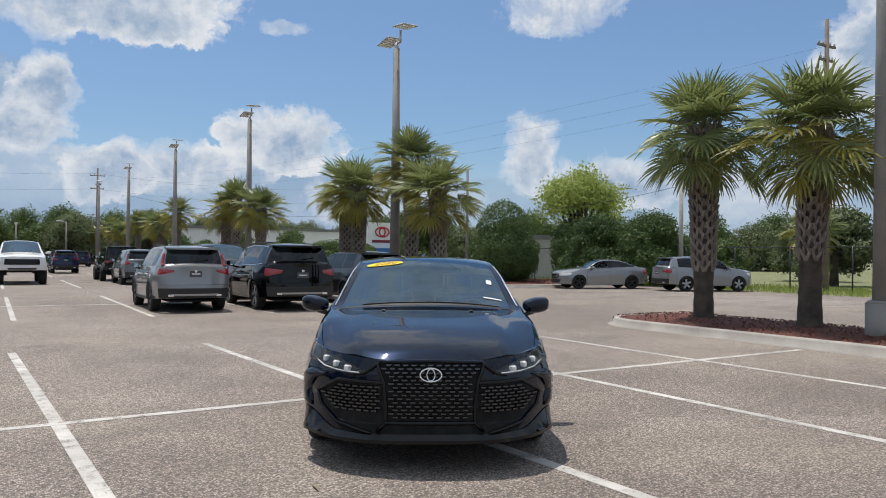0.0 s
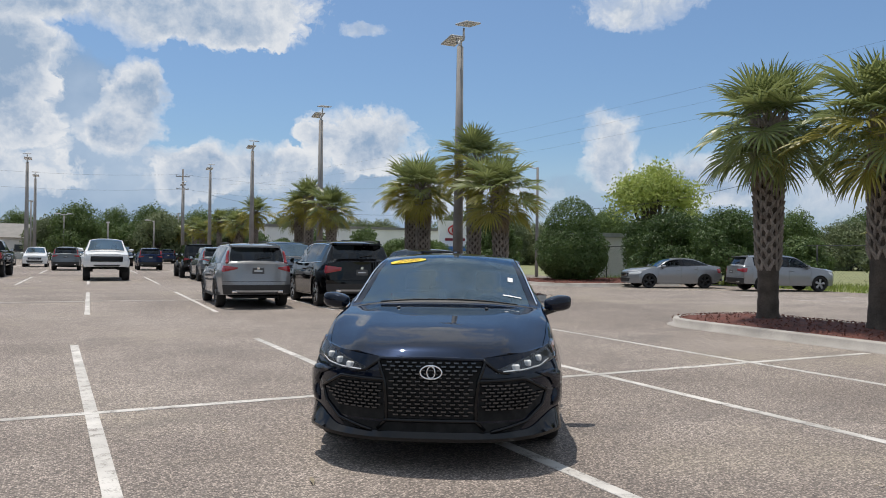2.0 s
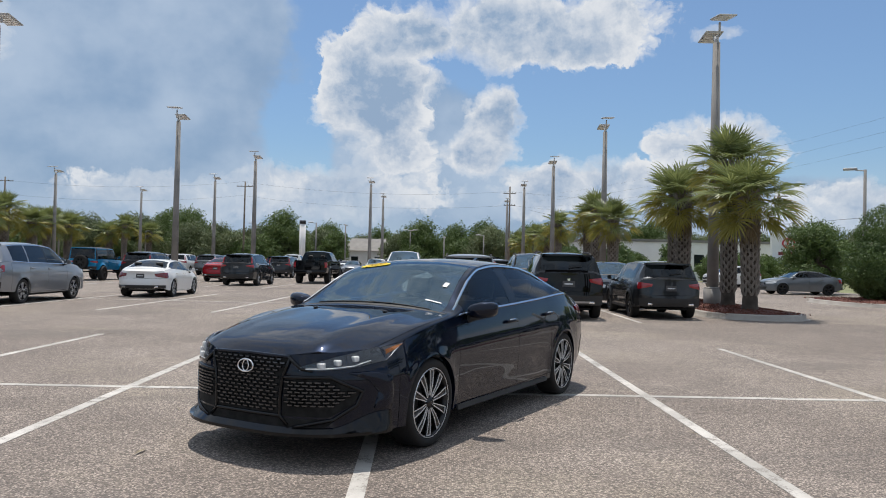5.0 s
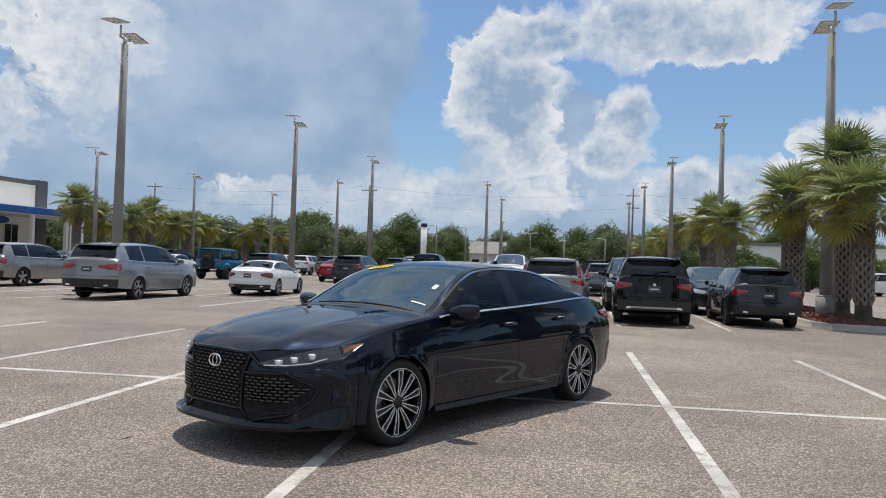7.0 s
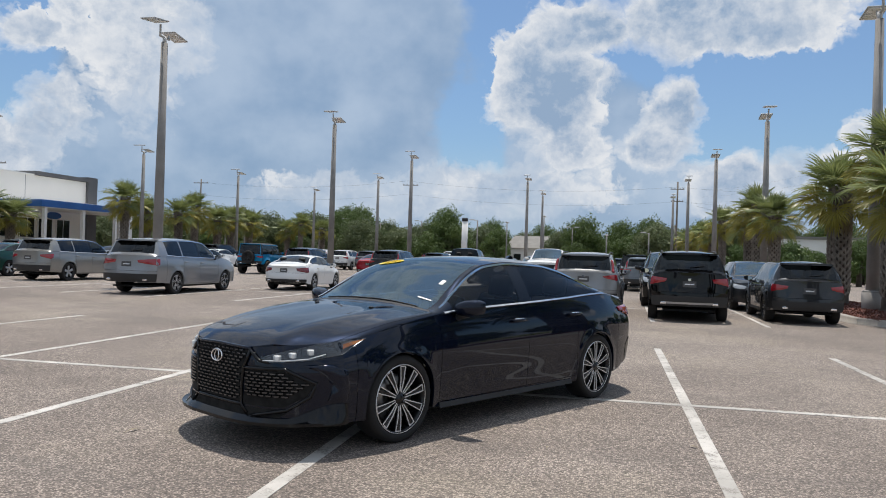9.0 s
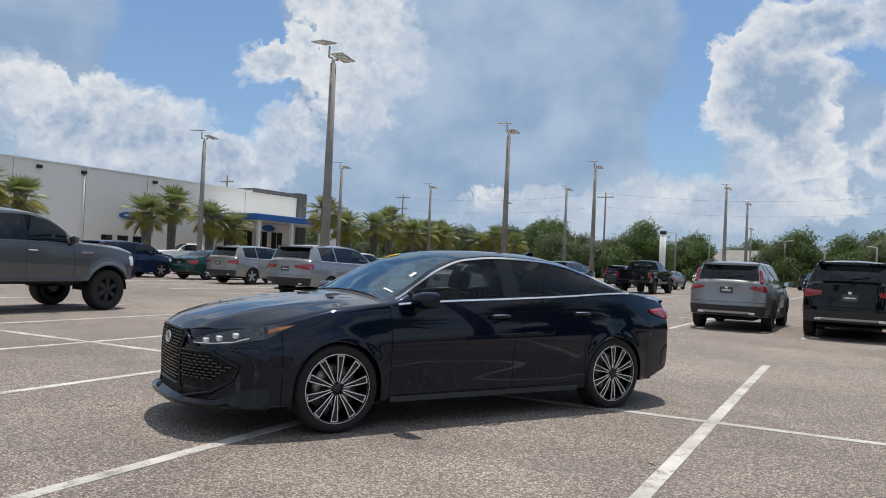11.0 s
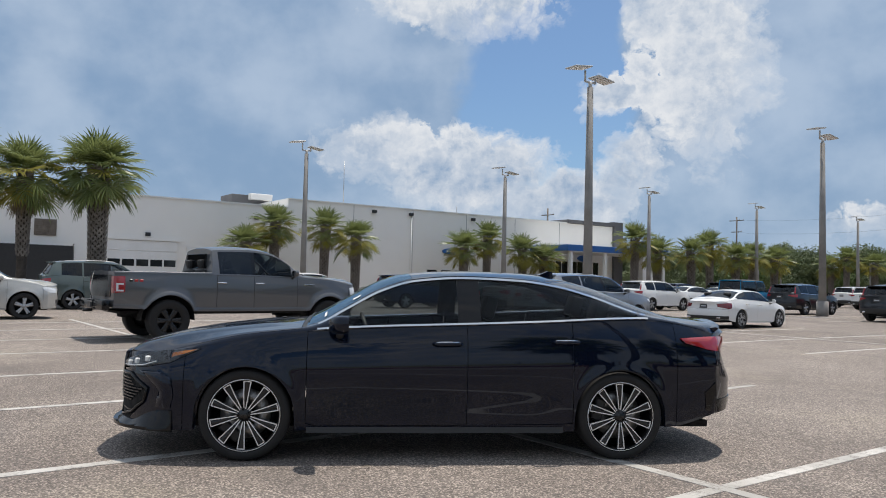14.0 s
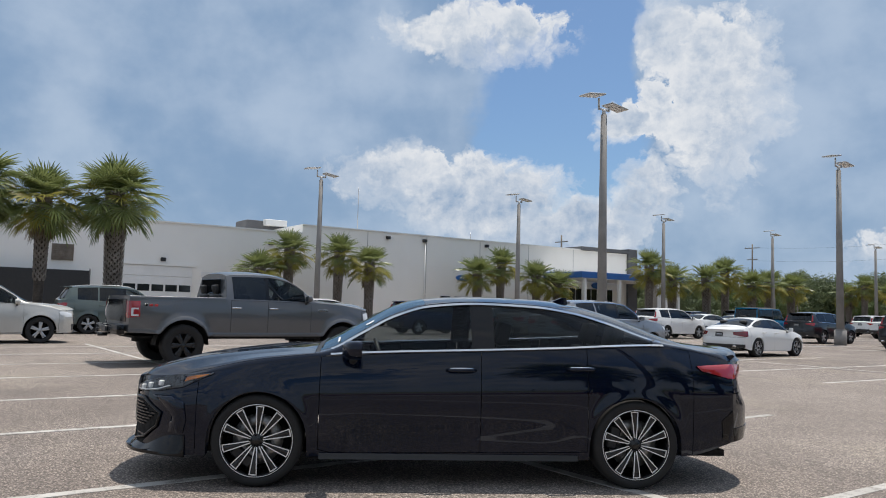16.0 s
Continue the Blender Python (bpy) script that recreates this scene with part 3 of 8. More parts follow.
# ---- vehicles: shape ----
def curve(pts):
    """A smooth monotone curve through (x, value) pairs."""
    pts = sorted(pts)
    xs, ys = np.array([p[0] for p in pts], float), np.array([p[1] for p in pts], float)
    h, d = np.diff(xs), np.diff(ys) / np.diff(xs)
    m = np.zeros(len(xs))
    for i in range(1, len(xs) - 1):
        if d[i - 1] * d[i] > 0:
            w1, w2 = 2 * h[i] + h[i - 1], h[i] + 2 * h[i - 1]
            m[i] = (w1 + w2) / (w1 / d[i - 1] + w2 / d[i])
    m[0], m[-1] = d[0], d[-1]

    lx, ly, lh, lm = xs.tolist(), ys.tolist(), h.tolist(), m.tolist()

    def f(x):
        if isinstance(x, (float, int)):
            x = min(max(float(x), lx[0]), lx[-1])
            i = 0
            while i < len(lh) - 1 and x >= lx[i + 1]:
                i += 1
            t = (x - lx[i]) / lh[i]
            return (2 * t**3 - 3 * t**2 + 1) * ly[i] + (t**3 - 2 * t**2 + t) * lh[i] * lm[i] + (-2 * t**3 + 3 * t**2) * ly[i + 1] + (t**3 - t**2) * lh[i] * lm[i + 1]
        x = np.clip(np.asarray(x, float), xs[0], xs[-1])
        i = np.clip(np.searchsorted(xs, x, side="right") - 1, 0, len(h) - 1)
        t = (x - xs[i]) / h[i]
        return ((2 * t**3 - 3 * t**2 + 1) * ys[i] + (t**3 - 2 * t**2 + t) * h[i] * m[i] + (-2 * t**3 + 3 * t**2) * ys[i + 1] + (t**3 - t**2) * h[i] * m[i + 1])

    return f


def smooth01(t):
    t = min(max(t, 0.0), 1.0) if isinstance(t, float) else np.clip(t, 0, 1)
    return t * t * (3 - 2 * t)


class Shape:
    """The skin of a vehicle: x forward, y to its left, z up, from curves along its length."""

    def __init__(self, s):
        self.s = s
        self.zc, self.zs, self.ws, self.wide, self.wb, self.zb = (curve(s[k]) for k in ("top", "belt_z", "belt_w", "mid_w", "low_w", "low_z"))
        self.zr, self.wr = curve(s["rail_z"]), curve(s["rail_w"])
        self.xf, self.xr = s["ends"]
        self.prof_f, self.prof_r = curve(s["nose"]), curve(s["tail"])

    def bulge(self, X):
        s = self.s
        f = s["bulge_f"][0] * smooth01((X - (self.xf - s["bulge_f"][1])) / s["bulge_f"][1])
        r = s["bulge_r"][0] * smooth01(((self.xr + s["bulge_r"][1]) - X) / s["bulge_r"][1])
        return f, r

    def bent(self, X, y):
        f, r = self.bulge(X)
        q = np.minimum(np.abs(y) / self.ws(X - f + r), 1.0) ** self.s.get("round", 2.6)
        return X - f * q + r * q

    def sill(self, x):
        z = self.zb(x)
        for a in self.s["axles"]:
            R = self.s["arch"]
            d = np.abs(x - a)
            z = np.where(d < R, np.maximum(z, self.s["hub"] + np.sqrt(np.maximum(R * R - d * d, 0))), z)
        return z

    def side_y(self, x, z):
        s = self.s
        if isinstance(x, float) and isinstance(z, float):
            zb, zs, wb, wm, ws = self.zb(x), self.zs(x), self.wb(x), self.wide(x), self.ws(x)
            zm = zb + (zs - zb) * s.get("mid", 0.62)
            if z < zm:
                y = wm - (wm - wb) * min(max((zm - z) / (zm - zb), 0), 1) ** 2.2
            else:
                y = wm - (wm - ws) * min(max((z - zm) / (zs - zm), 0), 1) ** 1.8
            for a in s["axles"]:
                r = math.hypot(x - a, z - s["hub"])
                y += s.get("flare", 0.012) * math.exp(-(((r - s["arch"]) / s.get("flare_w", 0.06)) ** 2))
            c = s.get("crease")
            if c:
                y -= c[2] * math.exp(-(((z - c[0] - c[1] * x) / c[3]) ** 2)) * smooth01((x - c[4]) / 0.35) * smooth01((c[5] - x) / 0.35)
            return y
        zb, zs, wb, wm, ws = self.zb(x), self.zs(x), self.wb(x), self.wide(x), self.ws(x)
        zm = zb + (zs - zb) * s.get("mid", 0.62)
        lo = wm - (wm - wb) * (np.clip((zm - z) / (zm - zb), 0, 1)) ** 2.2
        hi = wm - (wm - ws) * (np.clip((z - zm) / (zs - zm), 0, 1)) ** 1.8
        y = np.where(z < zm, lo, hi)
        for a in s["axles"]:
            r = np.hypot(x - a, z - s["hub"])
            y = y + s.get("flare", 0.012) * np.exp(-(((r - s["arch"]) / s.get("flare_w", 0.06)) ** 2))
        c = s.get("crease")
        if c:
            zl = c[0] + c[1] * x
            y = y - c[2] * np.exp(-(((z - zl) / c[3]) ** 2)) * smooth01((x - c[4]) / 0.35) * smooth01((c[5] - x) / 0.35)
        return y

    def stations(self, step):
        fine = np.linspace(self.xr, self.xf, 4000)
        f, r = self.bulge(fine)
        xs = fine - f + r
        want = list(np.arange(xs[0], xs[-1], step)) + [xs[-1]]
        R = self.s["arch"]
        for a in self.s["axles"]:
            want = [w for w in want if abs(abs(w - a) - R) > step * 0.4]
            want += [a - R - 0.003, a - R, a + R, a + R + 0.003] + [a + R * math.cos(k * math.pi / 16) for k in range(1, 16)]
        Xs = list(np.interp(sorted(want), xs, fine))
        for k in self.s["cuts"]:
            Xs = [w for w in Xs if abs(w - k) > 0.008 or any(abs(abs(np.interp(w, fine, xs) - a) - R) < 0.006 for a in self.s["axles"])] + [k]
        return np.array(sorted(set(Xs)))

    def cap_point(self, end, a, z):
        """A point of the front (end=1) or rear (-1) skin. a runs 0 at the middle to 1 at the corner, then on along the side by metres."""
        X, a, z = float(self.xf if end > 0 else self.xr), float(a), float(z)
        f, r = self.bulge(X)
        xs = X - f + r
        if abs(a) > 1:
            x = xs - end * (abs(a) - 1)
            y = float(self.side_y(x, z))
            return Vector((x, math.copysign(y, a), z))
        w = float(self.side_y(xs, min(z, float(self.zs(xs)))))
        p = float((self.prof_f if end > 0 else self.prof_r)(z))
        q = abs(a) ** self.s.get("round", 2.6)
        return Vector((X + end * p * (1 - q) - (f - r) * q, a * w, z))

    def cap_out(self, end, a, z, off):
        e = 0.01
        p = self.cap_point(end, a, z)
        da, dz = self.cap_point(end, a + e, z) - self.cap_point(end, a - e, z), self.cap_point(end, a, z + e) - self.cap_point(end, a, z - e)
        n = da.cross(dz).normalized()
        if n.x * end < 0 and abs(a) < 1.02:
            n = -n
        elif abs(a) >= 1.02 and n.y * a < 0:
            n = -n
        return p + n * off

    def patch(self, end, outline, off, depth=0.012, step=0.07, mirror=False, dome=0.0):
        """A plate that follows the skin over an outline of (a, z)."""
        bm = bmesh.new()
        pts = []
        for (a, z), (b, w) in zip(outline, outline[1:] + outline[:1]):
            k = max(1, int(max(abs(b - a), abs(w - z)) / step))
            pts += [(a + (b - a) * i / k, z + (w - z) * i / k) for i in range(k)]
        if mirror:
            pts = [(-a, z) for a, z in pts][::-1]
        bm.faces.new([bm.verts.new((a, z, 0)) for a, z in pts])
        for axis in (0, 1):
            lo, hi = min(p[axis] for p in pts), max(p[axis] for p in pts)
            for k in range(1, int((hi - lo) / step) + 1):
                c, nrm = [0, 0, 0], [0, 0, 0]
                c[axis], nrm[axis] = lo + k * step, 1
                bmesh.ops.bisect_plane(bm, geom=bm.verts[:] + bm.edges[:] + bm.faces[:], plane_co=c, plane_no=nrm, dist=1e-5)
        edge = {v for e in bm.edges if len(e.link_faces) == 1 for v in e.verts}
        for v in bm.verts:
            v.co = self.cap_out(end, v.co.x, v.co.y, off + (0 if v in edge else dome))
        rim = [e for e in bm.edges if len(e.link_faces) == 1]
        if depth:
            out = bmesh.ops.extrude_edge_only(bm, edges=rim)
            mid = Vector((self.xf * 0.4 * end, 0, 0.6))
            for v in [g for g in out["geom"] if isinstance(g, bmesh.types.BMVert)]:
                v.co += Vector((-end, 0, 0)) * depth if abs(v.co.y) < self.s["half"] * 0.9 else Vector((0, -math.copysign(1, v.co.y), 0)) * depth
        bmesh.ops.recalc_face_normals(bm, faces=bm.faces)
        return bm

    def build(self, step, rows_side, rows_dlo, rows_top):
        """Vertices and, for each panel, its faces."""
        s, X = self.s, self.stations(step)
        f, r = self.bulge(X)
        xs = X - f + r
        nS, nD, nT = len(rows_side), len(rows_dlo) - 1, len(rows_top) - 1
        zb, zs, ws = self.sill(xs), self.zs(xs), self.ws(xs)
        zr, wr, zc = self.zr(X), self.wr(X), self.zc(X)
        cols = [np.stack([xs, self.side_y(xs, zb) - 0.05, zb + 0.004], 1)]
        for v in rows_side:
            z = zb + (zs - zb) * v
            cols.append(np.stack([xs, self.side_y(xs, z), z], 1))
        tall = smooth01((zr - zs) / 0.22)
        for t in rows_dlo[1:]:
            yl, zl = ws + (wr - ws) * t + 0.018 * math.sin(math.pi * t), zs + (zr - zs) * t
            ye, ze = ws - (ws - wr) * (1 - math.cos(t * math.pi / 2)), zs + (zr - zs) * math.sin(t * math.pi / 2)
            y, z = ye + (yl - ye) * tall, ze + (zl - ze) * tall
            cols.append(np.stack([self.bent(X, y), y, z], 1))
        bed = s.get("bed")
        for k, t in enumerate(rows_top[1:]):
            y = wr * (1 - t)
            z = zr + (zc - zr) * (1 - (1 - t) ** s.get("crown", 2.3))
            if "hood_lines" in s:
                for yl, hh, w in s["hood_lines"]:
                    z = z + hh * np.exp(-(((np.abs(y) - yl) / w) ** 2)) * smooth01((X - s["cowl"]) / 0.3)
            if bed:
                inb = (X < bed[0] - 0.004) & (X > bed[1] + 0.004)
                y = np.where(inb, (wr - 0.05) if k == 0 else (wr - 0.06) * (1 - t) / (1 - rows_top[2]), y)
                z = np.where(inb, zr if k == 0 else bed[2], z)
            cols.append(np.stack([self.bent(X, y), y, z], 1))
        half = np.stack(cols, 1)  # station, row, xyz
        N, M = half.shape[:2]
        other = half[:, : M - 1][:, ::-1] * np.array([1, -1, 1])
        ring = np.concatenate([half, other], 1)
        W = ring.shape[1]
        verts = ring.reshape(-1, 3)
        panels = {}
        t_side = [0.0] + list(rows_side)
        for i in range(N - 1):
            xm, Xm = (xs[i] + xs[i + 1]) / 2, (X[i] + X[i + 1]) / 2
            for j in range(W - 1):
                left = j < M - 1
                k = j if left else W - 2 - j
                if k < nS:
                    kind, v = "side", (t_side[k] + t_side[min(k + 1, nS)]) / 2
                elif k < nS + nD:
                    kind, v = "dlo", (rows_dlo[k - nS] + rows_dlo[k - nS + 1]) / 2
                else:
                    kind, v = "top", (rows_top[k - nS - nD] + rows_top[k - nS - nD + 1]) / 2
                name = self.panel(kind, v, xm, Xm, k)
                if name is None:
                    continue
                if (name[0] in "dw" or name == "pillar") and kind != "top":
                    name = name + (":l" if left else ":r")
                a = i * W + j
                panels.setdefault(name, []).append((a, a + W, a + W + 1, a + 1))
        verts = list(map(tuple, verts))
        # closing skins
        for end in (1, -1):
            i = N - 1 if end > 0 else 0
            levels = []
            for v in rows_side:
                levels.append(zb[i] + (zs[i] - zb[i]) * v)
            na = 18
            grid = []
            top = zc[i]
            for li, z in enumerate(levels):
                row = []
                for k in range(-na, na + 1):
                    a = math.sin(k / na * math.pi / 2)
                    lift = (z - levels[0]) / (levels[-1] - levels[0])
                    zz = z + (top - zs[i]) * (1 - abs(a) ** 2.2) * lift**3
                    p = self.cap_point(end, a, z)
                    row.append((p.x, p.y, zz))
                grid.append(row)
            base = len(verts)
            verts += [p for row in grid for p in row]
            w = 2 * na + 1
            for li in range(len(levels) - 1):
                z = (levels[li] + levels[li + 1]) / 2
                name = "front_bumper" if end > 0 else ("tailgate" if z > s["lid_z"] else "rear_bumper")
                for k in range(w - 1):
                    a = base + li * w + k
                    fc = (a, a + 1, a + w + 1, a + w)
                    panels.setdefault(name, []).append(fc if end < 0 else fc[::-1])
            # bridge the upper rim to the deck
            rim = [base + (len(levels) - 1) * w + k for k in range(w)]
            deck = [i * W + (W - 1 - nS + 0) - (0) - k for k in range(0, W - 2 * nS)]
            name = ("hood" if end > 0 else "tailgate")
            strip = []
            ys_d = [verts[d][1] for d in deck]
            bm_pairs = []
            for k in range(w - 1):
                a, b = rim[k], rim[k + 1]
                da = min(range(len(deck)), key=lambda q: abs(ys_d[q] - verts[a][1]))
                db = min(range(len(deck)), key=lambda q: abs(ys_d[q] - verts[b][1]))
                if da == db:
                    strip.append((a, b, deck[da]))
                else:
                    strip.append((a, b, deck[db], deck[da]) if abs(da - db) == 1 else tuple([a, b] + [deck[q] for q in range(db, da, -1 if db > da else 1)] + [deck[da]]))
            panels.setdefault(name, []).extend(fc if end < 0 else fc[::-1] for fc in strip)
        verts = [(round(x, 5), round(y, 5), round(z, 5)) for x, y, z in verts]
        return verts, panels

    def panel(self, kind, v, x, X, k):
        s = self.s
        d = s["doors"]
        if kind == "side":
            if x > s["bumper_f"]:
                return "front_bumper"
            if x < s["bumper_r"]:
                return "rear_bumper"
            if v > 0.08 and k > 0:
                for i in range(len(d) - 1):
                    if d[i + 1] < x < d[i]:
                        return "door%d" % i
            return "body"
        if kind == "dlo" and s.get("top_mat") and not any(e < X < b for b, e in s["windows"]) and X < s["cowl"]:
            return "upper"
        if kind == "dlo":
            for i, (b, e) in enumerate(s["windows"]):
                if e < X < b:
                    return "window%d" % i if s["dlo_lo"] < v < s["dlo_hi"] else "body"
            if s["b_pillar"][1] < X < s["b_pillar"][0] and s["dlo_lo"] < v < s["dlo_hi"]:
                return "pillar"
            return "hood" if X > s["cowl"] and v > 0.5 else "body"
        if X > s["cowl"]:
            return "hood"
        if s["header"] < X < s["cowl"] - s.get("scuttle", 0.06):
            return "windscreen" if v > s.get("pillar_t", 0.07) else "body"
        if s["header"] < X:
            return "cowl"
        if s.get("rear_glass") and s["rear_glass"][1] < X < s["rear_glass"][0]:
            return "rear_window" if v > s.get("pillar_t", 0.07) + 0.04 else "body"
        if s.get("rear_glass") and X < s["rear_glass"][1]:
            return "tailgate" if not s.get("bed") else "body"
        return "roof"


def panel_mesh(verts, faces, gap=0.0025, lip=0.014, inner_ok=False):
    """One panel of the skin, drawn in at its edges and with a turned-in lip."""
    bm = bmesh.new()
    made = {}
    for f in faces:
        vs = []
        for i in f:
            key = verts[i]
            if key not in made:
                made[key] = bm.verts.new(verts[i])
            if made[key] not in vs:
                vs.append(made[key])
        if len(vs) > 2:
            try:
                bm.faces.new(vs)
            except ValueError:
                pass
    bm.normal_update()
    turn = [f for f in bm.faces if f.normal.dot(f.calc_center_median() - Vector((f.calc_center_median().x * 0.8, 0, 0.62))) < 0]
    if turn and not inner_ok:
        bmesh.ops.reverse_faces(bm, faces=turn)
    bm.normal_update()
    if lip:
        rim = [e for e in bm.edges if len(e.link_faces) == 1]
        move, norm = {}, {}
        for e in rim:
            f = e.link_faces[0]
            d = e.verts[1].co - e.verts[0].co
            if d.length < 1e-6:
                continue
            inward = f.calc_center_median() - (e.verts[0].co + e.verts[1].co) / 2
            inward -= d * (inward.dot(d) / d.length_squared)
            if inward.length > 1e-6:
                for v in e.verts:
                    move[v] = move.get(v, Vector()) + inward.normalized()
                    norm[v] = v.normal.copy()
        for v, d in move.items():
            if d.length > 1e-6:
                v.co += d.normalized() * gap
        out = bmesh.ops.extrude_edge_only(bm, edges=rim)
        new_vs = [g for g in out["geom"] if isinstance(g, bmesh.types.BMVert)]
        near = {tuple(round(c, 6) for c in v.co): n for v, n in norm.items()}
        for v in new_vs:
            n = near.get(tuple(round(c, 6) for c in v.co))
            if n:
                v.co -= n * lip
    return bm


def wheel_part(car, r, width, style, bright, m, spokes=5, detail=1):
    """Tyre, rim with spokes, disc and hub under one wheel. The wheel faces +z before m."""
    wheel = part("wheel", None, None, car)
    wheel.matrix_local = m
    rr = r * style.get("rim", 0.71)
    bm = bmesh.new()
    w = width / 2
    lathe(bm, [(rr * 0.99, -w * 0.85), (rr + 0.008, -w * 0.95), (r * 0.9, -w), (r * 0.975, -w * 0.86), (r, -w * 0.6), (r, w * 0.6), (r * 0.975, w * 0.86), (r * 0.93, w * 0.985), (r * 0.86, w), (rr + 0.008, w * 0.95), (rr * 0.99, w * 0.85)], 40 if detail else 24)
    part("tyre", bm, TYRE, wheel, "black rubber tyre", angle=50)
    bm = bmesh.new()
    lathe(bm, [(rr, w * 0.86), (rr * 0.985, w * 0.93), (rr * 0.955, w * 0.90), (rr * 0.93, w * 0.4), (rr * 0.90, -w * 0.5), (rr * 0.4, -w * 0.55), (0.001, -w * 0.55)], 40 if detail else 24)
    part("rim", bm, style["barrel"], wheel, angle=50)
    face = w * 0.86
    bm, bright_bm = bmesh.new(), bmesh.new()
    for k in range(spokes):
        turn = Matrix.Rotation(2 * math.pi * k / spokes, 4, "Z")
        for lean in style.get("split", (0.0,)):
            a = Matrix.Rotation(lean, 4, "Z")
            wi, wo = style["width"]
            r0, r1 = rr * 0.17, rr * 0.965
            pts = [(r0, wi, face - 0.012), (r0 + (r1 - r0) * 0.5, (wi + wo) / 2, face - 0.002), (r1, wo, face - 0.006)]
            lo = []
            for x, h, z in pts:
                lo.append([bm.verts.new(turn @ a @ Vector((x, sg * h, z + dz))) for sg, dz in ((-1, -0.03), (-1, 0), (1, 0), (1, -0.03))])
            for p, q in zip(lo, lo[1:]):
                for i in range(4):
                    bm.faces.new((p[i], p[(i + 1) % 4], q[(i + 1) % 4], q[i]))
            if bright:
                for sg in (-1, 1):
                    ring = []
                    for x, h, z in pts:
                        hh = sg * (h - 0.002)
                        ring.append([bright_bm.verts.new(turn @ a @ Vector((x, hh + o, z + dz))) for o, dz in ((-0.0040, 0.0), (-0.0034, 0.0045), (0.0034, 0.0045), (0.0040, 0.0))])
                    for p, q in zip(ring, ring[1:]):
                        for i in range(3):
                            bright_bm.faces.new((p[i], p[i + 1], q[i + 1], q[i]))
                box(bright_bm, r1 - 0.012, r1 - 0.003, -wo, wo, pts[2][2] - 0.002, pts[2][2] + 0.0045, 0, turn @ a)
    part("spokes", bm, style["spoke"], wheel, angle=30)
    if bright:
        lathe(bright_bm, [(rr * 1.0, face + 0.004), (rr * 0.988, face + 0.011), (rr * 0.966, face + 0.003)], 48)
        part("machined_edges", bright_bm, RIM_BRIGHT, wheel, "bright machined alloy edges")
    bm = bmesh.new()
    lathe(bm, [(0.001, face + 0.004), (0.030, face + 0.003), (0.034, face - 0.004), (rr * 0.22, face - 0.01), (rr * 0.24, face - 0.03)], 24)
    for k in range(5):
        a = 2 * math.pi * k / 5 + 0.3
        tube(bm, [(rr * 0.185 * math.cos(a), rr * 0.185 * math.sin(a), face - 0.012), (rr * 0.185 * math.cos(a), rr * 0.185 * math.sin(a), face + 0.0)], 0.010, 6)
    part("hub", bm, style["hub"], wheel, angle=40)
    if detail:
        bm = bmesh.new()
        lathe(bm, [(rr * 0.25, face - 0.075), (rr * 0.70, face - 0.075), (rr * 0.70, face - 0.095), (rr * 0.25, face - 0.095)], 36, close=True)
        part("brake_disc", bm, DISC, wheel, "steel brake disc")
        bm = bmesh.new()
        box(bm, rr * 0.45, rr * 0.78, -0.09, 0.09, face - 0.12, face - 0.05, 0.012)
        part("brake_caliper", bm, TRIM, wheel)
    return wheel


def seat_mesh(bm, x, y, wide=0.52, head=True, z=0.42, tall=0.62):
    box(bm, x - 0.24, x + 0.28, y - wide / 2, y + wide / 2, z - 0.10, z + 0.04, 0.05, None, 2)
    m = Matrix.Translation((x - 0.24, y, z)) @ Matrix.Rotation(radians(-16), 4, "Y")
    box(bm, -0.10, 0.04, -wide / 2, wide / 2, 0.0, tall, 0.05, m, 2)
    if head:
        box(bm, -0.08, 0.03, -0.13, 0.13, tall + 0.03, tall + 0.22, 0.04, m, 2)
        tube(bm, [m @ Vector((-0.02, -0.05, tall - 0.02)), m @ Vector((-0.02, -0.05, tall + 0.05))], 0.008, 6)
        tube(bm, [m @ Vector((-0.02, 0.05, tall - 0.02)), m @ Vector((-0.02, 0.05, tall + 0.05))], 0.008, 6)


def ribbon(bm, pts, half, thick, tilt=0.25):
    """A flat strip laid along points."""
    rings = []
    pts = [Vector(p) for p in pts]
    for i, p in enumerate(pts):
        d = (pts[min(i + 1, len(pts) - 1)] - pts[max(i - 1, 0)]).normalized()
        n = Vector((0, math.copysign(1, p.y), tilt)).normalized()
        w = d.cross(n).normalized()
        rings.append([bm.verts.new(p + w * half), bm.verts.new(p + w * half + n * thick), bm.verts.new(p - w * half + n * thick), bm.verts.new(p - w * half)])
    for a, b in zip(rings, rings[1:]):
        for k in range(4):
            bm.faces.new((a[k], a[(k + 1) % 4], b[(k + 1) % 4], b[k]))
    bm.faces.new(rings[0]), bm.faces.new(rings[-1][::-1])
    bmesh.ops.recalc_face_normals(bm, faces=bm.faces)


PANEL_NAMES = {"body": "body", "hood": "hood", "roof": "roof", "front_bumper": "front_bumper", "rear_bumper": "rear_bumper", "tailgate": "tailgate", "cowl": "cowl", "pillar": "pillar", "windscreen": "windscreen", "rear_window": "rear_window", "upper": "soft_top"}


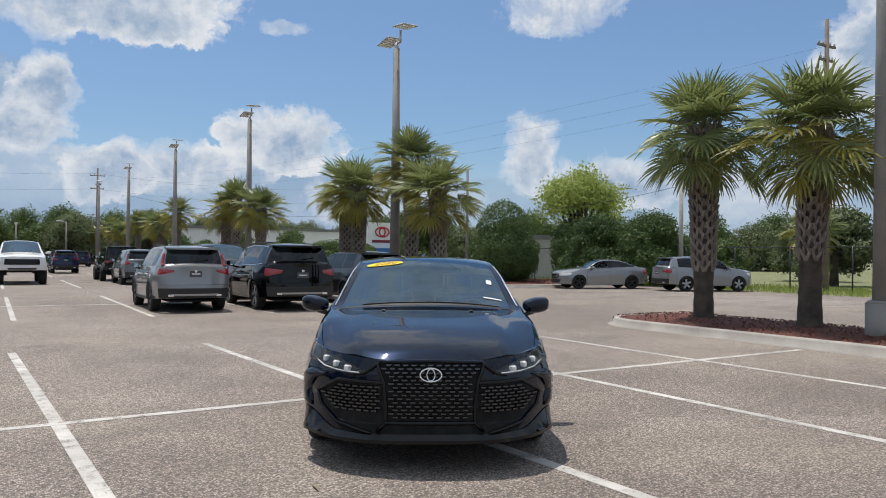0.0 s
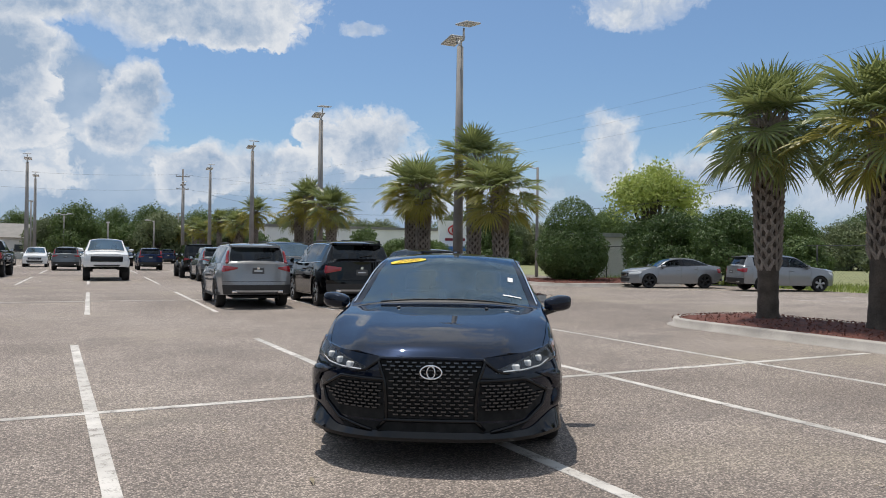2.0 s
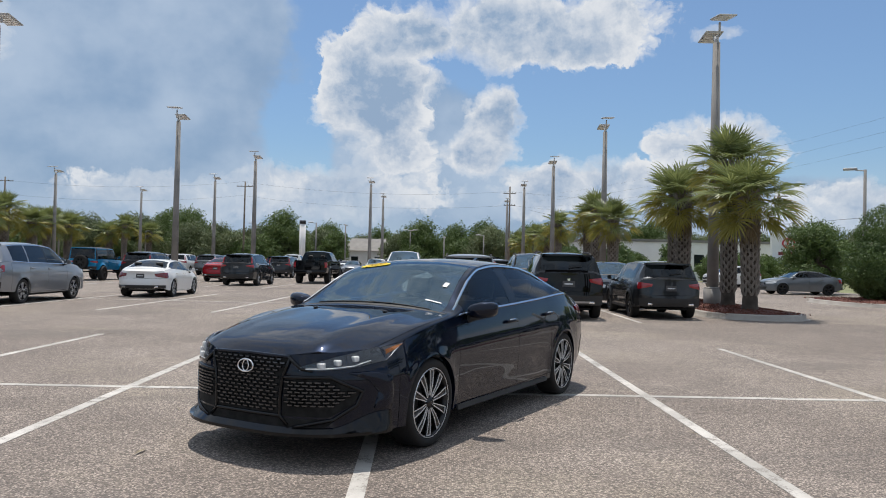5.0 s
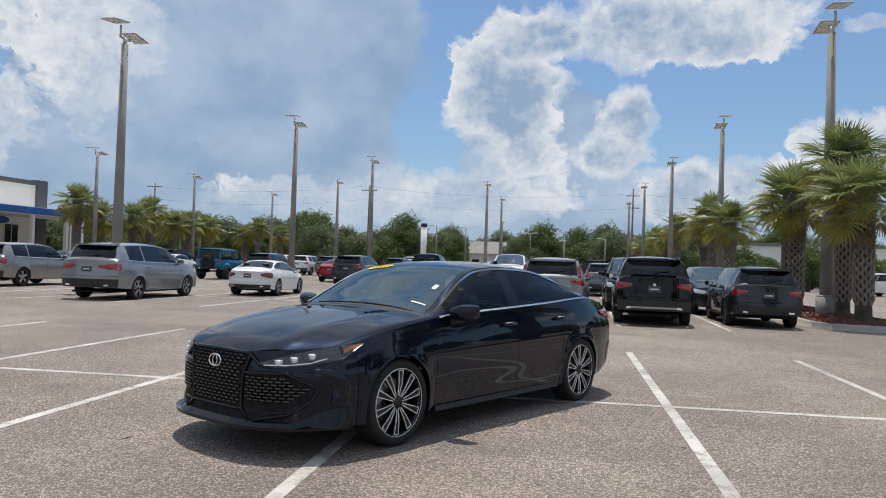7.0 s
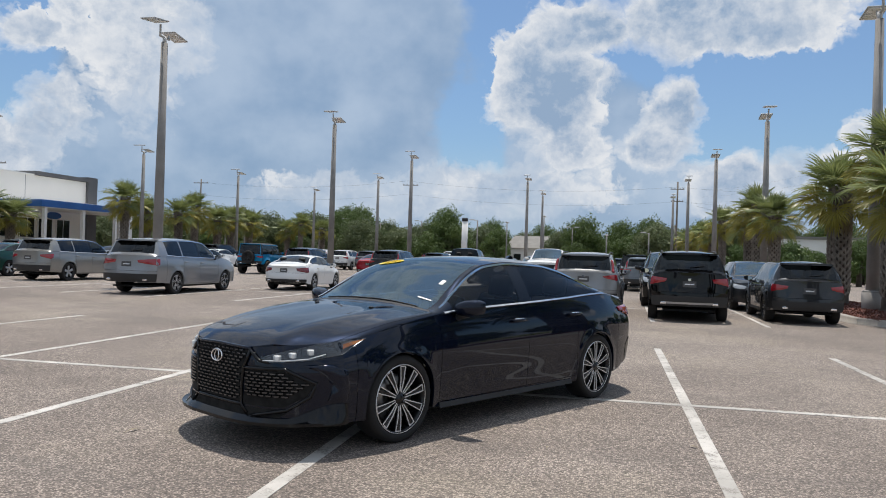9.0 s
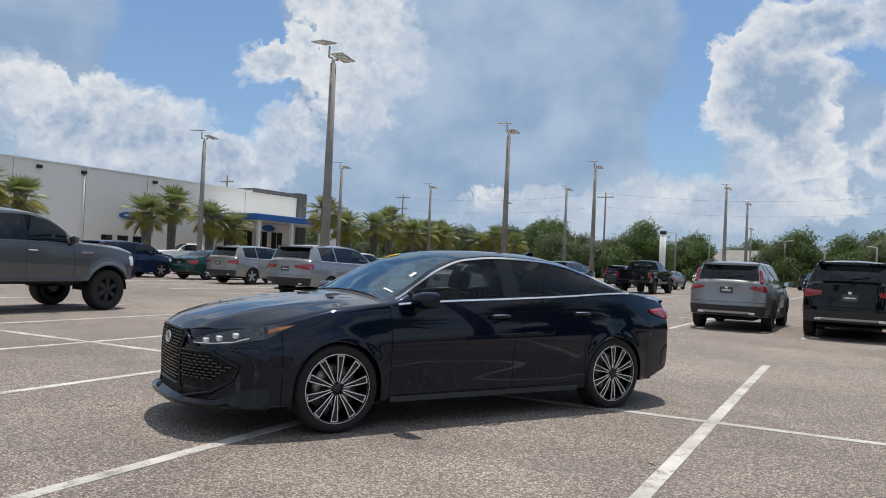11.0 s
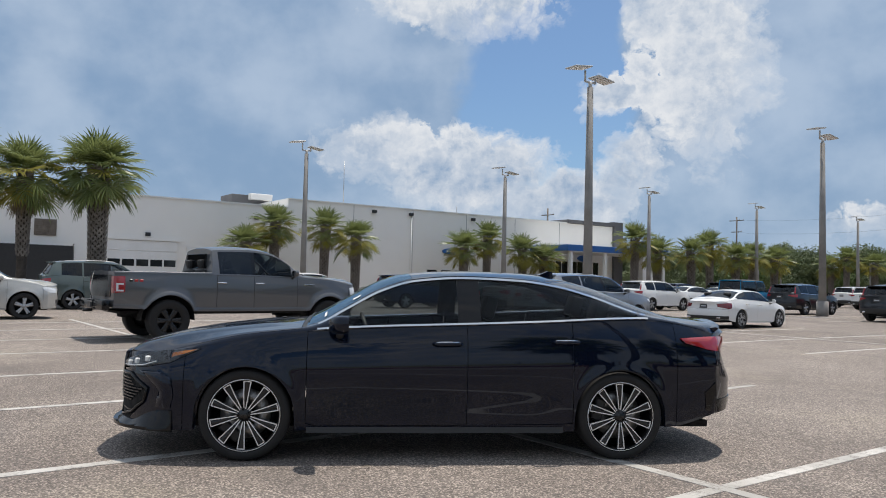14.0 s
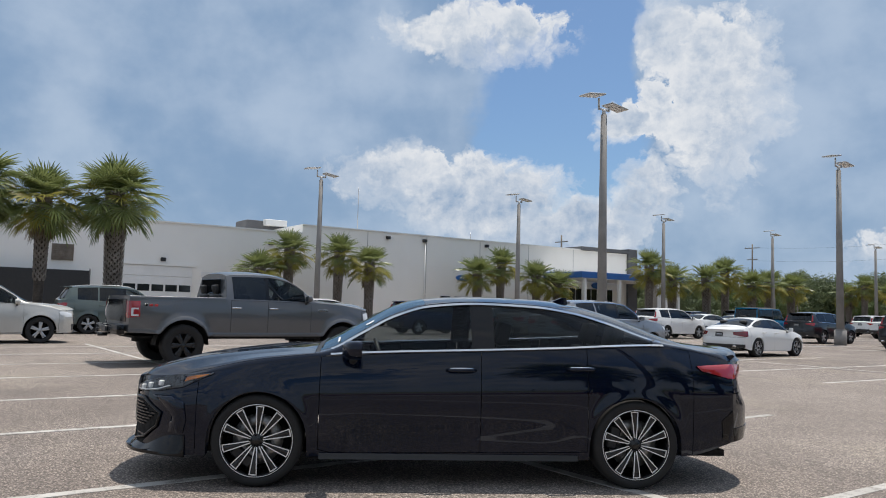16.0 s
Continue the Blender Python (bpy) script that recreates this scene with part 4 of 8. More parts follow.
def vehicle(spec, name, label, category, m, paint, wheel_style, group="", fine=False, lower=None, rear_tint=None):
    """A whole car: skin panels, glass, lamps, wheels, mirrors, cabin."""
    sh = Shape(spec)
    s = spec
    car = thing(name, label, category, m, group)
    if fine:
        rs = [0, 0.03, 0.07, 0.11] + [0.15 + 0.035 * k for k in range(23)] + [0.96, 1.0]
        rd = [0, 0.05, 0.2, 0.36, 0.52, 0.68, 0.82, 0.93, 1.0]
        rt = [0, 0.07, 0.14, 0.22, 0.32, 0.43, 0.55, 0.68, 0.82, 1.0]
    else:
        rs = [0, 0.04, 0.16, 0.30, 0.44, 0.58, 0.72, 0.86, 1.0]
        rd = [0, 0.06, 0.3, 0.6, 0.92, 1.0]
        rt = [0, 0.075, 0.16, 0.32, 0.52, 0.75, 1.0]
    verts, panels = sh.build(0.035 if fine else 0.075, rs, rd, rt)
    glass_rear = rear_tint or GLASS_DARK
    for key, faces in panels.items():
        base = key.split(":")[0]
        if base.startswith("window") or base in ("windscreen", "rear_window"):
            bm = panel_mesh(verts, faces, 0.001, 0.0)
            mat = GLASS_CLEAR if base == "windscreen" else (GLASS_SIDE if base == "window0" else glass_rear)
            ob = part("side_window" if base.startswith("window") else base, bm, mat, car)
            ob.visible_shadow = False
        else:
            bm = panel_mesh(verts, faces, 0.0025 if fine else 0.004)
            pm = paint
            if base == "pillar":
                pm = GLOSS_BLACK
            if base == "upper":
                pm = s["top_mat"]
            if base == "cowl":
                pm = TRIM
            if base == "roof" and s.get("roof_mat"):
                pm = s["roof_mat"]
            part("door" if base.startswith("door") else PANEL_NAMES[base], bm, pm, car, angle=40)
    # dark cladding along sills and arches
    if lower:
        for sg in (1, -1):
            bm = bmesh.new()
            X = sh.stations(0.06)
            f, r = sh.bulge(X)
            xs = [x for x in X - f + r if s["bumper_r"] - 0.1 < x < s["bumper_f"] + 0.1]
            rings = []
            for x in xs:
                z0 = float(sh.sill(x))
                h = 0.085
                col = []
                for t in (0.0, 0.5, 1.0):
                    z = z0 - 0.004 + h * t
                    col.append(bm.verts.new((x, sg * (float(sh.side_y(x, z)) + (0.012 if t < 1 else -0.004)), z)))
                rings.append(col)
            for a, b in zip(rings, rings[1:]):
                for k in range(2):
                    bm.faces.new((a[k], b[k], b[k + 1], a[k + 1]))
            bmesh.ops.recalc_face_normals(bm, faces=bm.faces)
            part("lower_cladding", bm, lower, car, "black plastic cladding")
    # floor, wells
    bm = bmesh.new()
    box(bm, sh.xr + 0.25, sh.xf - 0.3, -s["half"] * 0.62, s["half"] * 0.62, s["floor"], s["floor"] + 0.05)
    for a, b in ((s["axles"][0] - s["arch"], s["axles"][1] + s["arch"]),):
        box(bm, b, a, -s["half"] * 0.9, s["half"] * 0.9, s["floor"], s["floor"] + 0.05)
    part("underbody", bm, UNDER, car, smooth=False)
    for ax in s["axles"]:
        for sg in (1, -1):
            bm = bmesh.new()
            R = s["arch"] + 0.012
            outer, inner = [], []
            for k in range(17):
                t = math.pi * (k / 16)
                x, z = ax + R * math.cos(t), s["hub"] + R * math.sin(t)
                outer.append(bm.verts.new((x, sg * (s["half"] - 0.075), z))), inner.append(bm.verts.new((x, sg * (s["half"] - 0.42), z)))
            for k in range(16):
                bm.faces.new((outer[k], outer[k + 1], inner[k + 1], inner[k]))
            bm.faces.new(inner)
            part("wheel_liner", bm, UNDER, car)
    # wheels
    for ax in s["axles"]:
        for sg in (1, -1):
            mm = Matrix.Translation((ax, sg * (s["track"] / 2), s["tyre_r"])) @ Matrix.Rotation(radians(-90 * sg), 4, "X") @ Matrix.Rotation(0.4 * ax + 0.3 * sg, 4, "Z")
            wheel_part(car, s["tyre_r"], s["tyre_w"], wheel_style, wheel_style.get("bright", False), mm, wheel_style.get("spokes", 5), fine)
    # cabin
    c0, c1 = s["cowl"], s["header"]
    bm = bmesh.new()
    zd = float(sh.zs(c0)) - 0.03
    box(bm, c0 - 0.42, c0 - 0.03, -s["half"] * 0.8, s["half"] * 0.8, zd - 0.22, zd, 0.05, None, 2)
    part("dashboard", bm, CLOTH, car)
    for x in s["seats"]:
        for y in (0.37, -0.37):
            bm = bmesh.new()
            seat_mesh(bm, x, y, 0.5, True, s["seat_z"], s.get("seat_h", 0.6))
            part("seat", bm, CLOTH, car)
    bm = bmesh.new()
    lathe(bm, [(0.185 + 0.014 * math.cos(k * math.pi / 4), 0.014 * math.sin(k * math.pi / 4)) for k in range(8)], 28, close=True)
    box(bm, -0.18, 0.18, -0.02, 0.02, -0.01, 0.01, 0.004), box(bm, -0.02, 0.02, -0.18, 0.0, -0.01, 0.01, 0.004)
    lathe(bm, [(0.001, 0.02), (0.05, 0.015), (0.06, -0.02)], 16)
    bmesh.ops.transform(bm, verts=bm.verts, matrix=Matrix.Translation((c0 - 0.52, 0.37, zd - 0.02)) @ Matrix.Rotation(radians(-68), 4, "Y"))
    part("steering_wheel", bm, TRIM, car)
    # mirrors
    for sg in (1, -1):
        mx, my, mz = s["mirror"]
        bm = bmesh.new()
        bmesh.ops.create_uvsphere(bm, u_segments=20, v_segments=12, radius=1)
        for v in bm.verts:
            x, y, z = (math.copysign(abs(c) ** p, c) for c, p in zip(v.co, (0.8, 0.55, 0.6)))
            x = x * 0.10 if x > 0 else max(x, -0.35) * 0.10
            # taller and blunter at the outer end, pointed towards the arm, flat on top
            tall = 1 - 0.24 * max(0, -y) - 0.10 * max(0, y)
            z = z * 0.074 * tall * (1.0 if z < 0 else 0.92) + 0.012 * y
            v.co = (x * (1 - 0.25 * max(0, y)) - 0.022 * y, y * 0.122, z)
        bmesh.ops.scale(bm, vec=(1, sg, 1), verts=bm.verts)
        if sg < 0:
            bmesh.ops.reverse_faces(bm, faces=bm.faces)
        bmesh.ops.translate(bm, vec=(mx, sg * my, mz), verts=bm.verts)
        mirror = part("wing_mirror", bm, s.get("mirror_mat") or paint, car)
        bm = bmesh.new()
        tube(bm, [(mx + 0.02, sg * (my - 0.19), mz - 0.115), (mx + 0.02, sg * (my - 0.09), mz - 0.07), (mx, sg * (my - 0.02), mz - 0.05)], [0.035, 0.03, 0.03], 10)
        part("mirror_arm", bm, TRIM, mirror)
        bm = bmesh.new()
        bmesh.ops.create_circle(bm, cap_ends=True, radius=1, segments=20, matrix=Matrix.Translation((mx - 0.036, sg * my, mz)) @ Matrix.Rotation(radians(-90), 4, "Y") @ Matrix.Diagonal((0.062, 0.105, 1, 1)))
        part("mirror_glass", bm, CHROME, mirror, "silvered mirror glass")
        if fine:
            bm = bmesh.new()
            tube(bm, [(mx + 0.075 - 0.5 * (0.03 * k / 6) ** 0.5, sg * (my - 0.10 + 0.205 * k / 6), mz - 0.050 + 0.002 * k) for k in range(7)], 0.006, 6)
            part("mirror_strip", bm, CHROME, mirror, "thin chrome strip")
    # handles
    for x, z in s["handles"]:
        for sg in (1, -1):
            y = float(sh.side_y(x, z))
            bm = bmesh.new()
            pts = [(x + 0.11, sg * (y + 0.004), z), (x + 0.085, sg * (y + 0.034), z), (x, sg * (y + 0.04), z + 0.002), (x - 0.085, sg * (y + 0.034), z + 0.002), (x - 0.11, sg * (y + 0.004), z)]
            tube(bm, pts, [0.012, 0.015, 0.016, 0.015, 0.012], 8)
            part("door_handle", bm, s.get("handle_mat") or paint, car)
    return car, sh


def add_patch(car, sh, end, name, outline, mat, off=0.003, both=True, label="", depth=0.012, dome=0.0, step=0.07, parent=None):
    made = []
    for mir in ((False, True) if both else (False,)):
        made.append(part(name, sh.patch(end, outline, off, depth, step, mir, dome), mat, parent or car, label, angle=50))
    return made


def window_trim(car, sh, x0, x1, mat, half=0.009, top=True, bottom=True):
    """A bright bead round the side windows, a part for each side."""
    for sg in (1, -1):
        bm = bmesh.new()
        X = np.linspace(x0, x1, 60)
        if top:
            t = 0.95
            ws, wr, zs, zr = sh.ws(X), sh.wr(X), sh.zs(X), sh.zr(X)
            ribbon(bm, [(x, sg * (a + (b - a) * t + 0.010), c + (d - c) * t) for x, a, b, c, d in zip(X, ws, wr, zs, zr)], half, 0.010, 0.35)
        if bottom:
            ribbon(bm, [(x, sg * (float(sh.ws(x)) + 0.004), float(sh.zs(x)) + 0.006) for x in X], half, 0.012, 0.9)
        part("window_trim", bm, mat, car, "bright window surround")


STYLE_HERO = {"barrel": RIM_BLACK, "spoke": RIM_BLACK, "hub": RIM_BLACK, "width": (0.0085, 0.0285), "split": (0.0,), "spokes": 10, "bright": True, "rim": 0.785}
STYLE_SILVER = {"barrel": RIM_BLACK, "spoke": RIM_SILVER, "hub": RIM_SILVER, "width": (0.03, 0.022), "split": (-0.13, 0.13), "spokes": 5, "rim": 0.68}
STYLE_BLACK = {"barrel": RIM_BLACK, "spoke": RIM_BLACK, "hub": RIM_BLACK, "width": (0.03, 0.022), "split": (-0.13, 0.13), "spokes": 5, "rim": 0.68}
STYLE_MIX = {"barrel": RIM_BLACK, "spoke": RIM_BLACK, "hub": RIM_BLACK, "width": (0.02, 0.028), "split": (-0.16, 0.16), "spokes": 5, "bright": True, "rim": 0.70}
STYLE_TRUCK = {"barrel": RIM_BLACK, "spoke": RIM_BLACK, "hub": RIM_BLACK, "width": (0.028, 0.03), "split": (-0.12, 0.12), "spokes": 6, "rim": 0.60}

# ---- the dark blue saloon in the foreground ----
SALOON = {
    "ends": (2.45, -2.55), "half": 0.925, "axles": (1.435, -1.435), "hub": 0.335, "tyre_r": 0.338, "tyre_w": 0.235, "track": 1.60, "arch": 0.364, "floor": 0.20,
    "bulge_f": (0.46, 1.15), "bulge_r": (0.30, 0.75), "round": 3.3, "mid": 0.60, "crown": 2.2, "flare": 0.012, "flare_w": 0.055,
    "top": [(2.45, 0.745), (2.36, 0.815), (2.2, 0.868), (1.99, 0.918), (1.7, 0.955), (1.35, 0.995), (1.08, 1.02), (0.95, 1.075), (0.70, 1.215), (0.43, 1.358), (0.25, 1.412), (0.0, 1.44), (-0.35, 1.452), (-0.75, 1.445), (-1.1, 1.405), (-1.45, 1.318), (-1.85, 1.165), (-2.0, 1.118), (-2.2, 1.09), (-2.42, 1.062), (-2.5, 1.035), (-2.55, 0.99)],
    "rail_z": [(2.45, 0.775), (2.2, 0.838), (1.9, 0.888), (1.5, 0.94), (1.2, 0.97), (1.0, 0.992), (0.93, 1.01), (0.70, 1.14), (0.437, 1.288), (0.174, 1.372), (-0.228, 1.405), (-0.682, 1.39), (-1.0, 1.343), (-1.28, 1.262), (-1.62, 1.135), (-1.8, 1.10), (-2.1, 1.062), (-2.45, 1.03), (-2.55, 0.975)],
    "rail_w": [(2.45, 0.66), (2.0, 0.715), (1.5, 0.765), (1.1, 0.79), (0.93, 0.775), (0.70, 0.725), (0.437, 0.668), (0.174, 0.625), (-0.228, 0.61), (-0.682, 0.61), (-1.0, 0.615), (-1.28, 0.64), (-1.62, 0.72), (-1.9, 0.735), (-2.2, 0.71), (-2.55, 0.66)],
    "belt_z": [(1.99, 0.80), (1.8, 0.83), (1.5, 0.885), (1.2, 0.932), (0.92, 0.966), (0.475, 0.993), (-0.26, 1.023), (-0.885, 1.052), (-1.405, 1.082), (-1.63, 1.088), (-1.85, 1.068), (-2.05, 1.035), (-2.25, 0.985)],
    "belt_w": [(1.99, 0.80), (1.7, 0.845), (1.4, 0.86), (1.0, 0.85), (0.5, 0.842), (-0.5, 0.842), (-1.2, 0.835), (-1.6, 0.818), (-2.0, 0.77), (-2.25, 0.735)],
    "mid_w": [(1.99, 0.885), (1.75, 0.915), (1.4, 0.922), (0.9, 0.912), (0, 0.908), (-0.9, 0.912), (-1.4, 0.922), (-1.8, 0.905), (-2.05, 0.872), (-2.25, 0.83)],
    "low_w": [(1.99, 0.87), (1.75, 0.90), (1.3, 0.895), (0.9, 0.878), (-0.9, 0.878), (-1.3, 0.895), (-1.8, 0.88), (-2.25, 0.80)],
    "low_z": [(1.99, 0.225), (1.7, 0.225), (1.0, 0.225), (0.9, 0.205), (-0.9, 0.215), (-1.1, 0.225), (-1.9, 0.26), (-2.25, 0.345)],
    "nose": [(0.15, -0.02), (0.25, 0.02), (0.36, 0.015), (0.5, 0.02), (0.66, 0.015), (0.74, 0.006), (0.80, 0.0), (0.9, -0.02)],
    "tail": [(0.2, -0.12), (0.3, -0.02), (0.42, 0.03), (0.6, 0.03), (0.72, -0.03), (0.85, -0.06), (0.95, -0.03), (1.05, 0.0)],
    "cuts": [1.04, 1.005, 0.20, -1.08, -1.86, 0.99, -0.154, -0.337, -1.02, -1.60, 0.80, -0.226, -1.055, 1.88, -1.90, -2.0], "cowl": 1.04, "header": 0.20, "rear_glass": (-1.08, -1.86), "scuttle": 0.035,
    "doors": (0.99, -0.226, -1.055), "windows": ((0.80, -0.154), (-0.337, -1.02), (-1.02, -1.60)), "dlo_lo": 0.04, "dlo_hi": 0.94, "b_pillar": (-0.154, -0.337),
    "bumper_f": 1.88, "bumper_r": -1.90, "lid_z": 0.74, "seats": (0.0, -0.95), "seat_z": 0.46, "seat_h": 0.60, "mirror": (0.73, 0.985, 1.02),
    "handles": ((-0.07, 0.880), (-1.0, 0.905)), "crease": (0.41, -0.035, 0.008, 0.10, -1.05, 0.98), "hood_lines": ((0.50, 0.017, 0.065),),
}
hero, hs = vehicle(SALOON, "saloon_car", "midnight blue saloon car with black mesh grille and machined alloy wheels", "car", pose(3.701, 6.438, 0, 0, 0, -118.5), PAINT_NAVY, STYLE_HERO, fine=True, rear_tint=GLASS_HERO)
window_trim(hero, hs, 0.92, -1.68, CHROME, 0.0085)
wf = float(hs.side_y(1.99, 0.5))


def front_y(y):
    return y / wf


# grille, side intakes, bars
GRILLE = [(front_y(-0.365), 0.728), (front_y(-0.30), 0.60), (front_y(-0.285), 0.345), (front_y(0.285), 0.345), (front_y(0.30), 0.60), (front_y(0.365), 0.728), (0, 0.735)]
SIDE_INTAKE = [(front_y(0.325), 0.585), (front_y(0.62), 0.592), (front_y(0.765), 0.505), (front_y(0.735), 0.42), (front_y(0.62), 0.335), (front_y(0.31), 0.335)]
LOW_INTAKE = [(front_y(-0.66), 0.322), (front_y(-0.60), 0.262), (front_y(0.60), 0.262), (front_y(0.66), 0.322)]
grille = add_patch(hero, hs, 1, "grille", GRILLE, UNDER, 0.002, False, "black honeycomb grille")[0]
intakes = add_patch(hero, hs, 1, "side_intake", SIDE_INTAKE, UNDER, 0.002)
add_patch(hero, hs, 1, "lower_intake", LOW_INTAKE, UNDER, 0.002, False)


def inside(pt, poly):
    x, y = pt
    hit = False
    for (ax, ay), (bx, by) in zip(poly, poly[1:] + poly[:1]):
        if (ay > y) != (by > y) and x < (bx - ax) * (y - ay) / (by - ay) + ax:
            hit = not hit
    return hit


def mesh_dashes(poly, owner, px=0.058, pz=0.0245):
    """Staggered short blades of the grille, each a wedge with a flat top."""
    bm = bmesh.new()
    z, row = 0.30, 0
    while z < 0.76:
        y = -0.9 + (px / 2 if row % 2 else 0)
        while y < 0.9:
            a = front_y(y)
            if all(inside((front_y(y + dy), z + dz), poly) for dy in (-0.018, 0.018) for dz in (-0.008, 0.008)):
                v = []
                for dy, dz, off in ((-0.019, 0.006, 0.016), (0.019, 0.006, 0.016), (0.015, -0.004, 0.016), (-0.015, -0.004, 0.016), (-0.023, 0.010, 0.0), (0.023, 0.010, 0.0), (0.019, -0.010, 0.0), (-0.019, -0.010, 0.0)):
                    v.append(bm.verts.new(hs.cap_out(1, front_y(y + dy), z + dz, off)))
                for f in ((0, 1, 2, 3), (0, 4, 5, 1), (1, 5, 6, 2), (2, 6, 7, 3), (3, 7, 4, 0)):
                    bm.faces.new([v[i] for i in f])
            y += px
        z += pz
        row += 1
    bmesh.ops.recalc_face_normals(bm, faces=bm.faces)
    part("grille_mesh", bm, MESH_DARK, owner, smooth=False)


mesh_dashes(GRILLE, grille)
for side, owner in ((1, intakes[0]), (-1, intakes[1])):
    upper = [(side * a, z) for a, z in [(front_y(0.325), 0.585), (front_y(0.62), 0.592), (front_y(0.755), 0.51), (front_y(0.73), 0.44), (front_y(0.66), 0.395), (front_y(0.31), 0.385)]]
    mesh_dashes(upper, owner, 0.05, 0.0225)


def on_front(pts, off):
    return [hs.cap_out(1, front_y(y), z, off) for y, z in pts]


def densify(pts, step=0.05):
    out = []
    for p, q in zip(pts, pts[1:]):
        k = max(1, int(math.hypot(q[0] - p[0], q[1] - p[1]) / step))
        out += [(p[0] + (q[0] - p[0]) * i / k, p[1] + (q[1] - p[1]) * i / k) for i in range(k)]
    return out + [pts[-1]]


for sg in (1, -1):
    bm = bmesh.new()
    tube(bm, on_front([(sg * y, z) for y, z in densify([(0.375, 0.733), (0.312, 0.60), (0.297, 0.45), (0.297, 0.335), (0.36, 0.275)])], 0.006), 0.012, 8)
    part("grille_bar", bm, GLOSS_BLACK, hero)
    bm = bmesh.new()
    tube(bm, on_front([(sg * y, z) for y, z in densify([(0.31, 0.60), (0.62, 0.607), (0.775, 0.512), (0.75, 0.415), (0.64, 0.318), (0.40, 0.262)])], 0.006), 0.013, 8)
    part("intake_surround", bm, GLOSS_BLACK, hero)
    bm = bmesh.new()
    tube(bm, on_front([(sg * y, z) for y, z in densify([(0.36, 0.735), (0.45, 0.66), (0.52, 0.648)])], 0.006), 0.012, 8)
    part("lamp_fillet", bm, GLOSS_BLACK, hero)
bm = bmesh.new()
tube(bm, on_front(densify([(-0.31, 0.335), (0.31, 0.335)]), 0.006), 0.014, 8)
part("grille_lower_bar", bm, GLOSS_BLACK, hero)
bm = bmesh.new()
tube(bm, on_front(densify([(-0.37, 0.738), (0, 0.748), (0.37, 0.738)]), 0.004), 0.012, 8)
part("bonnet_edge_trim", bm, PAINT_NAVY, hero)
# chin splitter: a thin lip in front that runs back along the sides as a tapering blade
bm = bmesh.new()
rings = []
for k in range(-40, 41):
    a = k / 40 * 1.035
    corner = smooth01(float((abs(a) - 0.72) / 0.26))
    z_in = 0.262 + 0.105 * corner
    out = 0.075 - 0.02 * corner - 0.035 * smooth01(float((abs(a) - 0.96) / 0.075))
    lip, top, low = hs.cap_out(1, a, 0.243, out), hs.cap_out(1, a, z_in, 0.006), hs.cap_out(1, a, 0.225, -0.01)
    mid = lip.lerp(top, 0.45) - Vector((0, 0, 0.02))
    rings.append([bm.verts.new(v) for v in (lip - Vector((0, 0, 0.022)), lip, mid, top, low - Vector((0, 0, 0.02)))])
for a, b in zip(rings, rings[1:]):
    for k in range(5):
        bm.faces.new((a[k], a[(k + 1) % 5], b[(k + 1) % 5], b[k]))
bm.faces.new(rings[0]), bm.faces.new(rings[-1][::-1])
bmesh.ops.recalc_face_normals(bm, faces=bm.faces)
part("front_splitter", bm, GLOSS_BLACK, hero, "glossy dark front splitter", angle=30)
# rounded corner blades outside the intakes
BLADE = [(0.80, 0.638), (0.95, 0.645), (1.02, 0.60), (1.04, 0.48), (1.02, 0.385), (0.935, 0.385), (0.955, 0.50), (0.905, 0.585)]
add_patch(hero, hs, 1, "bumper_blade", BLADE, PAINT_NAVY, 0.010, True, "", 0.03, 0.012, 0.03)
# head lamps wrap round the corner
LAMP = [(front_y(0.43), 0.648), (front_y(0.45), 0.676), (front_y(0.60), 0.722), (front_y(0.76), 0.768), (0.97, 0.798), (1.10, 0.808), (1.22, 0.816), (1.12, 0.772), (1.0, 0.712), (front_y(0.74), 0.668), (front_y(0.56), 0.650)]
lamps = add_patch(hero, hs, 1, "headlamp", LAMP, LAMP_DARK, 0.003, True, "smoked LED headlamp", 0.02)
for sg, lamp in zip((1, -1), lamps):
    part("lamp_lens", hs.patch(1, LAMP, 0.012, 0.02, 0.06, sg < 0, 0.006), SMOKE_LENS, lamp).visible_shadow = False
    for y, z, w in ((0.57, 0.683, 0.062), (0.66, 0.704, 0.06), (0.75, 0.728, 0.058)):
        bm = bmesh.new()
        c = hs.cap_out(1, front_y(y) * sg, z, 0.002)
        box(bm, c.x - 0.03, c.x + 0.012, c.y - w / 2, c.y + w / 2, c.z - 0.021, c.z + 0.021, 0.008)
        part("led_projector", bm, LED_WHITE, lamp, "white LED projector")
    pts = [hs.cap_out(1, sg * a, z, 0.0135) for a, z in densify([(front_y(0.48), 0.660), (front_y(0.62), 0.664), (front_y(0.74), 0.679), (front_y(0.82), 0.712)], 0.03)]
    bm = bmesh.new()
    tube(bm, pts, 0.0045, 6)
    part("daylight_strip", bm, CLEAR_LENS, lamp)
    SIDE_AMBER = [(1.01, 0.748), (1.02, 0.778), (1.10, 0.795), (1.20, 0.808), (1.11, 0.776)]
    part("amber_marker", hs.patch(1, SIDE_AMBER, 0.014, 0.004, 0.06, sg < 0), AMBER_LENS, lamp, "amber side marker")
# emblem: a plain oval ring with a small oval inside
bm = bmesh.new()
for rx, rz, r in ((0.072, 0.043, 0.006), (0.027, 0.037, 0.0045)):
    ringpts = [hs.cap_out(1, front_y(rx * math.cos(t)), 0.656 + rz * math.sin(t), 0.024) for t in [k * 2 * math.pi / 36 for k in range(37)]]
    tube(bm, ringpts, r, 8, False)
part("emblem", bm, CHROME, hero, "chrome oval emblem")
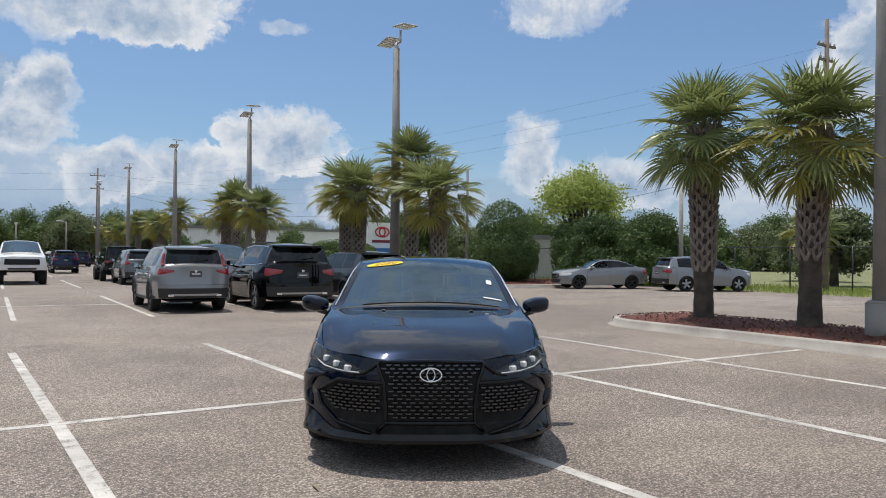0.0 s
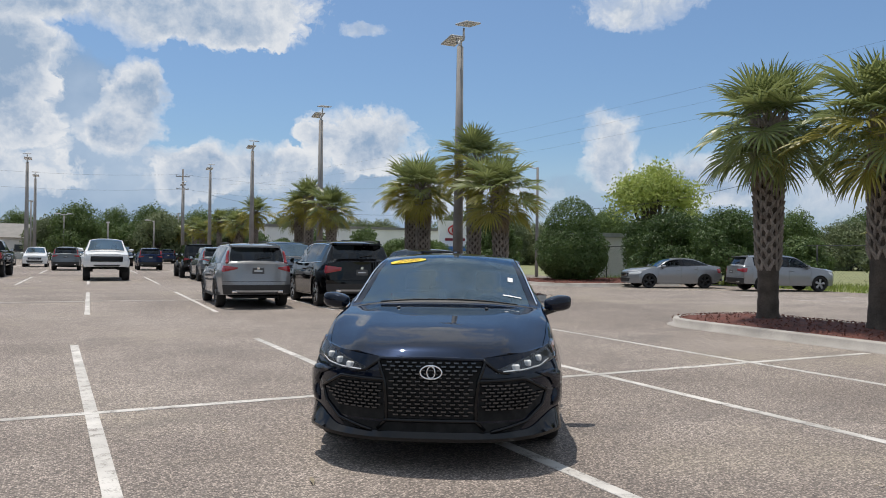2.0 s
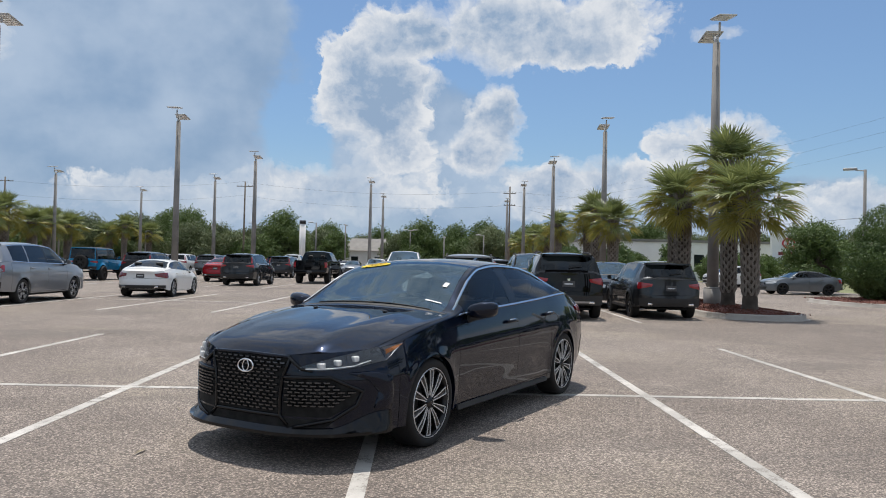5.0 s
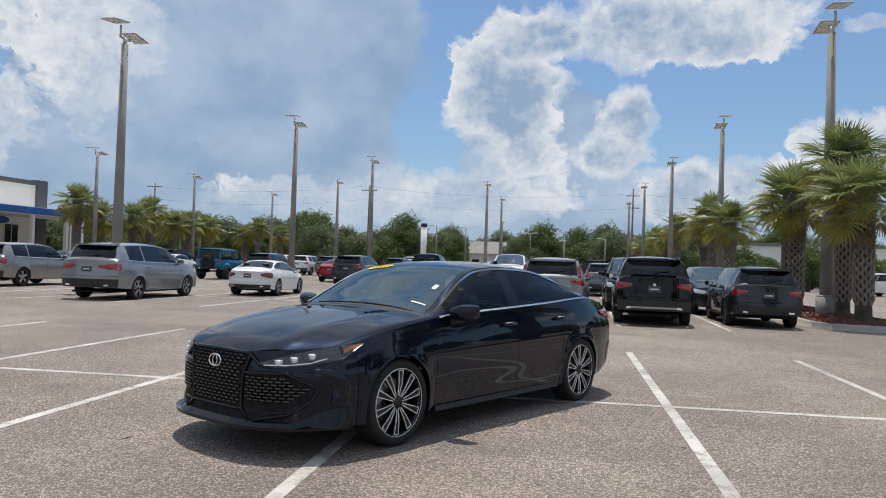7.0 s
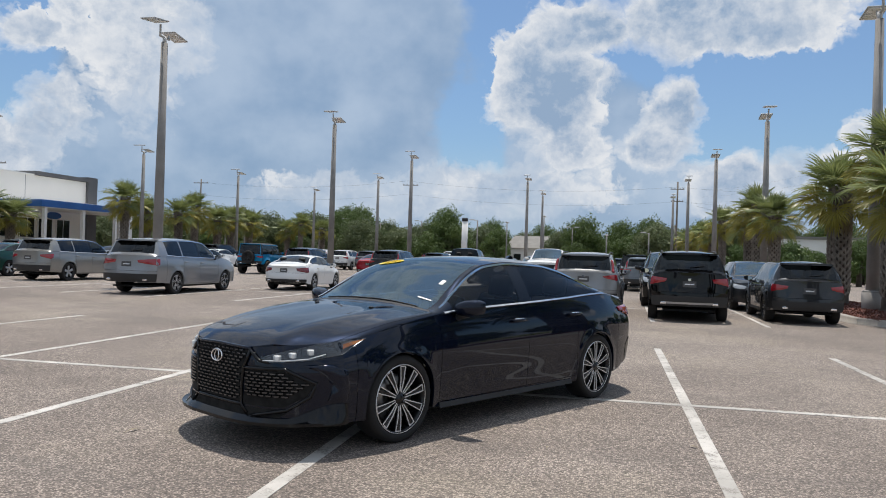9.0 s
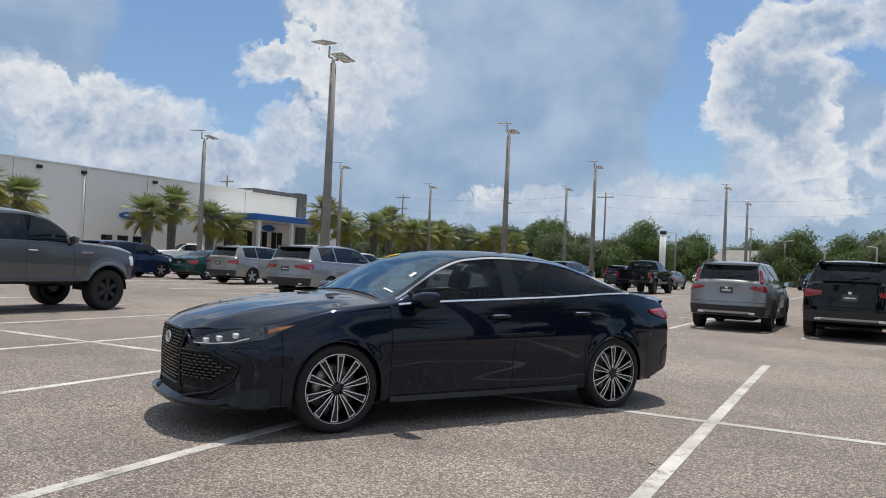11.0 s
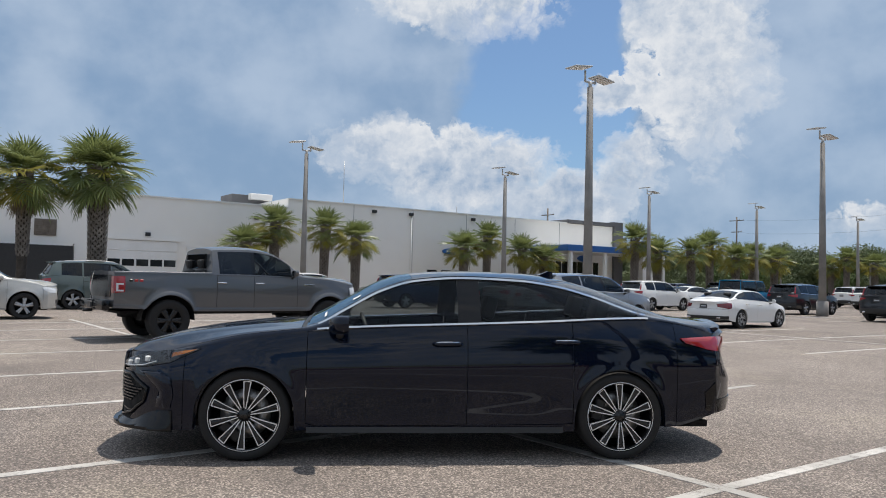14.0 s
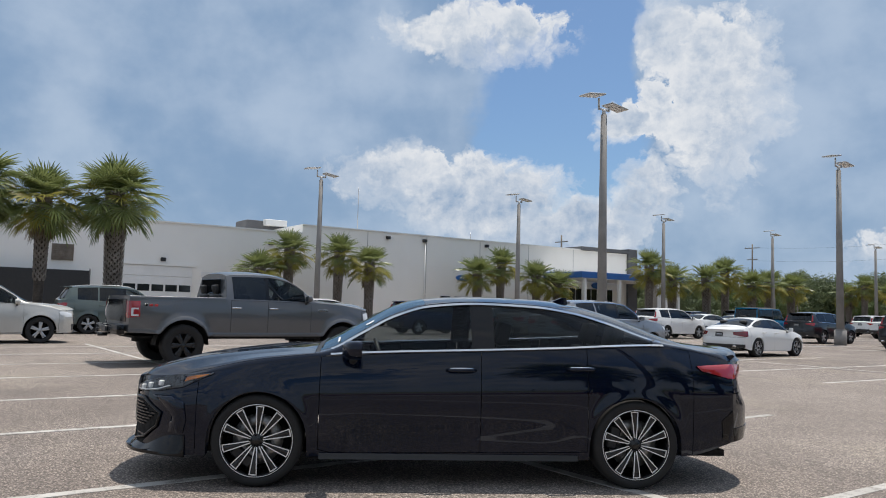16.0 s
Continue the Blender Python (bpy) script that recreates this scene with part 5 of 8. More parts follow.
# rear: lamps, lower valance, plate, spoiler, aerial fin
TAIL = [(0.52, 0.90), (0.5, 0.945), (1.0, 0.955), (1.31, 0.942), (1.27, 0.905), (1.12, 0.868), (1.0, 0.845), (0.75, 0.86)]
add_patch(hero, hs, -1, "tail_lamp", TAIL, RED_LENS, 0.012, True, "red wrap-round tail lamp", 0.03, 0.008)
add_patch(hero, hs, -1, "lamp_band", [(-0.5, 0.905), (-0.5, 0.94), (0.5, 0.94), (0.5, 0.905)], DARK_RED_LENS, 0.006, False)
add_patch(hero, hs, -1, "rear_valance", [(-0.95, 0.355), (-0.98, 0.46), (0.98, 0.46), (0.95, 0.355)], GLOSS_BLACK, 0.006, False)
add_patch(hero, hs, -1, "number_plate", [(-0.18, 0.72), (-0.18, 0.84), (0.18, 0.84), (0.18, 0.72)], PLATE, 0.01, False, "plain plate")
add_patch(hero, hs, -1, "corner_fin", [(0.98, 0.36), (1.0, 0.60), (1.10, 0.52), (1.08, 0.38)], GLOSS_BLACK, 0.004)
bm = bmesh.new()
rings = []
for k in range(-20, 21):
    y = k / 20 * 0.66
    x0 = -2.46 + 0.16 * abs(k / 20) ** 2.4
    zz = 1.052 - 0.045 * abs(k / 20) ** 2
    rings.append([bm.verts.new(v) for v in ((x0 + 0.12, y, zz + 0.004), (x0 - 0.03, y, zz + 0.024), (x0 - 0.05, y, zz + 0.012), (x0, y, zz - 0.03))])
for a, b in zip(rings, rings[1:]):
    for k in range(4):
        bm.faces.new((a[k], a[(k + 1) % 4], b[(k + 1) % 4], b[k]))
bm.faces.new(rings[0]), bm.faces.new(rings[-1][::-1])
bmesh.ops.recalc_face_normals(bm, faces=bm.faces)
part("spoiler", bm, PAINT_NAVY, hero, angle=50)
bm = bmesh.new()
prism(bm, [(-1.12, 1.36), (-0.93, 1.40), (-0.96, 1.425), (-1.06, 1.47), (-1.10, 1.465)][::-1], -0.018, 0.018, Matrix(((1, 0, 0, 0), (0, 0, 1, 0), (0, 1, 0, 0), (0, 0, 0, 1))))
bmesh.ops.recalc_face_normals(bm, faces=bm.faces)
part("aerial_fin", bm, PAINT_NAVY, hero)
# bright strips on the door handles
for x, z in hs.s["handles"]:
    for sg in (1, -1):
        y = float(hs.side_y(x, z))
        bm = bmesh.new()
        tube(bm, [(x + 0.09, sg * (y + 0.032), z + 0.013), (x, sg * (y + 0.042), z + 0.016), (x - 0.09, sg * (y + 0.032), z + 0.015)], 0.0065, 6)
        part("handle_strip", bm, CHROME, hero, "chrome handle strip")
# sill blade and bonnet nozzles, wipers
for sg in (1, -1):
    bm = bmesh.new()
    ribbon(bm, [(x, sg * (float(hs.side_y(x, 0.25)) - 0.006), 0.226) for x in np.linspace(0.98, -0.98, 24)], 0.022, 0.02)
    part("sill_skirt", bm, TRIM, hero)
    bm = bmesh.new()
    box(bm, -0.02, 0.02, -0.015, 0.015, 0, 0.012, 0.005, Matrix.Translation((1.28, sg * 0.36, float(hs.zc(1.28)) - 0.006)))
    part("washer_nozzle", bm, TRIM, hero)
for y0, y1 in ((0.62, 0.02), (0.05, -0.55)):
    bm = bmesh.new()
    pts = []
    for k in range(9):
        y = y0 + (y1 - y0) * k / 8
        t = 1 - abs(y) / float(hs.wr(0.93))
        X = 1.0 - 0.006 * k / 8
        z = float(hs.zr(X) + (hs.zc(X) - hs.zr(X)) * (1 - (1 - t) ** 2.2))
        pts.append((X, y, z + 0.004))
    tube(bm, pts, 0.0045, 6)
    part("wiper", bm, TRIM, hero)


def on_screen(X, y, off=0.006):
    """A point on the windscreen."""
    t = 1 - abs(y) / float(hs.wr(X))
    z = float(hs.zr(X) + (hs.zc(X) - hs.zr(X)) * (1 - (1 - t) ** 2.2))
    return Vector((X, y, z)) + Vector((0.5, 0, 0.86)) * off


def screen_sticker(name, X0, X1, y0, y1, mat, label, oval=False, off=0.006):
    bm = bmesh.new()
    if oval:
        ring = [on_screen((X0 + X1) / 2 + (X1 - X0) / 2 * math.sin(t), (y0 + y1) / 2 + (y1 - y0) / 2 * math.cos(t), off) for t in [k * 2 * math.pi / 40 for k in range(40)]]
        c = bm.verts.new(on_screen((X0 + X1) / 2, (y0 + y1) / 2, off))
        vs = [bm.verts.new(p) for p in ring]
        for a, b in zip(vs, vs[1:] + vs[:1]):
            bm.faces.new((c, a, b))
    else:
        vs = [[bm.verts.new(on_screen(X0 + (X1 - X0) * i / 3, y0 + (y1 - y0) * j / 3, off)) for j in range(4)] for i in range(4)]
        for i in range(3):
            for j in range(3):
                bm.faces.new((vs[i][j], vs[i + 1][j], vs[i + 1][j + 1], vs[i][j + 1]))
    return part(name, bm, mat, hero, label)


sticker = screen_sticker("year_sticker", 0.392, 0.290, -0.555, -0.215, YELLOW, "yellow oval sticker with a year", True)
screen_sticker("paper_label", 0.66, 0.60, 0.545, 0.59, PAPER, "small white label")
screen_sticker("paper_label", 0.875, 0.86, 0.50, 0.66, PAPER, "small white label")
screen_sticker("camera_pod", 0.36, 0.30, -0.04, 0.04, TRIM, "black camera pod", off=-0.01)
txt = bpy.data.curves.new("year", "FONT")
txt.body, txt.size, txt.extrude, txt.align_x, txt.align_y, txt.shear = "2020", 0.105, 0.0006, "CENTER", "CENTER", 0.25
tob = new("sticker_year", txt)
c = on_screen(0.340, -0.385, 0.0085)
ux = (on_screen(0.340, -0.335, 0.0085) - on_screen(0.340, -0.435, 0.0085)).normalized()
uy = (on_screen(0.305, -0.385, 0.0085) - on_screen(0.375, -0.385, 0.0085)).normalized()
uz = ux.cross(uy).normalized()
tob.matrix_world = Matrix(((ux.x, uy.x, uz.x, c.x), (ux.y, uy.y, uz.y, c.y), (ux.z, uy.z, uz.z, c.z), (0, 0, 0, 1)))
tm = bpy.data.meshes.new_from_object(tob)
tm.transform(tob.matrix_world)
bpy.data.objects.remove(tob)
part("sticker_year", tm, YELLOW_DARK, sticker)


# ---- the other vehicles ----
def scaled(spec, sx, sy, sz, **over):
    """A spec stretched to another size; wheels keep their own."""
    s = dict(spec)
    for k in ("top", "belt_z", "rail_z", "low_z"):
        s[k] = [(x * sx, z * sz) for x, z in spec[k]]
    for k in ("belt_w", "mid_w", "low_w", "rail_w"):
        s[k] = [(x * sx, w * sy) for x, w in spec[k]]
    for k in ("nose", "tail"):
        s[k] = [(z * sz, o) for z, o in spec[k]]
    for k in ("ends", "axles", "doors", "b_pillar", "rear_glass", "seats"):
        s[k] = tuple(x * sx for x in spec[k]) if spec[k] else None
    s["windows"] = tuple((a * sx, b * sx) for a, b in spec["windows"])
    s["cuts"] = [x * sx for x in spec["cuts"]]
    for k in ("cowl", "header", "bumper_f", "bumper_r"):
        s[k] = spec[k] * sx
    s["handles"] = tuple((x * sx, z * sz) for x, z in spec["handles"])
    s["mirror"] = (spec["mirror"][0] * sx, spec["mirror"][1] * sy, spec["mirror"][2] * sz)
    s["half"], s["track"], s["lid_z"], s["seat_z"] = spec["half"] * sy, spec["track"] * sy, spec["lid_z"] * sz, spec["seat_z"] * sz
    s.update(over)
    return s


SUV = {
    "ends": (2.28, -2.42), "half": 0.93, "axles": (1.35, -1.35), "hub": 0.36, "tyre_r": 0.362, "tyre_w": 0.235, "track": 1.60, "arch": 0.405, "floor": 0.26,
    "bulge_f": (0.34, 0.8), "bulge_r": (0.20, 0.5), "round": 3.0, "mid": 0.60, "crown": 2.6, "flare": 0.016, "flare_w": 0.06,
    "top": [(2.28, 0.96), (2.2, 1.01), (1.9, 1.075), (1.35, 1.13), (1.08, 1.16), (0.95, 1.22), (0.6, 1.44), (0.28, 1.61), (0.0, 1.662), (-0.5, 1.685), (-1.2, 1.675), (-1.75, 1.645), (-1.98, 1.615), (-2.05, 1.57), (-2.26, 1.23), (-2.34, 1.18), (-2.42, 1.15)],
    "rail_z": [(2.28, 0.93), (1.6, 1.05), (1.1, 1.12), (0.95, 1.145), (0.6, 1.375), (0.22, 1.575), (-0.5, 1.63), (-1.3, 1.618), (-1.9, 1.565), (-2.02, 1.53), (-2.26, 1.19), (-2.42, 1.12)],
    "rail_w": [(2.28, 0.70), (1.5, 0.79), (1.05, 0.81), (0.9, 0.78), (0.5, 0.70), (0.1, 0.655), (-1.2, 0.65), (-1.9, 0.64), (-2.2, 0.73), (-2.42, 0.74)],
    "belt_z": [(1.94, 0.92), (1.4, 1.0), (0.9, 1.065), (0.0, 1.085), (-1.2, 1.115), (-1.8, 1.14), (-2.05, 1.135), (-2.22, 1.115)],
    "belt_w": [(1.94, 0.82), (1.4, 0.875), (0.9, 0.865), (-1.2, 0.865), (-1.8, 0.845), (-2.22, 0.80)],
    "mid_w": [(1.94, 0.88), (1.6, 0.925), (1.3, 0.93), (0.8, 0.918), (-0.8, 0.918), (-1.35, 0.93), (-1.8, 0.915), (-2.22, 0.86)],
    "low_w": [(1.94, 0.86), (1.3, 0.91), (0.8, 0.895), (-0.8, 0.895), (-1.35, 0.91), (-2.22, 0.82)],
    "low_z": [(1.94, 0.29), (0.9, 0.27), (-0.9, 0.28), (-1.9, 0.34), (-2.22, 0.36)],
    "nose": [(0.2, -0.06), (0.4, 0.0), (0.7, 0.02), (0.9, -0.03), (1.0, -0.06)], "tail": [(0.3, -0.06), (0.45, 0.02), (0.6, 0.03), (0.8, 0.0), (1.0, -0.01), (1.15, -0.01)],
    "cuts": [1.04, 0.98, 0.25, -2.02, -2.26, 0.92, -0.12, -1.02, 0.74, -0.07, -0.17, -1.0, -1.06, -1.74, 1.85, -1.84], "cowl": 1.04, "header": 0.25, "rear_glass": (-2.02, -2.26),
    "doors": (0.92, -0.12, -1.02), "windows": ((0.74, -0.07), (-0.17, -1.0), (-1.06, -1.74)), "dlo_lo": 0.05, "dlo_hi": 0.93, "b_pillar": (-0.07, -0.17),
    "bumper_f": 1.85, "bumper_r": -1.84, "lid_z": 0.70, "seats": (0.0, -0.9), "seat_z": 0.62, "seat_h": 0.6, "mirror": (0.72, 1.01, 1.14), "handles": ((-0.02, 0.94), (-0.9, 0.97)),
}
TRUCK = {
    "ends": (2.72, -2.98), "half": 1.01, "axles": (1.84, -1.84), "hub": 0.43, "tyre_r": 0.43, "tyre_w": 0.32, "track": 1.72, "arch": 0.53, "floor": 0.56,
    "bulge_f": (0.22, 0.5), "bulge_r": (0.05, 0.2), "round": 3.5, "mid": 0.55, "crown": 2.8, "flare": 0.045, "flare_w": 0.075,
    "top": [(2.72, 1.27), (2.6, 1.36), (2.2, 1.40), (1.5, 1.43), (1.3, 1.45), (1.15, 1.51), (0.85, 1.73), (0.5, 1.95), (0.3, 2.0), (-0.3, 2.035), (-0.75, 2.01), (-0.93, 1.97), (-0.97, 1.44), (-2.98, 1.42)],
    "rail_z": [(2.72, 1.24), (1.5, 1.39), (1.2, 1.41), (1.1, 1.45), (0.85, 1.66), (0.45, 1.88), (0.0, 1.95), (-0.8, 1.93), (-0.93, 1.90), (-0.97, 1.44), (-2.98, 1.42)],
    "rail_w": [(2.72, 0.82), (1.5, 0.86), (1.15, 0.88), (0.85, 0.82), (0.4, 0.76), (-0.8, 0.74), (-0.93, 0.76), (-0.97, 0.95), (-2.98, 0.94)],
    "belt_z": [(2.5, 1.20), (1.8, 1.33), (1.1, 1.36), (-0.9, 1.38), (-2.95, 1.37)],
    "belt_w": [(2.5, 0.90), (1.8, 0.96), (1.0, 0.965), (-0.9, 0.97), (-2.95, 0.96)],
    "mid_w": [(2.5, 0.96), (1.8, 1.0), (1.0, 0.995), (-2.4, 1.0), (-2.95, 0.985)], "low_w": [(2.5, 0.94), (1.0, 0.965), (-2.4, 0.965), (-2.95, 0.95)],
    "low_z": [(2.5, 0.66), (1.0, 0.62), (-0.9, 0.62), (-2.95, 0.70)],
    "nose": [(0.6, -0.03), (0.8, 0.03), (1.0, 0.04), (1.2, 0.0), (1.3, -0.03)], "tail": [(0.6, 0.0), (1.4, 0.0)],
    "cuts": [1.24, 1.18, 0.3, -0.93, -0.97, 1.02, -0.02, -0.86, 0.88, 0.02, -0.06, -0.80, 2.42, -2.88, -2.9], "cowl": 1.24, "header": 0.3, "rear_glass": None, "bed": (-0.975, -2.89, 0.98),
    "doors": (1.02, -0.02, -0.86), "windows": ((0.88, 0.02), (-0.06, -0.80)), "dlo_lo": 0.05, "dlo_hi": 0.90, "b_pillar": (0.02, -0.06),
    "bumper_f": 2.42, "bumper_r": -2.9, "lid_z": 0.5, "seats": (0.05, -0.55), "seat_z": 0.98, "seat_h": 0.55, "mirror": (0.88, 1.13, 1.46), "handles": ((0.1, 1.22), (-0.75, 1.22)),
}
BOXY = {
    "ends": (1.95, -1.95), "half": 0.92, "axles": (1.21, -1.21), "hub": 0.40, "tyre_r": 0.40, "tyre_w": 0.27, "track": 1.62, "arch": 0.47, "floor": 0.45,
    "bulge_f": (0.12, 0.4), "bulge_r": (0.04, 0.2), "round": 4.0, "mid": 0.5, "crown": 3.0, "flare": 0.06, "flare_w": 0.08,
    "top": [(1.95, 1.10), (1.85, 1.14), (1.0, 1.20), (0.66, 1.22), (0.6, 1.26), (0.34, 1.76), (0.25, 1.82), (-0.4, 1.86), (-1.75, 1.84), (-1.84, 1.80), (-1.92, 1.22), (-1.95, 1.18)],
    "rail_z": [(1.95, 1.08), (0.7, 1.18), (0.6, 1.21), (0.34, 1.68), (0.2, 1.78), (-1.75, 1.78), (-1.84, 1.75), (-1.92, 1.18), (-1.95, 1.16)],
    "rail_w": [(1.95, 0.60), (0.8, 0.70), (0.6, 0.74), (0.3, 0.70), (-1.84, 0.70), (-1.95, 0.76)],
    "belt_z": [(1.83, 1.02), (0.6, 1.16), (-1.85, 1.16), (-1.91, 1.15)], "belt_w": [(1.83, 0.66), (0.7, 0.76), (-1.91, 0.78)],
    "mid_w": [(1.83, 0.72), (0.7, 0.80), (-1.91, 0.80)], "low_w": [(1.83, 0.70), (0.7, 0.78), (-1.91, 0.78)], "low_z": [(1.83, 0.58), (-1.91, 0.60)],
    "nose": [(0.5, 0.0), (1.2, 0.0)], "tail": [(0.5, 0.0), (1.3, 0.0)], "cuts": [0.66, 0.6, 0.25, -1.84, -1.92, 0.55, -0.45, 0.42, -0.42, -0.52, -1.72, 1.72, -1.8], "cowl": 0.66, "header": 0.25, "rear_glass": (-1.84, -1.92),
    "doors": (0.55, -0.45), "windows": ((0.42, -0.42), (-0.52, -1.72)), "dlo_lo": 0.05, "dlo_hi": 0.92, "b_pillar": (-0.42, -0.52), "scuttle": 0.04,
    "bumper_f": 1.72, "bumper_r": -1.8, "lid_z": 0.75, "seats": (-0.1, -0.95), "seat_z": 0.8, "seat_h": 0.55, "mirror": (0.45, 0.95, 1.28), "handles": ((-0.35, 1.05),),
}
BIG_SUV = scaled(SUV, 1.055, 1.06, 1.06, tyre_r=0.385, hub=0.385, arch=0.43)
SMALL_SUV = scaled(SUV, 0.965, 0.97, 0.955, tyre_r=0.345, hub=0.345, arch=0.385)
VAN = scaled(SUV, 1.105, 1.065, 1.03, tyre_r=0.35, hub=0.35, arch=0.39, floor=0.22)
SEDAN = scaled(SALOON, 0.935, 0.975, 0.985)
COUPE = scaled(SALOON, 0.855, 0.96, 0.905, tyre_r=0.315, hub=0.315, arch=0.35)


def dress(car, sh, paint, tail=RED_LENS, tall_tail=False, grille=GLOSS_BLACK, truck=False, clad=None):
    """Lamps, grille, plates and bumpers of an ordinary car."""
    s = sh.s
    f0, r0 = sh.xf - s["bulge_f"][0], sh.xr + s["bulge_r"][0]
    zb, zt = float(sh.zb(f0)), float(sh.zs(f0))
    h = lambda t: zb + (zt - zb) * t
    if truck:
        gr = add_patch(car, sh, 1, "grille", [(-0.72, h(0.46)), (-0.74, h(0.93)), (0.74, h(0.93)), (0.72, h(0.46))], grille, 0.012, False, "black truck grille")[0]
        for z in (0.55, 0.80):
            bm = bmesh.new()
            tube(bm, [sh.cap_out(1, a, h(z), 0.02) for a in np.linspace(-0.7, 0.7, 13)], 0.022, 6)
            part("grille_bar", bm, GLOSS_BLACK, gr)
        add_patch(car, sh, 1, "headlamp", [(0.77, h(0.55)), (0.78, h(0.93)), (1.0, h(0.93)), (1.10, h(0.9)), (1.08, h(0.55))], CLEAR_LENS, 0.010, True, "clear headlamp", 0.02, 0.006)
        add_patch(car, sh, 1, "bumper_bar", [(-1.0, h(0.06)), (-1.0, h(0.36)), (1.0, h(0.36)), (1.0, h(0.06))], paint if grille is GLOSS_BLACK else CHROME, 0.05, False, "", 0.05)
        add_patch(car, sh, 1, "lower_intake", [(-0.55, h(0.08)), (-0.6, h(0.22)), (0.6, h(0.22)), (0.55, h(0.08))], TRIM, 0.054, False)
    else:
        gr = add_patch(car, sh, 1, "grille", [(-0.52, h(0.52)), (-0.60, h(0.80)), (0.60, h(0.80)), (0.52, h(0.52))], grille, 0.006, False, "dark grille")[0]
        for z in (0.60, 0.70):
            bm = bmesh.new()
            tube(bm, [sh.cap_out(1, a, h(z), 0.01) for a in np.linspace(-0.5, 0.5, 11)], 0.009, 6)
            part("grille_bar", bm, LAMP_INNER, gr)
        add_patch(car, sh, 1, "headlamp", [(0.64, h(0.70)), (0.62, h(0.86)), (1.0, h(0.95)), (1.16, h(0.95)), (1.08, h(0.80)), (0.95, h(0.72))], CLEAR_LENS, 0.006, True, "clear headlamp", 0.02, 0.006)
        add_patch(car, sh, 1, "lower_intake", [(-0.62, h(0.12)), (-0.70, h(0.40)), (0.70, h(0.40)), (0.62, h(0.12))], TRIM, 0.006, False)
    zb, zt = float(sh.zb(r0)), float(sh.zs(r0))
    if truck:
        add_patch(car, sh, -1, "tail_lamp", [(0.87, h(0.42)), (0.87, h(0.92)), (1.0, h(0.92)), (1.20, h(0.92)), (1.20, h(0.46)), (1.0, h(0.42))], tail, 0.012, True, "red tail lamp", 0.02, 0.004)
        bm = bmesh.new()
        box(bm, sh.xr - 0.16, sh.xr - 0.002, -0.93, 0.93, zb - 0.06, zb + 0.14, 0.04, None, 2)
        part("bumper_bar", bm, GLOSS_BLACK, car)
        add_patch(car, sh, -1, "tailgate_panel", [(-0.84, h(0.30)), (-0.84, h(0.96)), (0.84, h(0.96)), (0.84, h(0.30))], GLOSS_BLACK if clad else paint, 0.010, False)
        bm = bmesh.new()
        box(bm, sh.xr - 0.20, sh.xr - 0.16, -0.155, 0.155, zb - 0.02, zb + 0.10, 0.005)
        part("number_plate", bm, PLATE, car, "plain plate")
        # glass of the cab's back wall
        bm = bmesh.new()
        box(bm, -0.985, -0.968, -0.60, 0.60, 1.52, 1.84, 0.004)
        part("rear_window", bm, GLASS_DARK, car).visible_shadow = False
        bm = bmesh.new()
        tube(bm, [(sh.xr - 0.12, 0, zb - 0.08), (sh.xr - 0.3, 0, zb - 0.08)], 0.035, 8)
        part("tow_bar", bm, TRIM, car)
    else:
        up = 0.20 if s["top"][0][1] < 0.9 else 0.33
        low, high = (0.60, 0.86) if s["top"][0][1] < 0.9 else ((0.66, 0.86) if not tall_tail else (0.76, 0.92))
        add_patch(car, sh, -1, "tail_lamp", [((0.42 if s is VAN else 0.62), h(low + 0.10)), (0.40 if s is VAN else 0.60, h(high)), (1.0, h(high + 0.05)), (1.15, h(high + 0.05)), (1.11, h(low + 0.03)), (1.0, h(low))], tail, 0.010, True, "red tail lamp", 0.03, 0.006)
        if tall_tail:
            for sg in (1, -1):
                bm = bmesh.new()
                pts = []
                for X in np.linspace(s["rear_glass"][0] - 0.06, sh.xr + 0.10, 9):
                    y, z = float(sh.wr(X)), float(sh.zr(X))
                    pts.append((float(sh.bent(X, y)), sg * (y + 0.004), z))
                tube(bm, pts, [0.022, 0.032, 0.036, 0.038, 0.04, 0.042, 0.044, 0.046, 0.05], 8)
                part("tail_lamp", bm, tail, car, "tall red tail lamp")
        add_patch(car, sh, -1, "rear_valance", [(-1.0, h(0.02)), (-1.0, h(up)), (1.0, h(up)), (1.0, h(0.02))], clad or TRIM, 0.010, False)
        zp = 0.60 if not tall_tail else 0.70
        pl = add_patch(car, sh, -1, "number_plate", [(-0.175, h(zp)), (-0.175, h(zp) + 0.15), (0.175, h(zp) + 0.15), (0.175, h(zp))], PLATE, 0.010, False, "plain dark plate")[0]
        add_patch(car, sh, -1, "plate_bar", [(-0.12, h(zp) + 0.06), (-0.12, h(zp) + 0.09), (0.12, h(zp) + 0.09), (0.12, h(zp) + 0.06)], CLEAR_LENS, 0.013, False, parent=pl, depth=0.002)
        for sg in (1, -1):
            bm = bmesh.new()
            p = sh.cap_out(-1, sg * 0.68, h(0.10), 0.02)
            box(bm, p.x - 0.02, p.x + 0.08, p.y - 0.07, p.y + 0.07, p.z - 0.03, p.z + 0.03, 0.012)
            part("exhaust_tip", bm, CHROME, car)
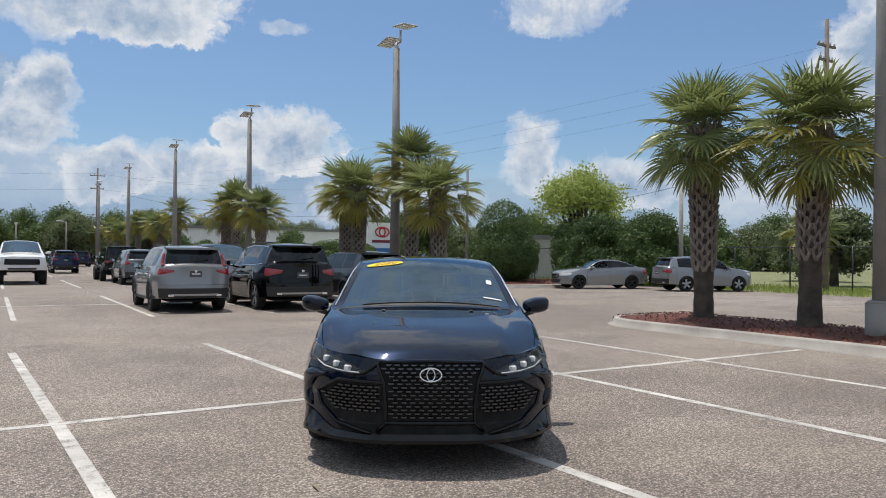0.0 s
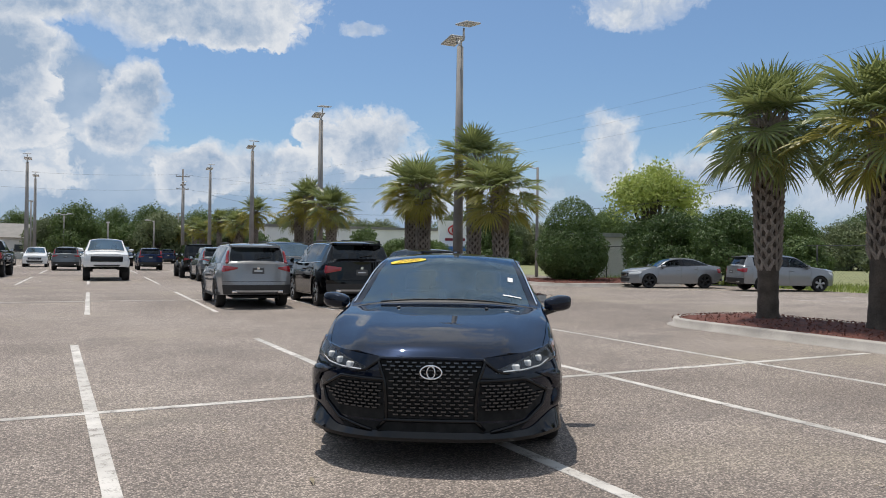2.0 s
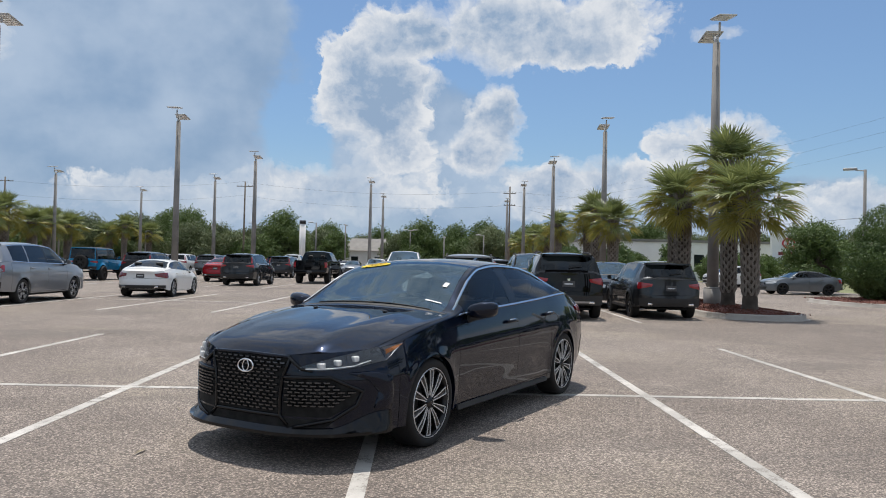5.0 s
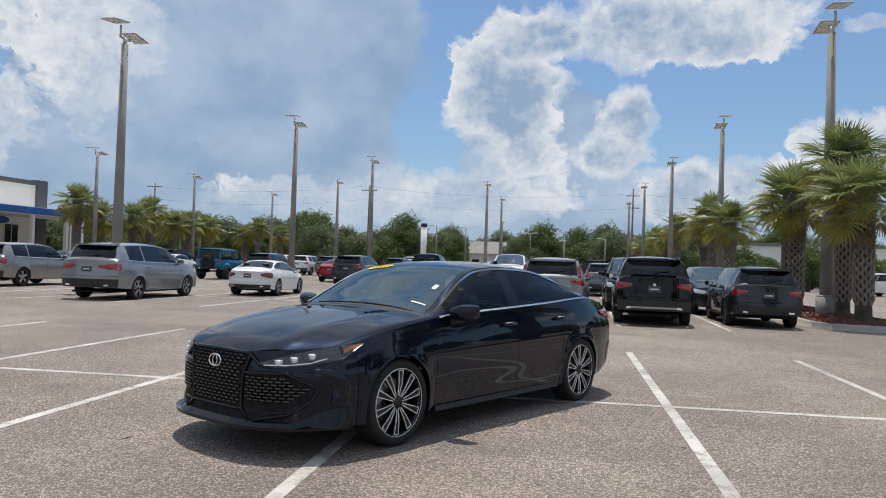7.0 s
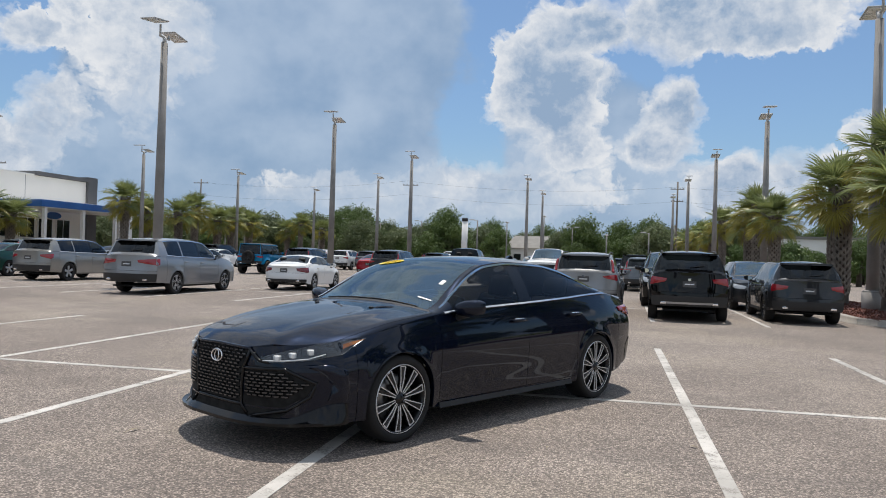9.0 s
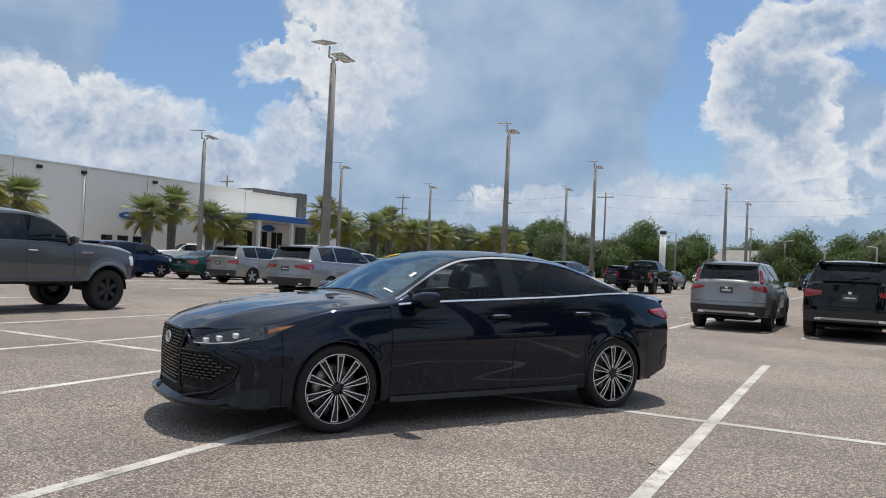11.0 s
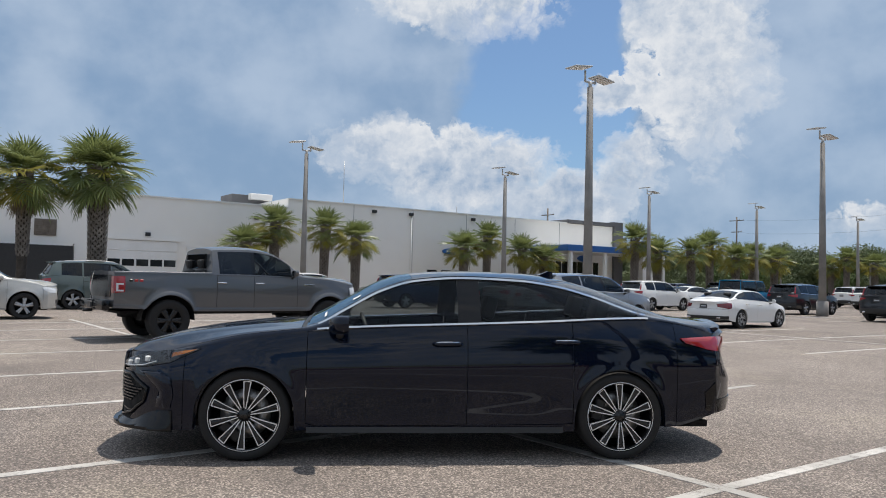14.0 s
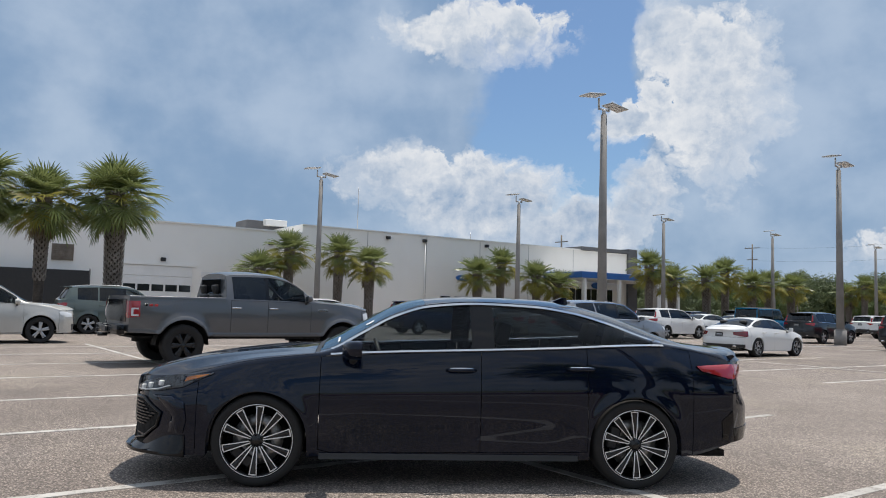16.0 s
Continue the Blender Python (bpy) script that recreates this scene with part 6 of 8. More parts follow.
        if s["top"][0][1] > 0.9 and s["rear_glass"] and s["rear_glass"][0] < -1.8:
            X0 = s["rear_glass"][0]
            wy, zt = float(sh.wr(X0)) - 0.03, float(sh.zc(X0))
            bm = bmesh.new()
            prism(bm, [(X0 + 0.10, -wy), (X0 + 0.10, wy), (X0 - 0.05, wy - 0.02), (X0 - 0.14, wy - 0.14), (X0 - 0.16, 0), (X0 - 0.14, 0.14 - wy), (X0 - 0.05, 0.02 - wy)][::-1], zt - 0.03, zt + 0.016)
            bmesh.ops.recalc_face_normals(bm, faces=bm.faces)
            part("roof_spoiler", bm, paint, car)
            bm = bmesh.new()
            X = s["rear_glass"][1] + 0.03
            tube(bm, [(X - 0.02, 0.0, float(sh.zc(X)) + 0.01), (X + 0.02, -0.35, float(sh.zc(X)) + 0.06)], 0.010, 6)
            part("rear_wiper", bm, TRIM, car)


def roof_rails(car, sh, x0, x1, mat):
    for sg in (1, -1):
        bm = bmesh.new()
        X = np.linspace(x0, x1, 12)
        tube(bm, [(x, sg * (float(sh.wr(x)) - 0.03), float(sh.zr(x)) + (0.05 if 0 < i < 11 else 0.0)) for i, x in enumerate(X)], 0.016, 6)
        part("roof_rail", bm, mat, car)


CARS = {}


def park(key, spec, name, label, category, x, y, head, paint, style, group="parked cars", clad=None, tall=False, truck=False, trim=None, rails=None, grille=GLOSS_BLACK, tail=RED_LENS, tint=None):
    """Parks a car, built once for each key and copied after that."""
    m = pose(x, y, 0, 0, 0, head)
    if key in CARS:
        return copy_thing(CARS[key][0], m), CARS[key][1]
    car, sh = vehicle(spec, name, label, category, m, paint, style, group, False, clad, tint)
    dress(car, sh, paint, tail, tall, grille, truck, clad)
    if trim:
        w = spec["windows"]
        window_trim(car, sh, w[0][0] + 0.05, w[-1][1] - 0.05, trim, 0.010)
    if rails:
        roof_rails(car, sh, 0.1 * spec["ends"][0], 0.75 * spec["ends"][1], rails)
    CARS[key] = (car, sh)
    return car, sh


park("crv_silver", SUV, "sport_utility_car", "silver sport utility car with tall red tail lamps", "car", 4.41, 21.48, 88.8, PAINT_SILVER, STYLE_BLACK, clad=TRIM, tall=True, rails=TRIM)
park("pilot_black", BIG_SUV, "sport_utility_car", "large black sport utility car with a price sheet", "car", 7.02, 21.12, 88.5, PAINT_BLACK, STYLE_MIX, rails=TRIM, trim=CHROME)
park("hrv_grey", SMALL_SUV, "crossover_car", "dark grey crossover car parked beside the palms", "car", 9.86, 21.89, 90.5, PAINT_GREY, STYLE_BLACK, clad=TRIM)
park("rack_black", scaled(BIG_SUV, 1.0, 1.0, 1.03), "sport_utility_car", "tall black sport utility car with roof rack", "car", 6.9, 26.7, -90, PAINT_BLACK, STYLE_BLACK, rails=TRIM)
park("hrv_grey", SMALL_SUV, "", "", "", 9.6, 26.5, -90, PAINT_GREY, STYLE_BLACK)
park("mid_suv", SUV, "sport_utility_car", "grey sport utility car parked in a far stall", "car", 6.15, 39.4, 90, PAINT_MID, STYLE_BLACK, clad=TRIM, tall=True)
park("boxy_black", scaled(BOXY, 1.12, 1.02, 1.0), "off_road_car", "black boxy off-road car with hard top", "car", 5.9, 44.6, 90, PAINT_BLACK, STYLE_TRUCK)
park("truck_white", TRUCK, "pickup_truck", "white lifted pickup truck with black grille", "pickup truck", 1.22, 41.3, -90, PAINT_WHITE, STYLE_TRUCK, truck=True)
park("truck_black", scaled(TRUCK, 1.0, 1.0, 0.97), "pickup_truck", "black pickup truck seen from behind in the lot", "pickup truck", -4.46, 46.4, 89.2, PAINT_BLACK, STYLE_TRUCK, truck=True)
park("suv_dark", SUV, "sport_utility_car", "dark grey sport utility car with red tail lamps", "car", -7.10, 39.76, 89.1, PAINT_GREY, STYLE_SILVER, tall=True, trim=CHROME)
park("sedan_red", SEDAN, "saloon_car", "bright red saloon car in a far stall", "car", -9.95, 45.2, 90, PAINT_RED, STYLE_BLACK)
park("coupe_white", COUPE, "coupe_car", "small white sports coupe with dark lower bumper", "car", -6.83, 26.7, 93.1, PAINT_WHITE, STYLE_MIX, tail=DARK_RED_LENS)
park("van_silver", VAN, "minivan", "silver-grey minivan with red tail lamps", "minivan", -9.11, 21.48, 91.3, PAINT_VAN, STYLE_MIX, trim=CHROME)
park("cx_silver", scaled(SUV, 1.06, 1.02, 1.0), "sport_utility_car", "silver-beige sport utility car in the second row", "car", -16.8, 26.0, 90, car_paint("beige_silver_paint", (0.27, 0.265, 0.25), 0.5, 0.3), STYLE_SILVER, trim=CHROME)
park("sedan_green", SEDAN, "saloon_car", "dark green saloon car in the second row", "car", -20.9, 27.3, 90, PAINT_GREEN, STYLE_SILVER)
park("suv_navy", scaled(SUV, 0.98, 0.97, 1.0), "sport_utility_car", "dark navy sport utility car in the second row", "car", -23.05, 23.75, 90, PAINT_BLUE, STYLE_SILVER, tall=True)
park("suv_navy", SUV, "", "", "", -27.6, 28.0, 90, PAINT_BLUE, STYLE_SILVER)
park("truck_silver", scaled(TRUCK, 1.0, 1.0, 0.97), "pickup_truck", "white and silver pickup truck near the building", "pickup truck", -41.0, 43.6, -115, PAINT_WHITE, STYLE_SILVER, truck=True, grille=CHROME)
park("truck_grey", dict(TRUCK, handle_mat=CHROME), "pickup_truck", "dark grey lifted pickup truck on black wheels", "pickup truck", -7.75, 8.8, 92.6, PAINT_LEAD, STYLE_TRUCK, truck=True, clad=PAINT_LEAD)
park("jeep_silver", scaled(SUV, 1.02, 1.02, 1.04, tyre_r=0.38, hub=0.38, arch=0.44), "sport_utility_car", "silver off-road sport utility car with five-spoke wheels", "car", -16.3, 3.9, 90, car_paint("pale_silver_paint", (0.46, 0.455, 0.43), 0.3, 0.3), STYLE_SILVER)
park("suv_olive", scaled(SUV, 1.02, 1.0, 1.10), "sport_utility_car", "grey-green boxy sport utility car with silver roof rails", "car", -22.6, 8.9, 90, PAINT_OLIVE, STYLE_SILVER, rails=GALV)
jeep, jsh = park("boxy_blue", dict(BOXY, roof_mat=TRIM, top_mat=TRIM), "off_road_car", "bright blue open off-road car with black soft top", "car", -16.5, 42.2, 90, PAINT_TEAL, STYLE_TRUCK)
wheel_part(jeep, 0.40, 0.25, STYLE_TRUCK, False, Matrix.Translation((-2.08, 0, 1.0)) @ Matrix.Rotation(radians(-90), 4, "Y"), 6, False)
park("suv_dark", SUV, "", "", "", -13.8, 43.2, 90, PAINT_GREY, STYLE_SILVER)
park("suv_white", SUV, "sport_utility_car", "white sport utility car in a far stall", "car", -19.3, 37.4, 90, PAINT_WHITE, STYLE_SILVER, tall=True)
park("sedan_white", SEDAN, "saloon_car", "white saloon car in a far stall", "car", -21.6, 43.8, 90, PAINT_WHITE, STYLE_SILVER)
park("sedan_silver", SEDAN, "saloon_car", "silver saloon car in a slanted stall", "car", 25.6, 27.8, 160, PAINT_SILVER, STYLE_BLACK)
park("cross_silver", SMALL_SUV, "crossover_car", "silver crossover car in a slanted stall", "car", 28.6, 24.0, -20, PAINT_SILVER, STYLE_SILVER, clad=None)
park("sedan_grey", SEDAN, "saloon_car", "grey saloon car on black wheels by the hedge", "car", 24.64, 44.47, 180, PAINT_MID, STYLE_BLACK)
park("suv_white", SUV, "", "", "", 25.8, 58.8, 200, PAINT_WHITE, STYLE_SILVER)
park("sedan_silver", SEDAN, "", "", "", -24.2, 44.2, -90, PAINT_SILVER, STYLE_BLACK)
FAR = [("suv_white", -3.6, 72.4, -90), ("suv_white", -0.7, 72.6, -90), ("rack_black", 3.2, 77, -90), ("suv_navy", 5.8, 86, 90), ("suv_navy", 8.6, 93, 90), ("suv_dark", -9.2, 58, 90), ("suv_white", -18.0, 60.5, 90),
       ("mid_suv", -15.6, 60.4, 90), ("suv_navy", -10.6, 62.5, 90), ("suv_white", -21.5, 64.5, 90), ("sedan_white", -26.5, 54.0, 90), ("rack_black", -28.8, 58.5, 90), ("suv_navy", -35.5, 61.0, 90), ("suv_white", -25.6, 73.0, 90), ("mid_suv", -22.8, 73.5, 90),
       ("suv_dark", -19.4, 76, -90), ("suv_white", -29, 79, 90), ("sedan_silver", -6.5, 77.4, -90), ("truck_silver", -13, 79, 90), ("suv_dark", -31.5, 44.0, 90), ("sedan_grey", -28.4, 44.2, 90), ("mid_suv", -36.2, 45.0, 90), ("cx_silver", -38.8, 34.0, 90), ("sedan_silver", -34.6, 29.0, -90),
       ("suv_white", -30.6, 21.5, 90), ("sedan_white", -24, 92, -90), ("suv_navy", 4.6, 62, 90), ("mid_suv", 7.4, 57.5, -90), ("suv_white", 8.2, 61.5, 90),
       ("sedan_grey", -6.3, 60.6, 90), ("suv_white", -12.4, 72.6, -90), ("mid_suv", -1.0, 60.8, 90), ("sedan_silver", -9.6, 77.0, 90), ("suv_navy", -14.8, 88.5, 90), ("sedan_white", -8.9, 88.9, 90), ("suv_dark", 1.8, 89.4, 90)]
for key, x, y, head in FAR:
    park(key, None, "", "", "", x, y, head, None, None)

# side badges of the grey pickup as plain bars, price sheet and bright skid bar on the black car
ftruck, fsh = CARS["truck_grey"]
BADGE_RED = plain("badge_red", (0.45, 0.02, 0.02), 0.4)
for sg in (1, -1):
    for k, (x, z, w, mat) in enumerate(((-2.42, 1.24, 0.035, BADGE_RED), (-2.52, 1.24, 0.035, BADGE_RED), (-2.62, 1.24, 0.03, GLOSS_BLACK), (1.32, 1.20, 0.13, CHROME))):
        bm = bmesh.new()
        y = float(fsh.side_y(x, z))
        box(bm, x - w, x + w, sg * (y + 0.004) - 0.004, sg * (y + 0.004) + 0.004, z - 0.024, z + 0.024, 0.003)
        part("side_badge", bm, mat, ftruck)
for a in (0.93, -0.93):
    for b0, b1, z0, z1 in ((1.03, 1.07, 1.02, 1.18), (1.07, 1.17, 1.15, 1.18), (1.07, 1.17, 1.02, 1.05)):
        add_patch(ftruck, fsh, -1, "lamp_bar", [(a * b0 / 0.93, z0), (a * b0 / 0.93, z1), (a * b1 / 0.93, z1), (a * b1 / 0.93, z0)], CLEAR_LENS, 0.018, False, "clear lamp bar")
for key in ("pilot_black", "crv_silver"):
    c, sh = CARS[key]
    zb = float(sh.zb(sh.xr + sh.s["bulge_r"][0]))
    add_patch(c, sh, -1, "skid_bar", [(-0.62, zb + 0.07), (-0.64, zb + 0.115), (0.64, zb + 0.115), (0.62, zb + 0.07)], RIM_SILVER, 0.016, False, "silver skid bar")
    ring = add_patch(c, sh, -1, "rear_emblem", [(-0.035, zb + 0.64), (-0.04, zb + 0.695), (0.04, zb + 0.695), (0.035, zb + 0.64)], CHROME, 0.012, False, "small chrome emblem")
pilot, psh = CARS["pilot_black"]
bm = bmesh.new()
for k in range(1):
    x, z = 0.25, 1.36
    y = float(psh.ws(x) + (psh.wr(x) - psh.ws(x)) * 0.5) + 0.03
    box(bm, x - 0.13, x + 0.13, y - 0.002, y + 0.002, z - 0.17, z + 0.17)
part("price_sheet", bm, PAPER, pilot, "white price sheet")


# ---- dealership building ----
def wall_box(name, mat, parent, dims, label="", bevel=0.0):
    bm = bmesh.new()
    box(bm, *dims, bevel)
    return part(name, bm, mat, parent, label, smooth=False)


bld = thing("dealer_building", "long cream stucco dealership building with flat roof", "building", kind="structure")
main = wall_box("wall_main", STUCCO, bld, (-90, -50, 28.0, 67.2, -0.1, 7.95))
low = wall_box("wall_low", STUCCO, bld, (-90, -49.9, -40.0, 27.99, -0.1, 7.2))
wall_box("wall_end", STUCCO_GREY, bld, (-90.2, -49.7, 67.21, 68.6, -0.1, 8.5), "dark grey end wall")
wall_box("wall_end_cap", STUCCO_GREY, bld, (-90.2, -49.7, 60.0, 67.2, 8.0, 8.35), "dark grey coping")
wall_box("coping", PANEL_WHITE, bld, (-90, -49.8, -40.0, 27.99, 7.2, 7.32), "white metal coping")
wall_box("coping", PANEL_WHITE, bld, (-90, -49.9, 28.0, 59.99, 7.95, 8.05), "white metal coping")
# shallow joints of the tilt-up panels
for y in (34.2, 40.4, 46.6, 52.8, 59.0):
    wall_box("wall_joint", STUCCO_GREY, main, (-50.0, -49.985, y - 0.015, y + 0.015, 0, 7.9))
for z in (2.6, 5.2):
    wall_box("wall_joint", STUCCO, main, (-50.0, -49.975, 28.2, 67.0, z - 0.02, z + 0.02))
for y in (40.2,):
    bm = bmesh.new()
    tube(bm, [(-49.9, y, 0), (-49.9, y, 7.5)], 0.06, 8)
    part("downpipe", bm, PANEL_WHITE, bld)
for y, z in ((36.2, 7.5), (40.1, 7.5), (47.3, 7.5), (16.8, 4.4), (25.2, 6.2)):
    lamp = wall_box("wall_lamp", BLACK_METAL, bld, (-50.0, -49.65, y - 0.18, y + 0.18, z - 0.14, z + 0.14), "dark wall lamp", 0.03)
# roller door with a row of panes
door = thing("door_1", "cream sectional garage door with a row of dark panes", "garage door", kind="structure")
for k in range(5):
    wall_box("panel", PANEL_WHITE, door, (-49.86, -49.80, 13.9, 19.0, 0.02 + k * 0.78, 0.78 + k * 0.78), bevel=0.01)
for k in range(5):
    wall_box("pane", DARK_GLASS, door, (-49.81, -49.785, 14.05 + k * 1.0, 14.9 + k * 1.0, 2.0, 2.5))
wall_box("frame", STUCCO, door, (-49.88, -49.72, 13.7, 19.2, 3.93, 4.1))
d2 = thing("door_2", "plain cream side door with small pane", "door", kind="structure")
leaf = wall_box("leaf", PANEL_WHITE, d2, (-49.88, -49.82, 19.7, 20.7, 0.0, 3.6))
wall_box("pane", DARK_GLASS, leaf, (-49.83, -49.81, 20.25, 20.5, 2.2, 2.7))
lou = thing("window_1", "brown slatted wall louvre", "louvre", kind="structure")
wall_box("frame", WOOD_POLE, lou, (-49.88, -49.80, 9.25, 10.65, 3.95, 5.1))
for k in range(8):
    wall_box("slat", WOOD_POLE, lou, (-49.82, -49.74, 9.3, 10.6, 4.0 + k * 0.135, 4.09 + k * 0.135))
# screened yard
yard = thing("yard_fence", "dark screened yard fence against the building", "fence", kind="structure")
for k in range(9):
    y = -14 + k * 3.2
    bm = bmesh.new()
    tube(bm, [(-48.6, y, 0), (-48.6, y, 3.4)], 0.05, 8)
    part("post", bm, BLACK_METAL, yard)
    if k < 8:
        wall_box("screen", TRIM, yard, (-48.63, -48.60, y + 0.05, y + 3.15, 0.1, 3.25))
# low windows, entrance
for i, y in enumerate((57.0, 59.3, 61.6, 64.0)):
    w = thing("window_%d" % (i + 2), "dark shop window in white frame", "window", kind="structure")
    wall_box("window_frame", PANEL_WHITE, w, (-49.99, -49.90, y - 0.95, y + 0.95, 1.9, 3.9))
    for k in (-1, 1):
        wall_box("pane", DARK_GLASS, w, (-49.905, -49.88, y + k * 0.45 - 0.40, y + k * 0.45 + 0.40, 2.0, 3.8))
canopy = thing("entrance_canopy", "blue flat entrance canopy on white columns", "canopy", kind="structure")
wall_box("roof_slab", BLUE_METAL, canopy, (-49.6, -44.0, 54.5, 69.5, 4.65, 5.25), "blue metal fascia", 0.02)
# added pale sheet, out of view: keeps the canopy's blue bounce off the wall
wall_box("bounce_sheet", PANEL_WHITE, canopy, (-49.55, -44.05, 54.55, 69.45, 5.254, 5.28), "pale roofing sheet")
wall_box("soffit", PANEL_WHITE, canopy, (-49.5, -44.1, 54.6, 69.4, 4.58, 4.645))
for y in (55.2, 60.0, 64.6, 69.0):
    wall_box("column", PANEL_WHITE, canopy, (-44.5, -44.2, y - 0.15, y + 0.15, 0, 4.57))
sign = thing("blue_sign", "small blue oval wall sign", "sign")
bm = bmesh.new()
bmesh.ops.create_cone(bm, cap_ends=True, segments=32, radius1=1, radius2=1, depth=1, matrix=pose(-49.85, 62.6, 4.2, 0, 90, 0) @ Matrix.Diagonal((0.35, 1.0, 0.08, 1)))
part("sign_board", bm, BLUE_METAL, sign)
sign = thing("blue_sign", "small blue oval sign on the long wall", "sign")
bm = bmesh.new()
bmesh.ops.create_cone(bm, cap_ends=True, segments=32, radius1=1, radius2=1, depth=1, matrix=pose(-49.9, 44.9, 4.25, 0, 90, 0) @ Matrix.Diagonal((0.32, 1.15, 0.1, 1)))
board = part("sign_board", bm, BLUE_METAL, sign)
wall_box("lettering_bar", PANEL_WHITE, board, (-49.845, -49.83, 44.2, 45.6, 4.2, 4.32))
for i, y in enumerate((42.6, 44.2, 45.8)):
    w = thing("window_%d" % (i + 6), "small dark window low in the long wall", "window", kind="structure")
    wall_box("window_frame", PANEL_WHITE, w, (-49.99, -49.92, y - 0.6, y + 0.6, 1.5, 2.5))
    wall_box("pane", DARK_GLASS, w, (-49.925, -49.90, y - 0.54, y + 0.54, 1.56, 2.44))
pylon = thing("entrance_pylon", "white entrance pylon with blue top", "sign")
wall_box("shaft", PANEL_WHITE, pylon, (-48.6, -47.8, 69.8, 72.0, 0, 5.2))
wall_box("top", BLUE_METAL, pylon, (-48.65, -47.75, 69.75, 72.05, 5.21, 6.4))
# roof plant
hvac = thing("roof_unit", "dark grey air-conditioning unit with pale hood on the roof", "air conditioner")
wall_box("casing", STUCCO_GREY, hvac, (-59.5, -56.5, 25.4, 28.9, 7.2, 8.75), bevel=0.03)
wall_box("hood", PANEL_WHITE, hvac, (-56.49, -55.7, 26.9, 28.9, 8.3, 8.85), bevel=0.03)
bm = bmesh.new()
tube(bm, [(-55, 35.7, 7.9), (-55, 35.7, 12.6)], 0.035, 6)
tagged(part("roof_aerial", bm, GALV), "thin metal roof aerial", "aerial")
bm = bmesh.new()
tube(bm, [(-55, 49.0, 7.9), (-55, 49.0, 9.3)], 0.035, 6)
tagged(part("roof_aerial", bm, GALV), "thin metal roof aerial", "aerial")


# ---- far buildings, poles, wires, fence ----
def far_house(name, label, x0, x1, y0, y1, h, mat, roof, pitched=False):
    b = thing(name, label, "building", kind="structure")
    wall_box("wall", mat, b, (x0, x1, y0, y1, -0.1, h))
    if pitched:
        bm = bmesh.new()
        ym = (y0 + y1) / 2
        v = [bm.verts.new(p) for p in ((x0 - 0.5, y0 - 0.5, h), (x1 + 0.5, y0 - 0.5, h), (x1 + 0.5, y1 + 0.5, h), (x0 - 0.5, y1 + 0.5, h), (x0 + 1, ym, h + 2.2), (x1 - 1, ym, h + 2.2))]
        for f in ((0, 1, 5, 4), (1, 2, 5), (2, 3, 4, 5), (3, 0, 4), (3, 2, 1, 0)):
            bm.faces.new([v[i] for i in f])
        part("roof", bm, roof, b, smooth=False)
    else:
        wall_box("roof", roof, b, (x0 - 0.2, x1 + 0.2, y0 - 0.2, y1 + 0.2, h + 0.005, h + 0.3))
    n = max(1, int((x1 - x0) / 3.5))
    for k in range(n):
        x = x0 + (k + 0.5) * (x1 - x0) / n
        wall_box("window", DARK_GLASS, b, (x - 0.6, x + 0.6, y0 - 0.03, y0, h * 0.35, h * 0.68))
    return b


ROOF_GREY = worn("grey_roof", (0.16, 0.15, 0.14), (0.26, 0.25, 0.23), 0.8, 30.0, (0.7, 0.9), 0.2, 0.004, world=True)
far_house("far_house", "low white house with grey pitched roof far off", -15, -7, 128, 136, 3.2, PANEL_WHITE, ROOF_GREY, True)
far_house("far_shop", "long low grey-white shop building behind the palms", 20, 44, 92, 104, 4.6, PANEL_WHITE, ROOF_GREY)
far_house("site_trailer", "white office trailer behind the fence", 31.2, 38.0, 41.5, 44.5, 2.75, PANEL_WHITE, GALV)
sgn = thing("dealer_sign", "white sign wall with a red oval emblem and dark bar", "sign")
wall_box("board", PANEL_WHITE, sgn, (40.4, 44.6, 86.0, 86.6, 0, 5.75))
bm = bmesh.new()
for rx, rz in ((0.95, 0.6), (0.4, 0.5)):
    tube(bm, [(42.5 + rx * math.cos(t), 85.9, 4.55 + rz * math.sin(t)) for t in [k * math.pi / 16 for k in range(33)]], 0.09, 6, False)
part("emblem", bm, plain("sign_red", (0.5, 0.02, 0.03), 0.4), sgn, "red oval emblem")
wall_box("lettering_bar", plain("sign_ink", (0.20, 0.02, 0.03), 0.5), sgn, (41.1, 43.9, 85.93, 85.99, 3.2, 3.55))
wall_box("awning", BLUE_METAL, sgn, (40.5, 44.5, 84.5, 85.9, 1.9, 2.5))


def utility_pole(x, y, h, arms, label="tall weathered wooden utility pole with crossarms"):
    p = thing("utility_pole", label, "utility pole", pose(x, y, 0), group="utility poles")
    bm = bmesh.new()
    tube(bm, [(0, 0, -0.3), (0, 0, h * 0.5), (0.02, 0, h)], [0.16, 0.135, 0.10], 10)
    part("pole", bm, WOOD_POLE, p)
    for z, half in arms:
        bm = bmesh.new()
        box(bm, -half, half, -0.045, 0.045, z - 0.05, z + 0.05)
        arm = part("crossarm", bm, WOOD_POLE, p)
        for k in (-0.9, -0.4, 0.4, 0.9):
            bm = bmesh.new()
            lathe(bm, [(0.05, z + 0.07), (0.06, z + 0.12), (0.03, z + 0.2), (0.001, z + 0.21)], 8)
            bmesh.ops.translate(bm, vec=(k * half, 0, 0), verts=bm.verts)
            part("insulator", bm, LAMP_GREY, arm)
    return p


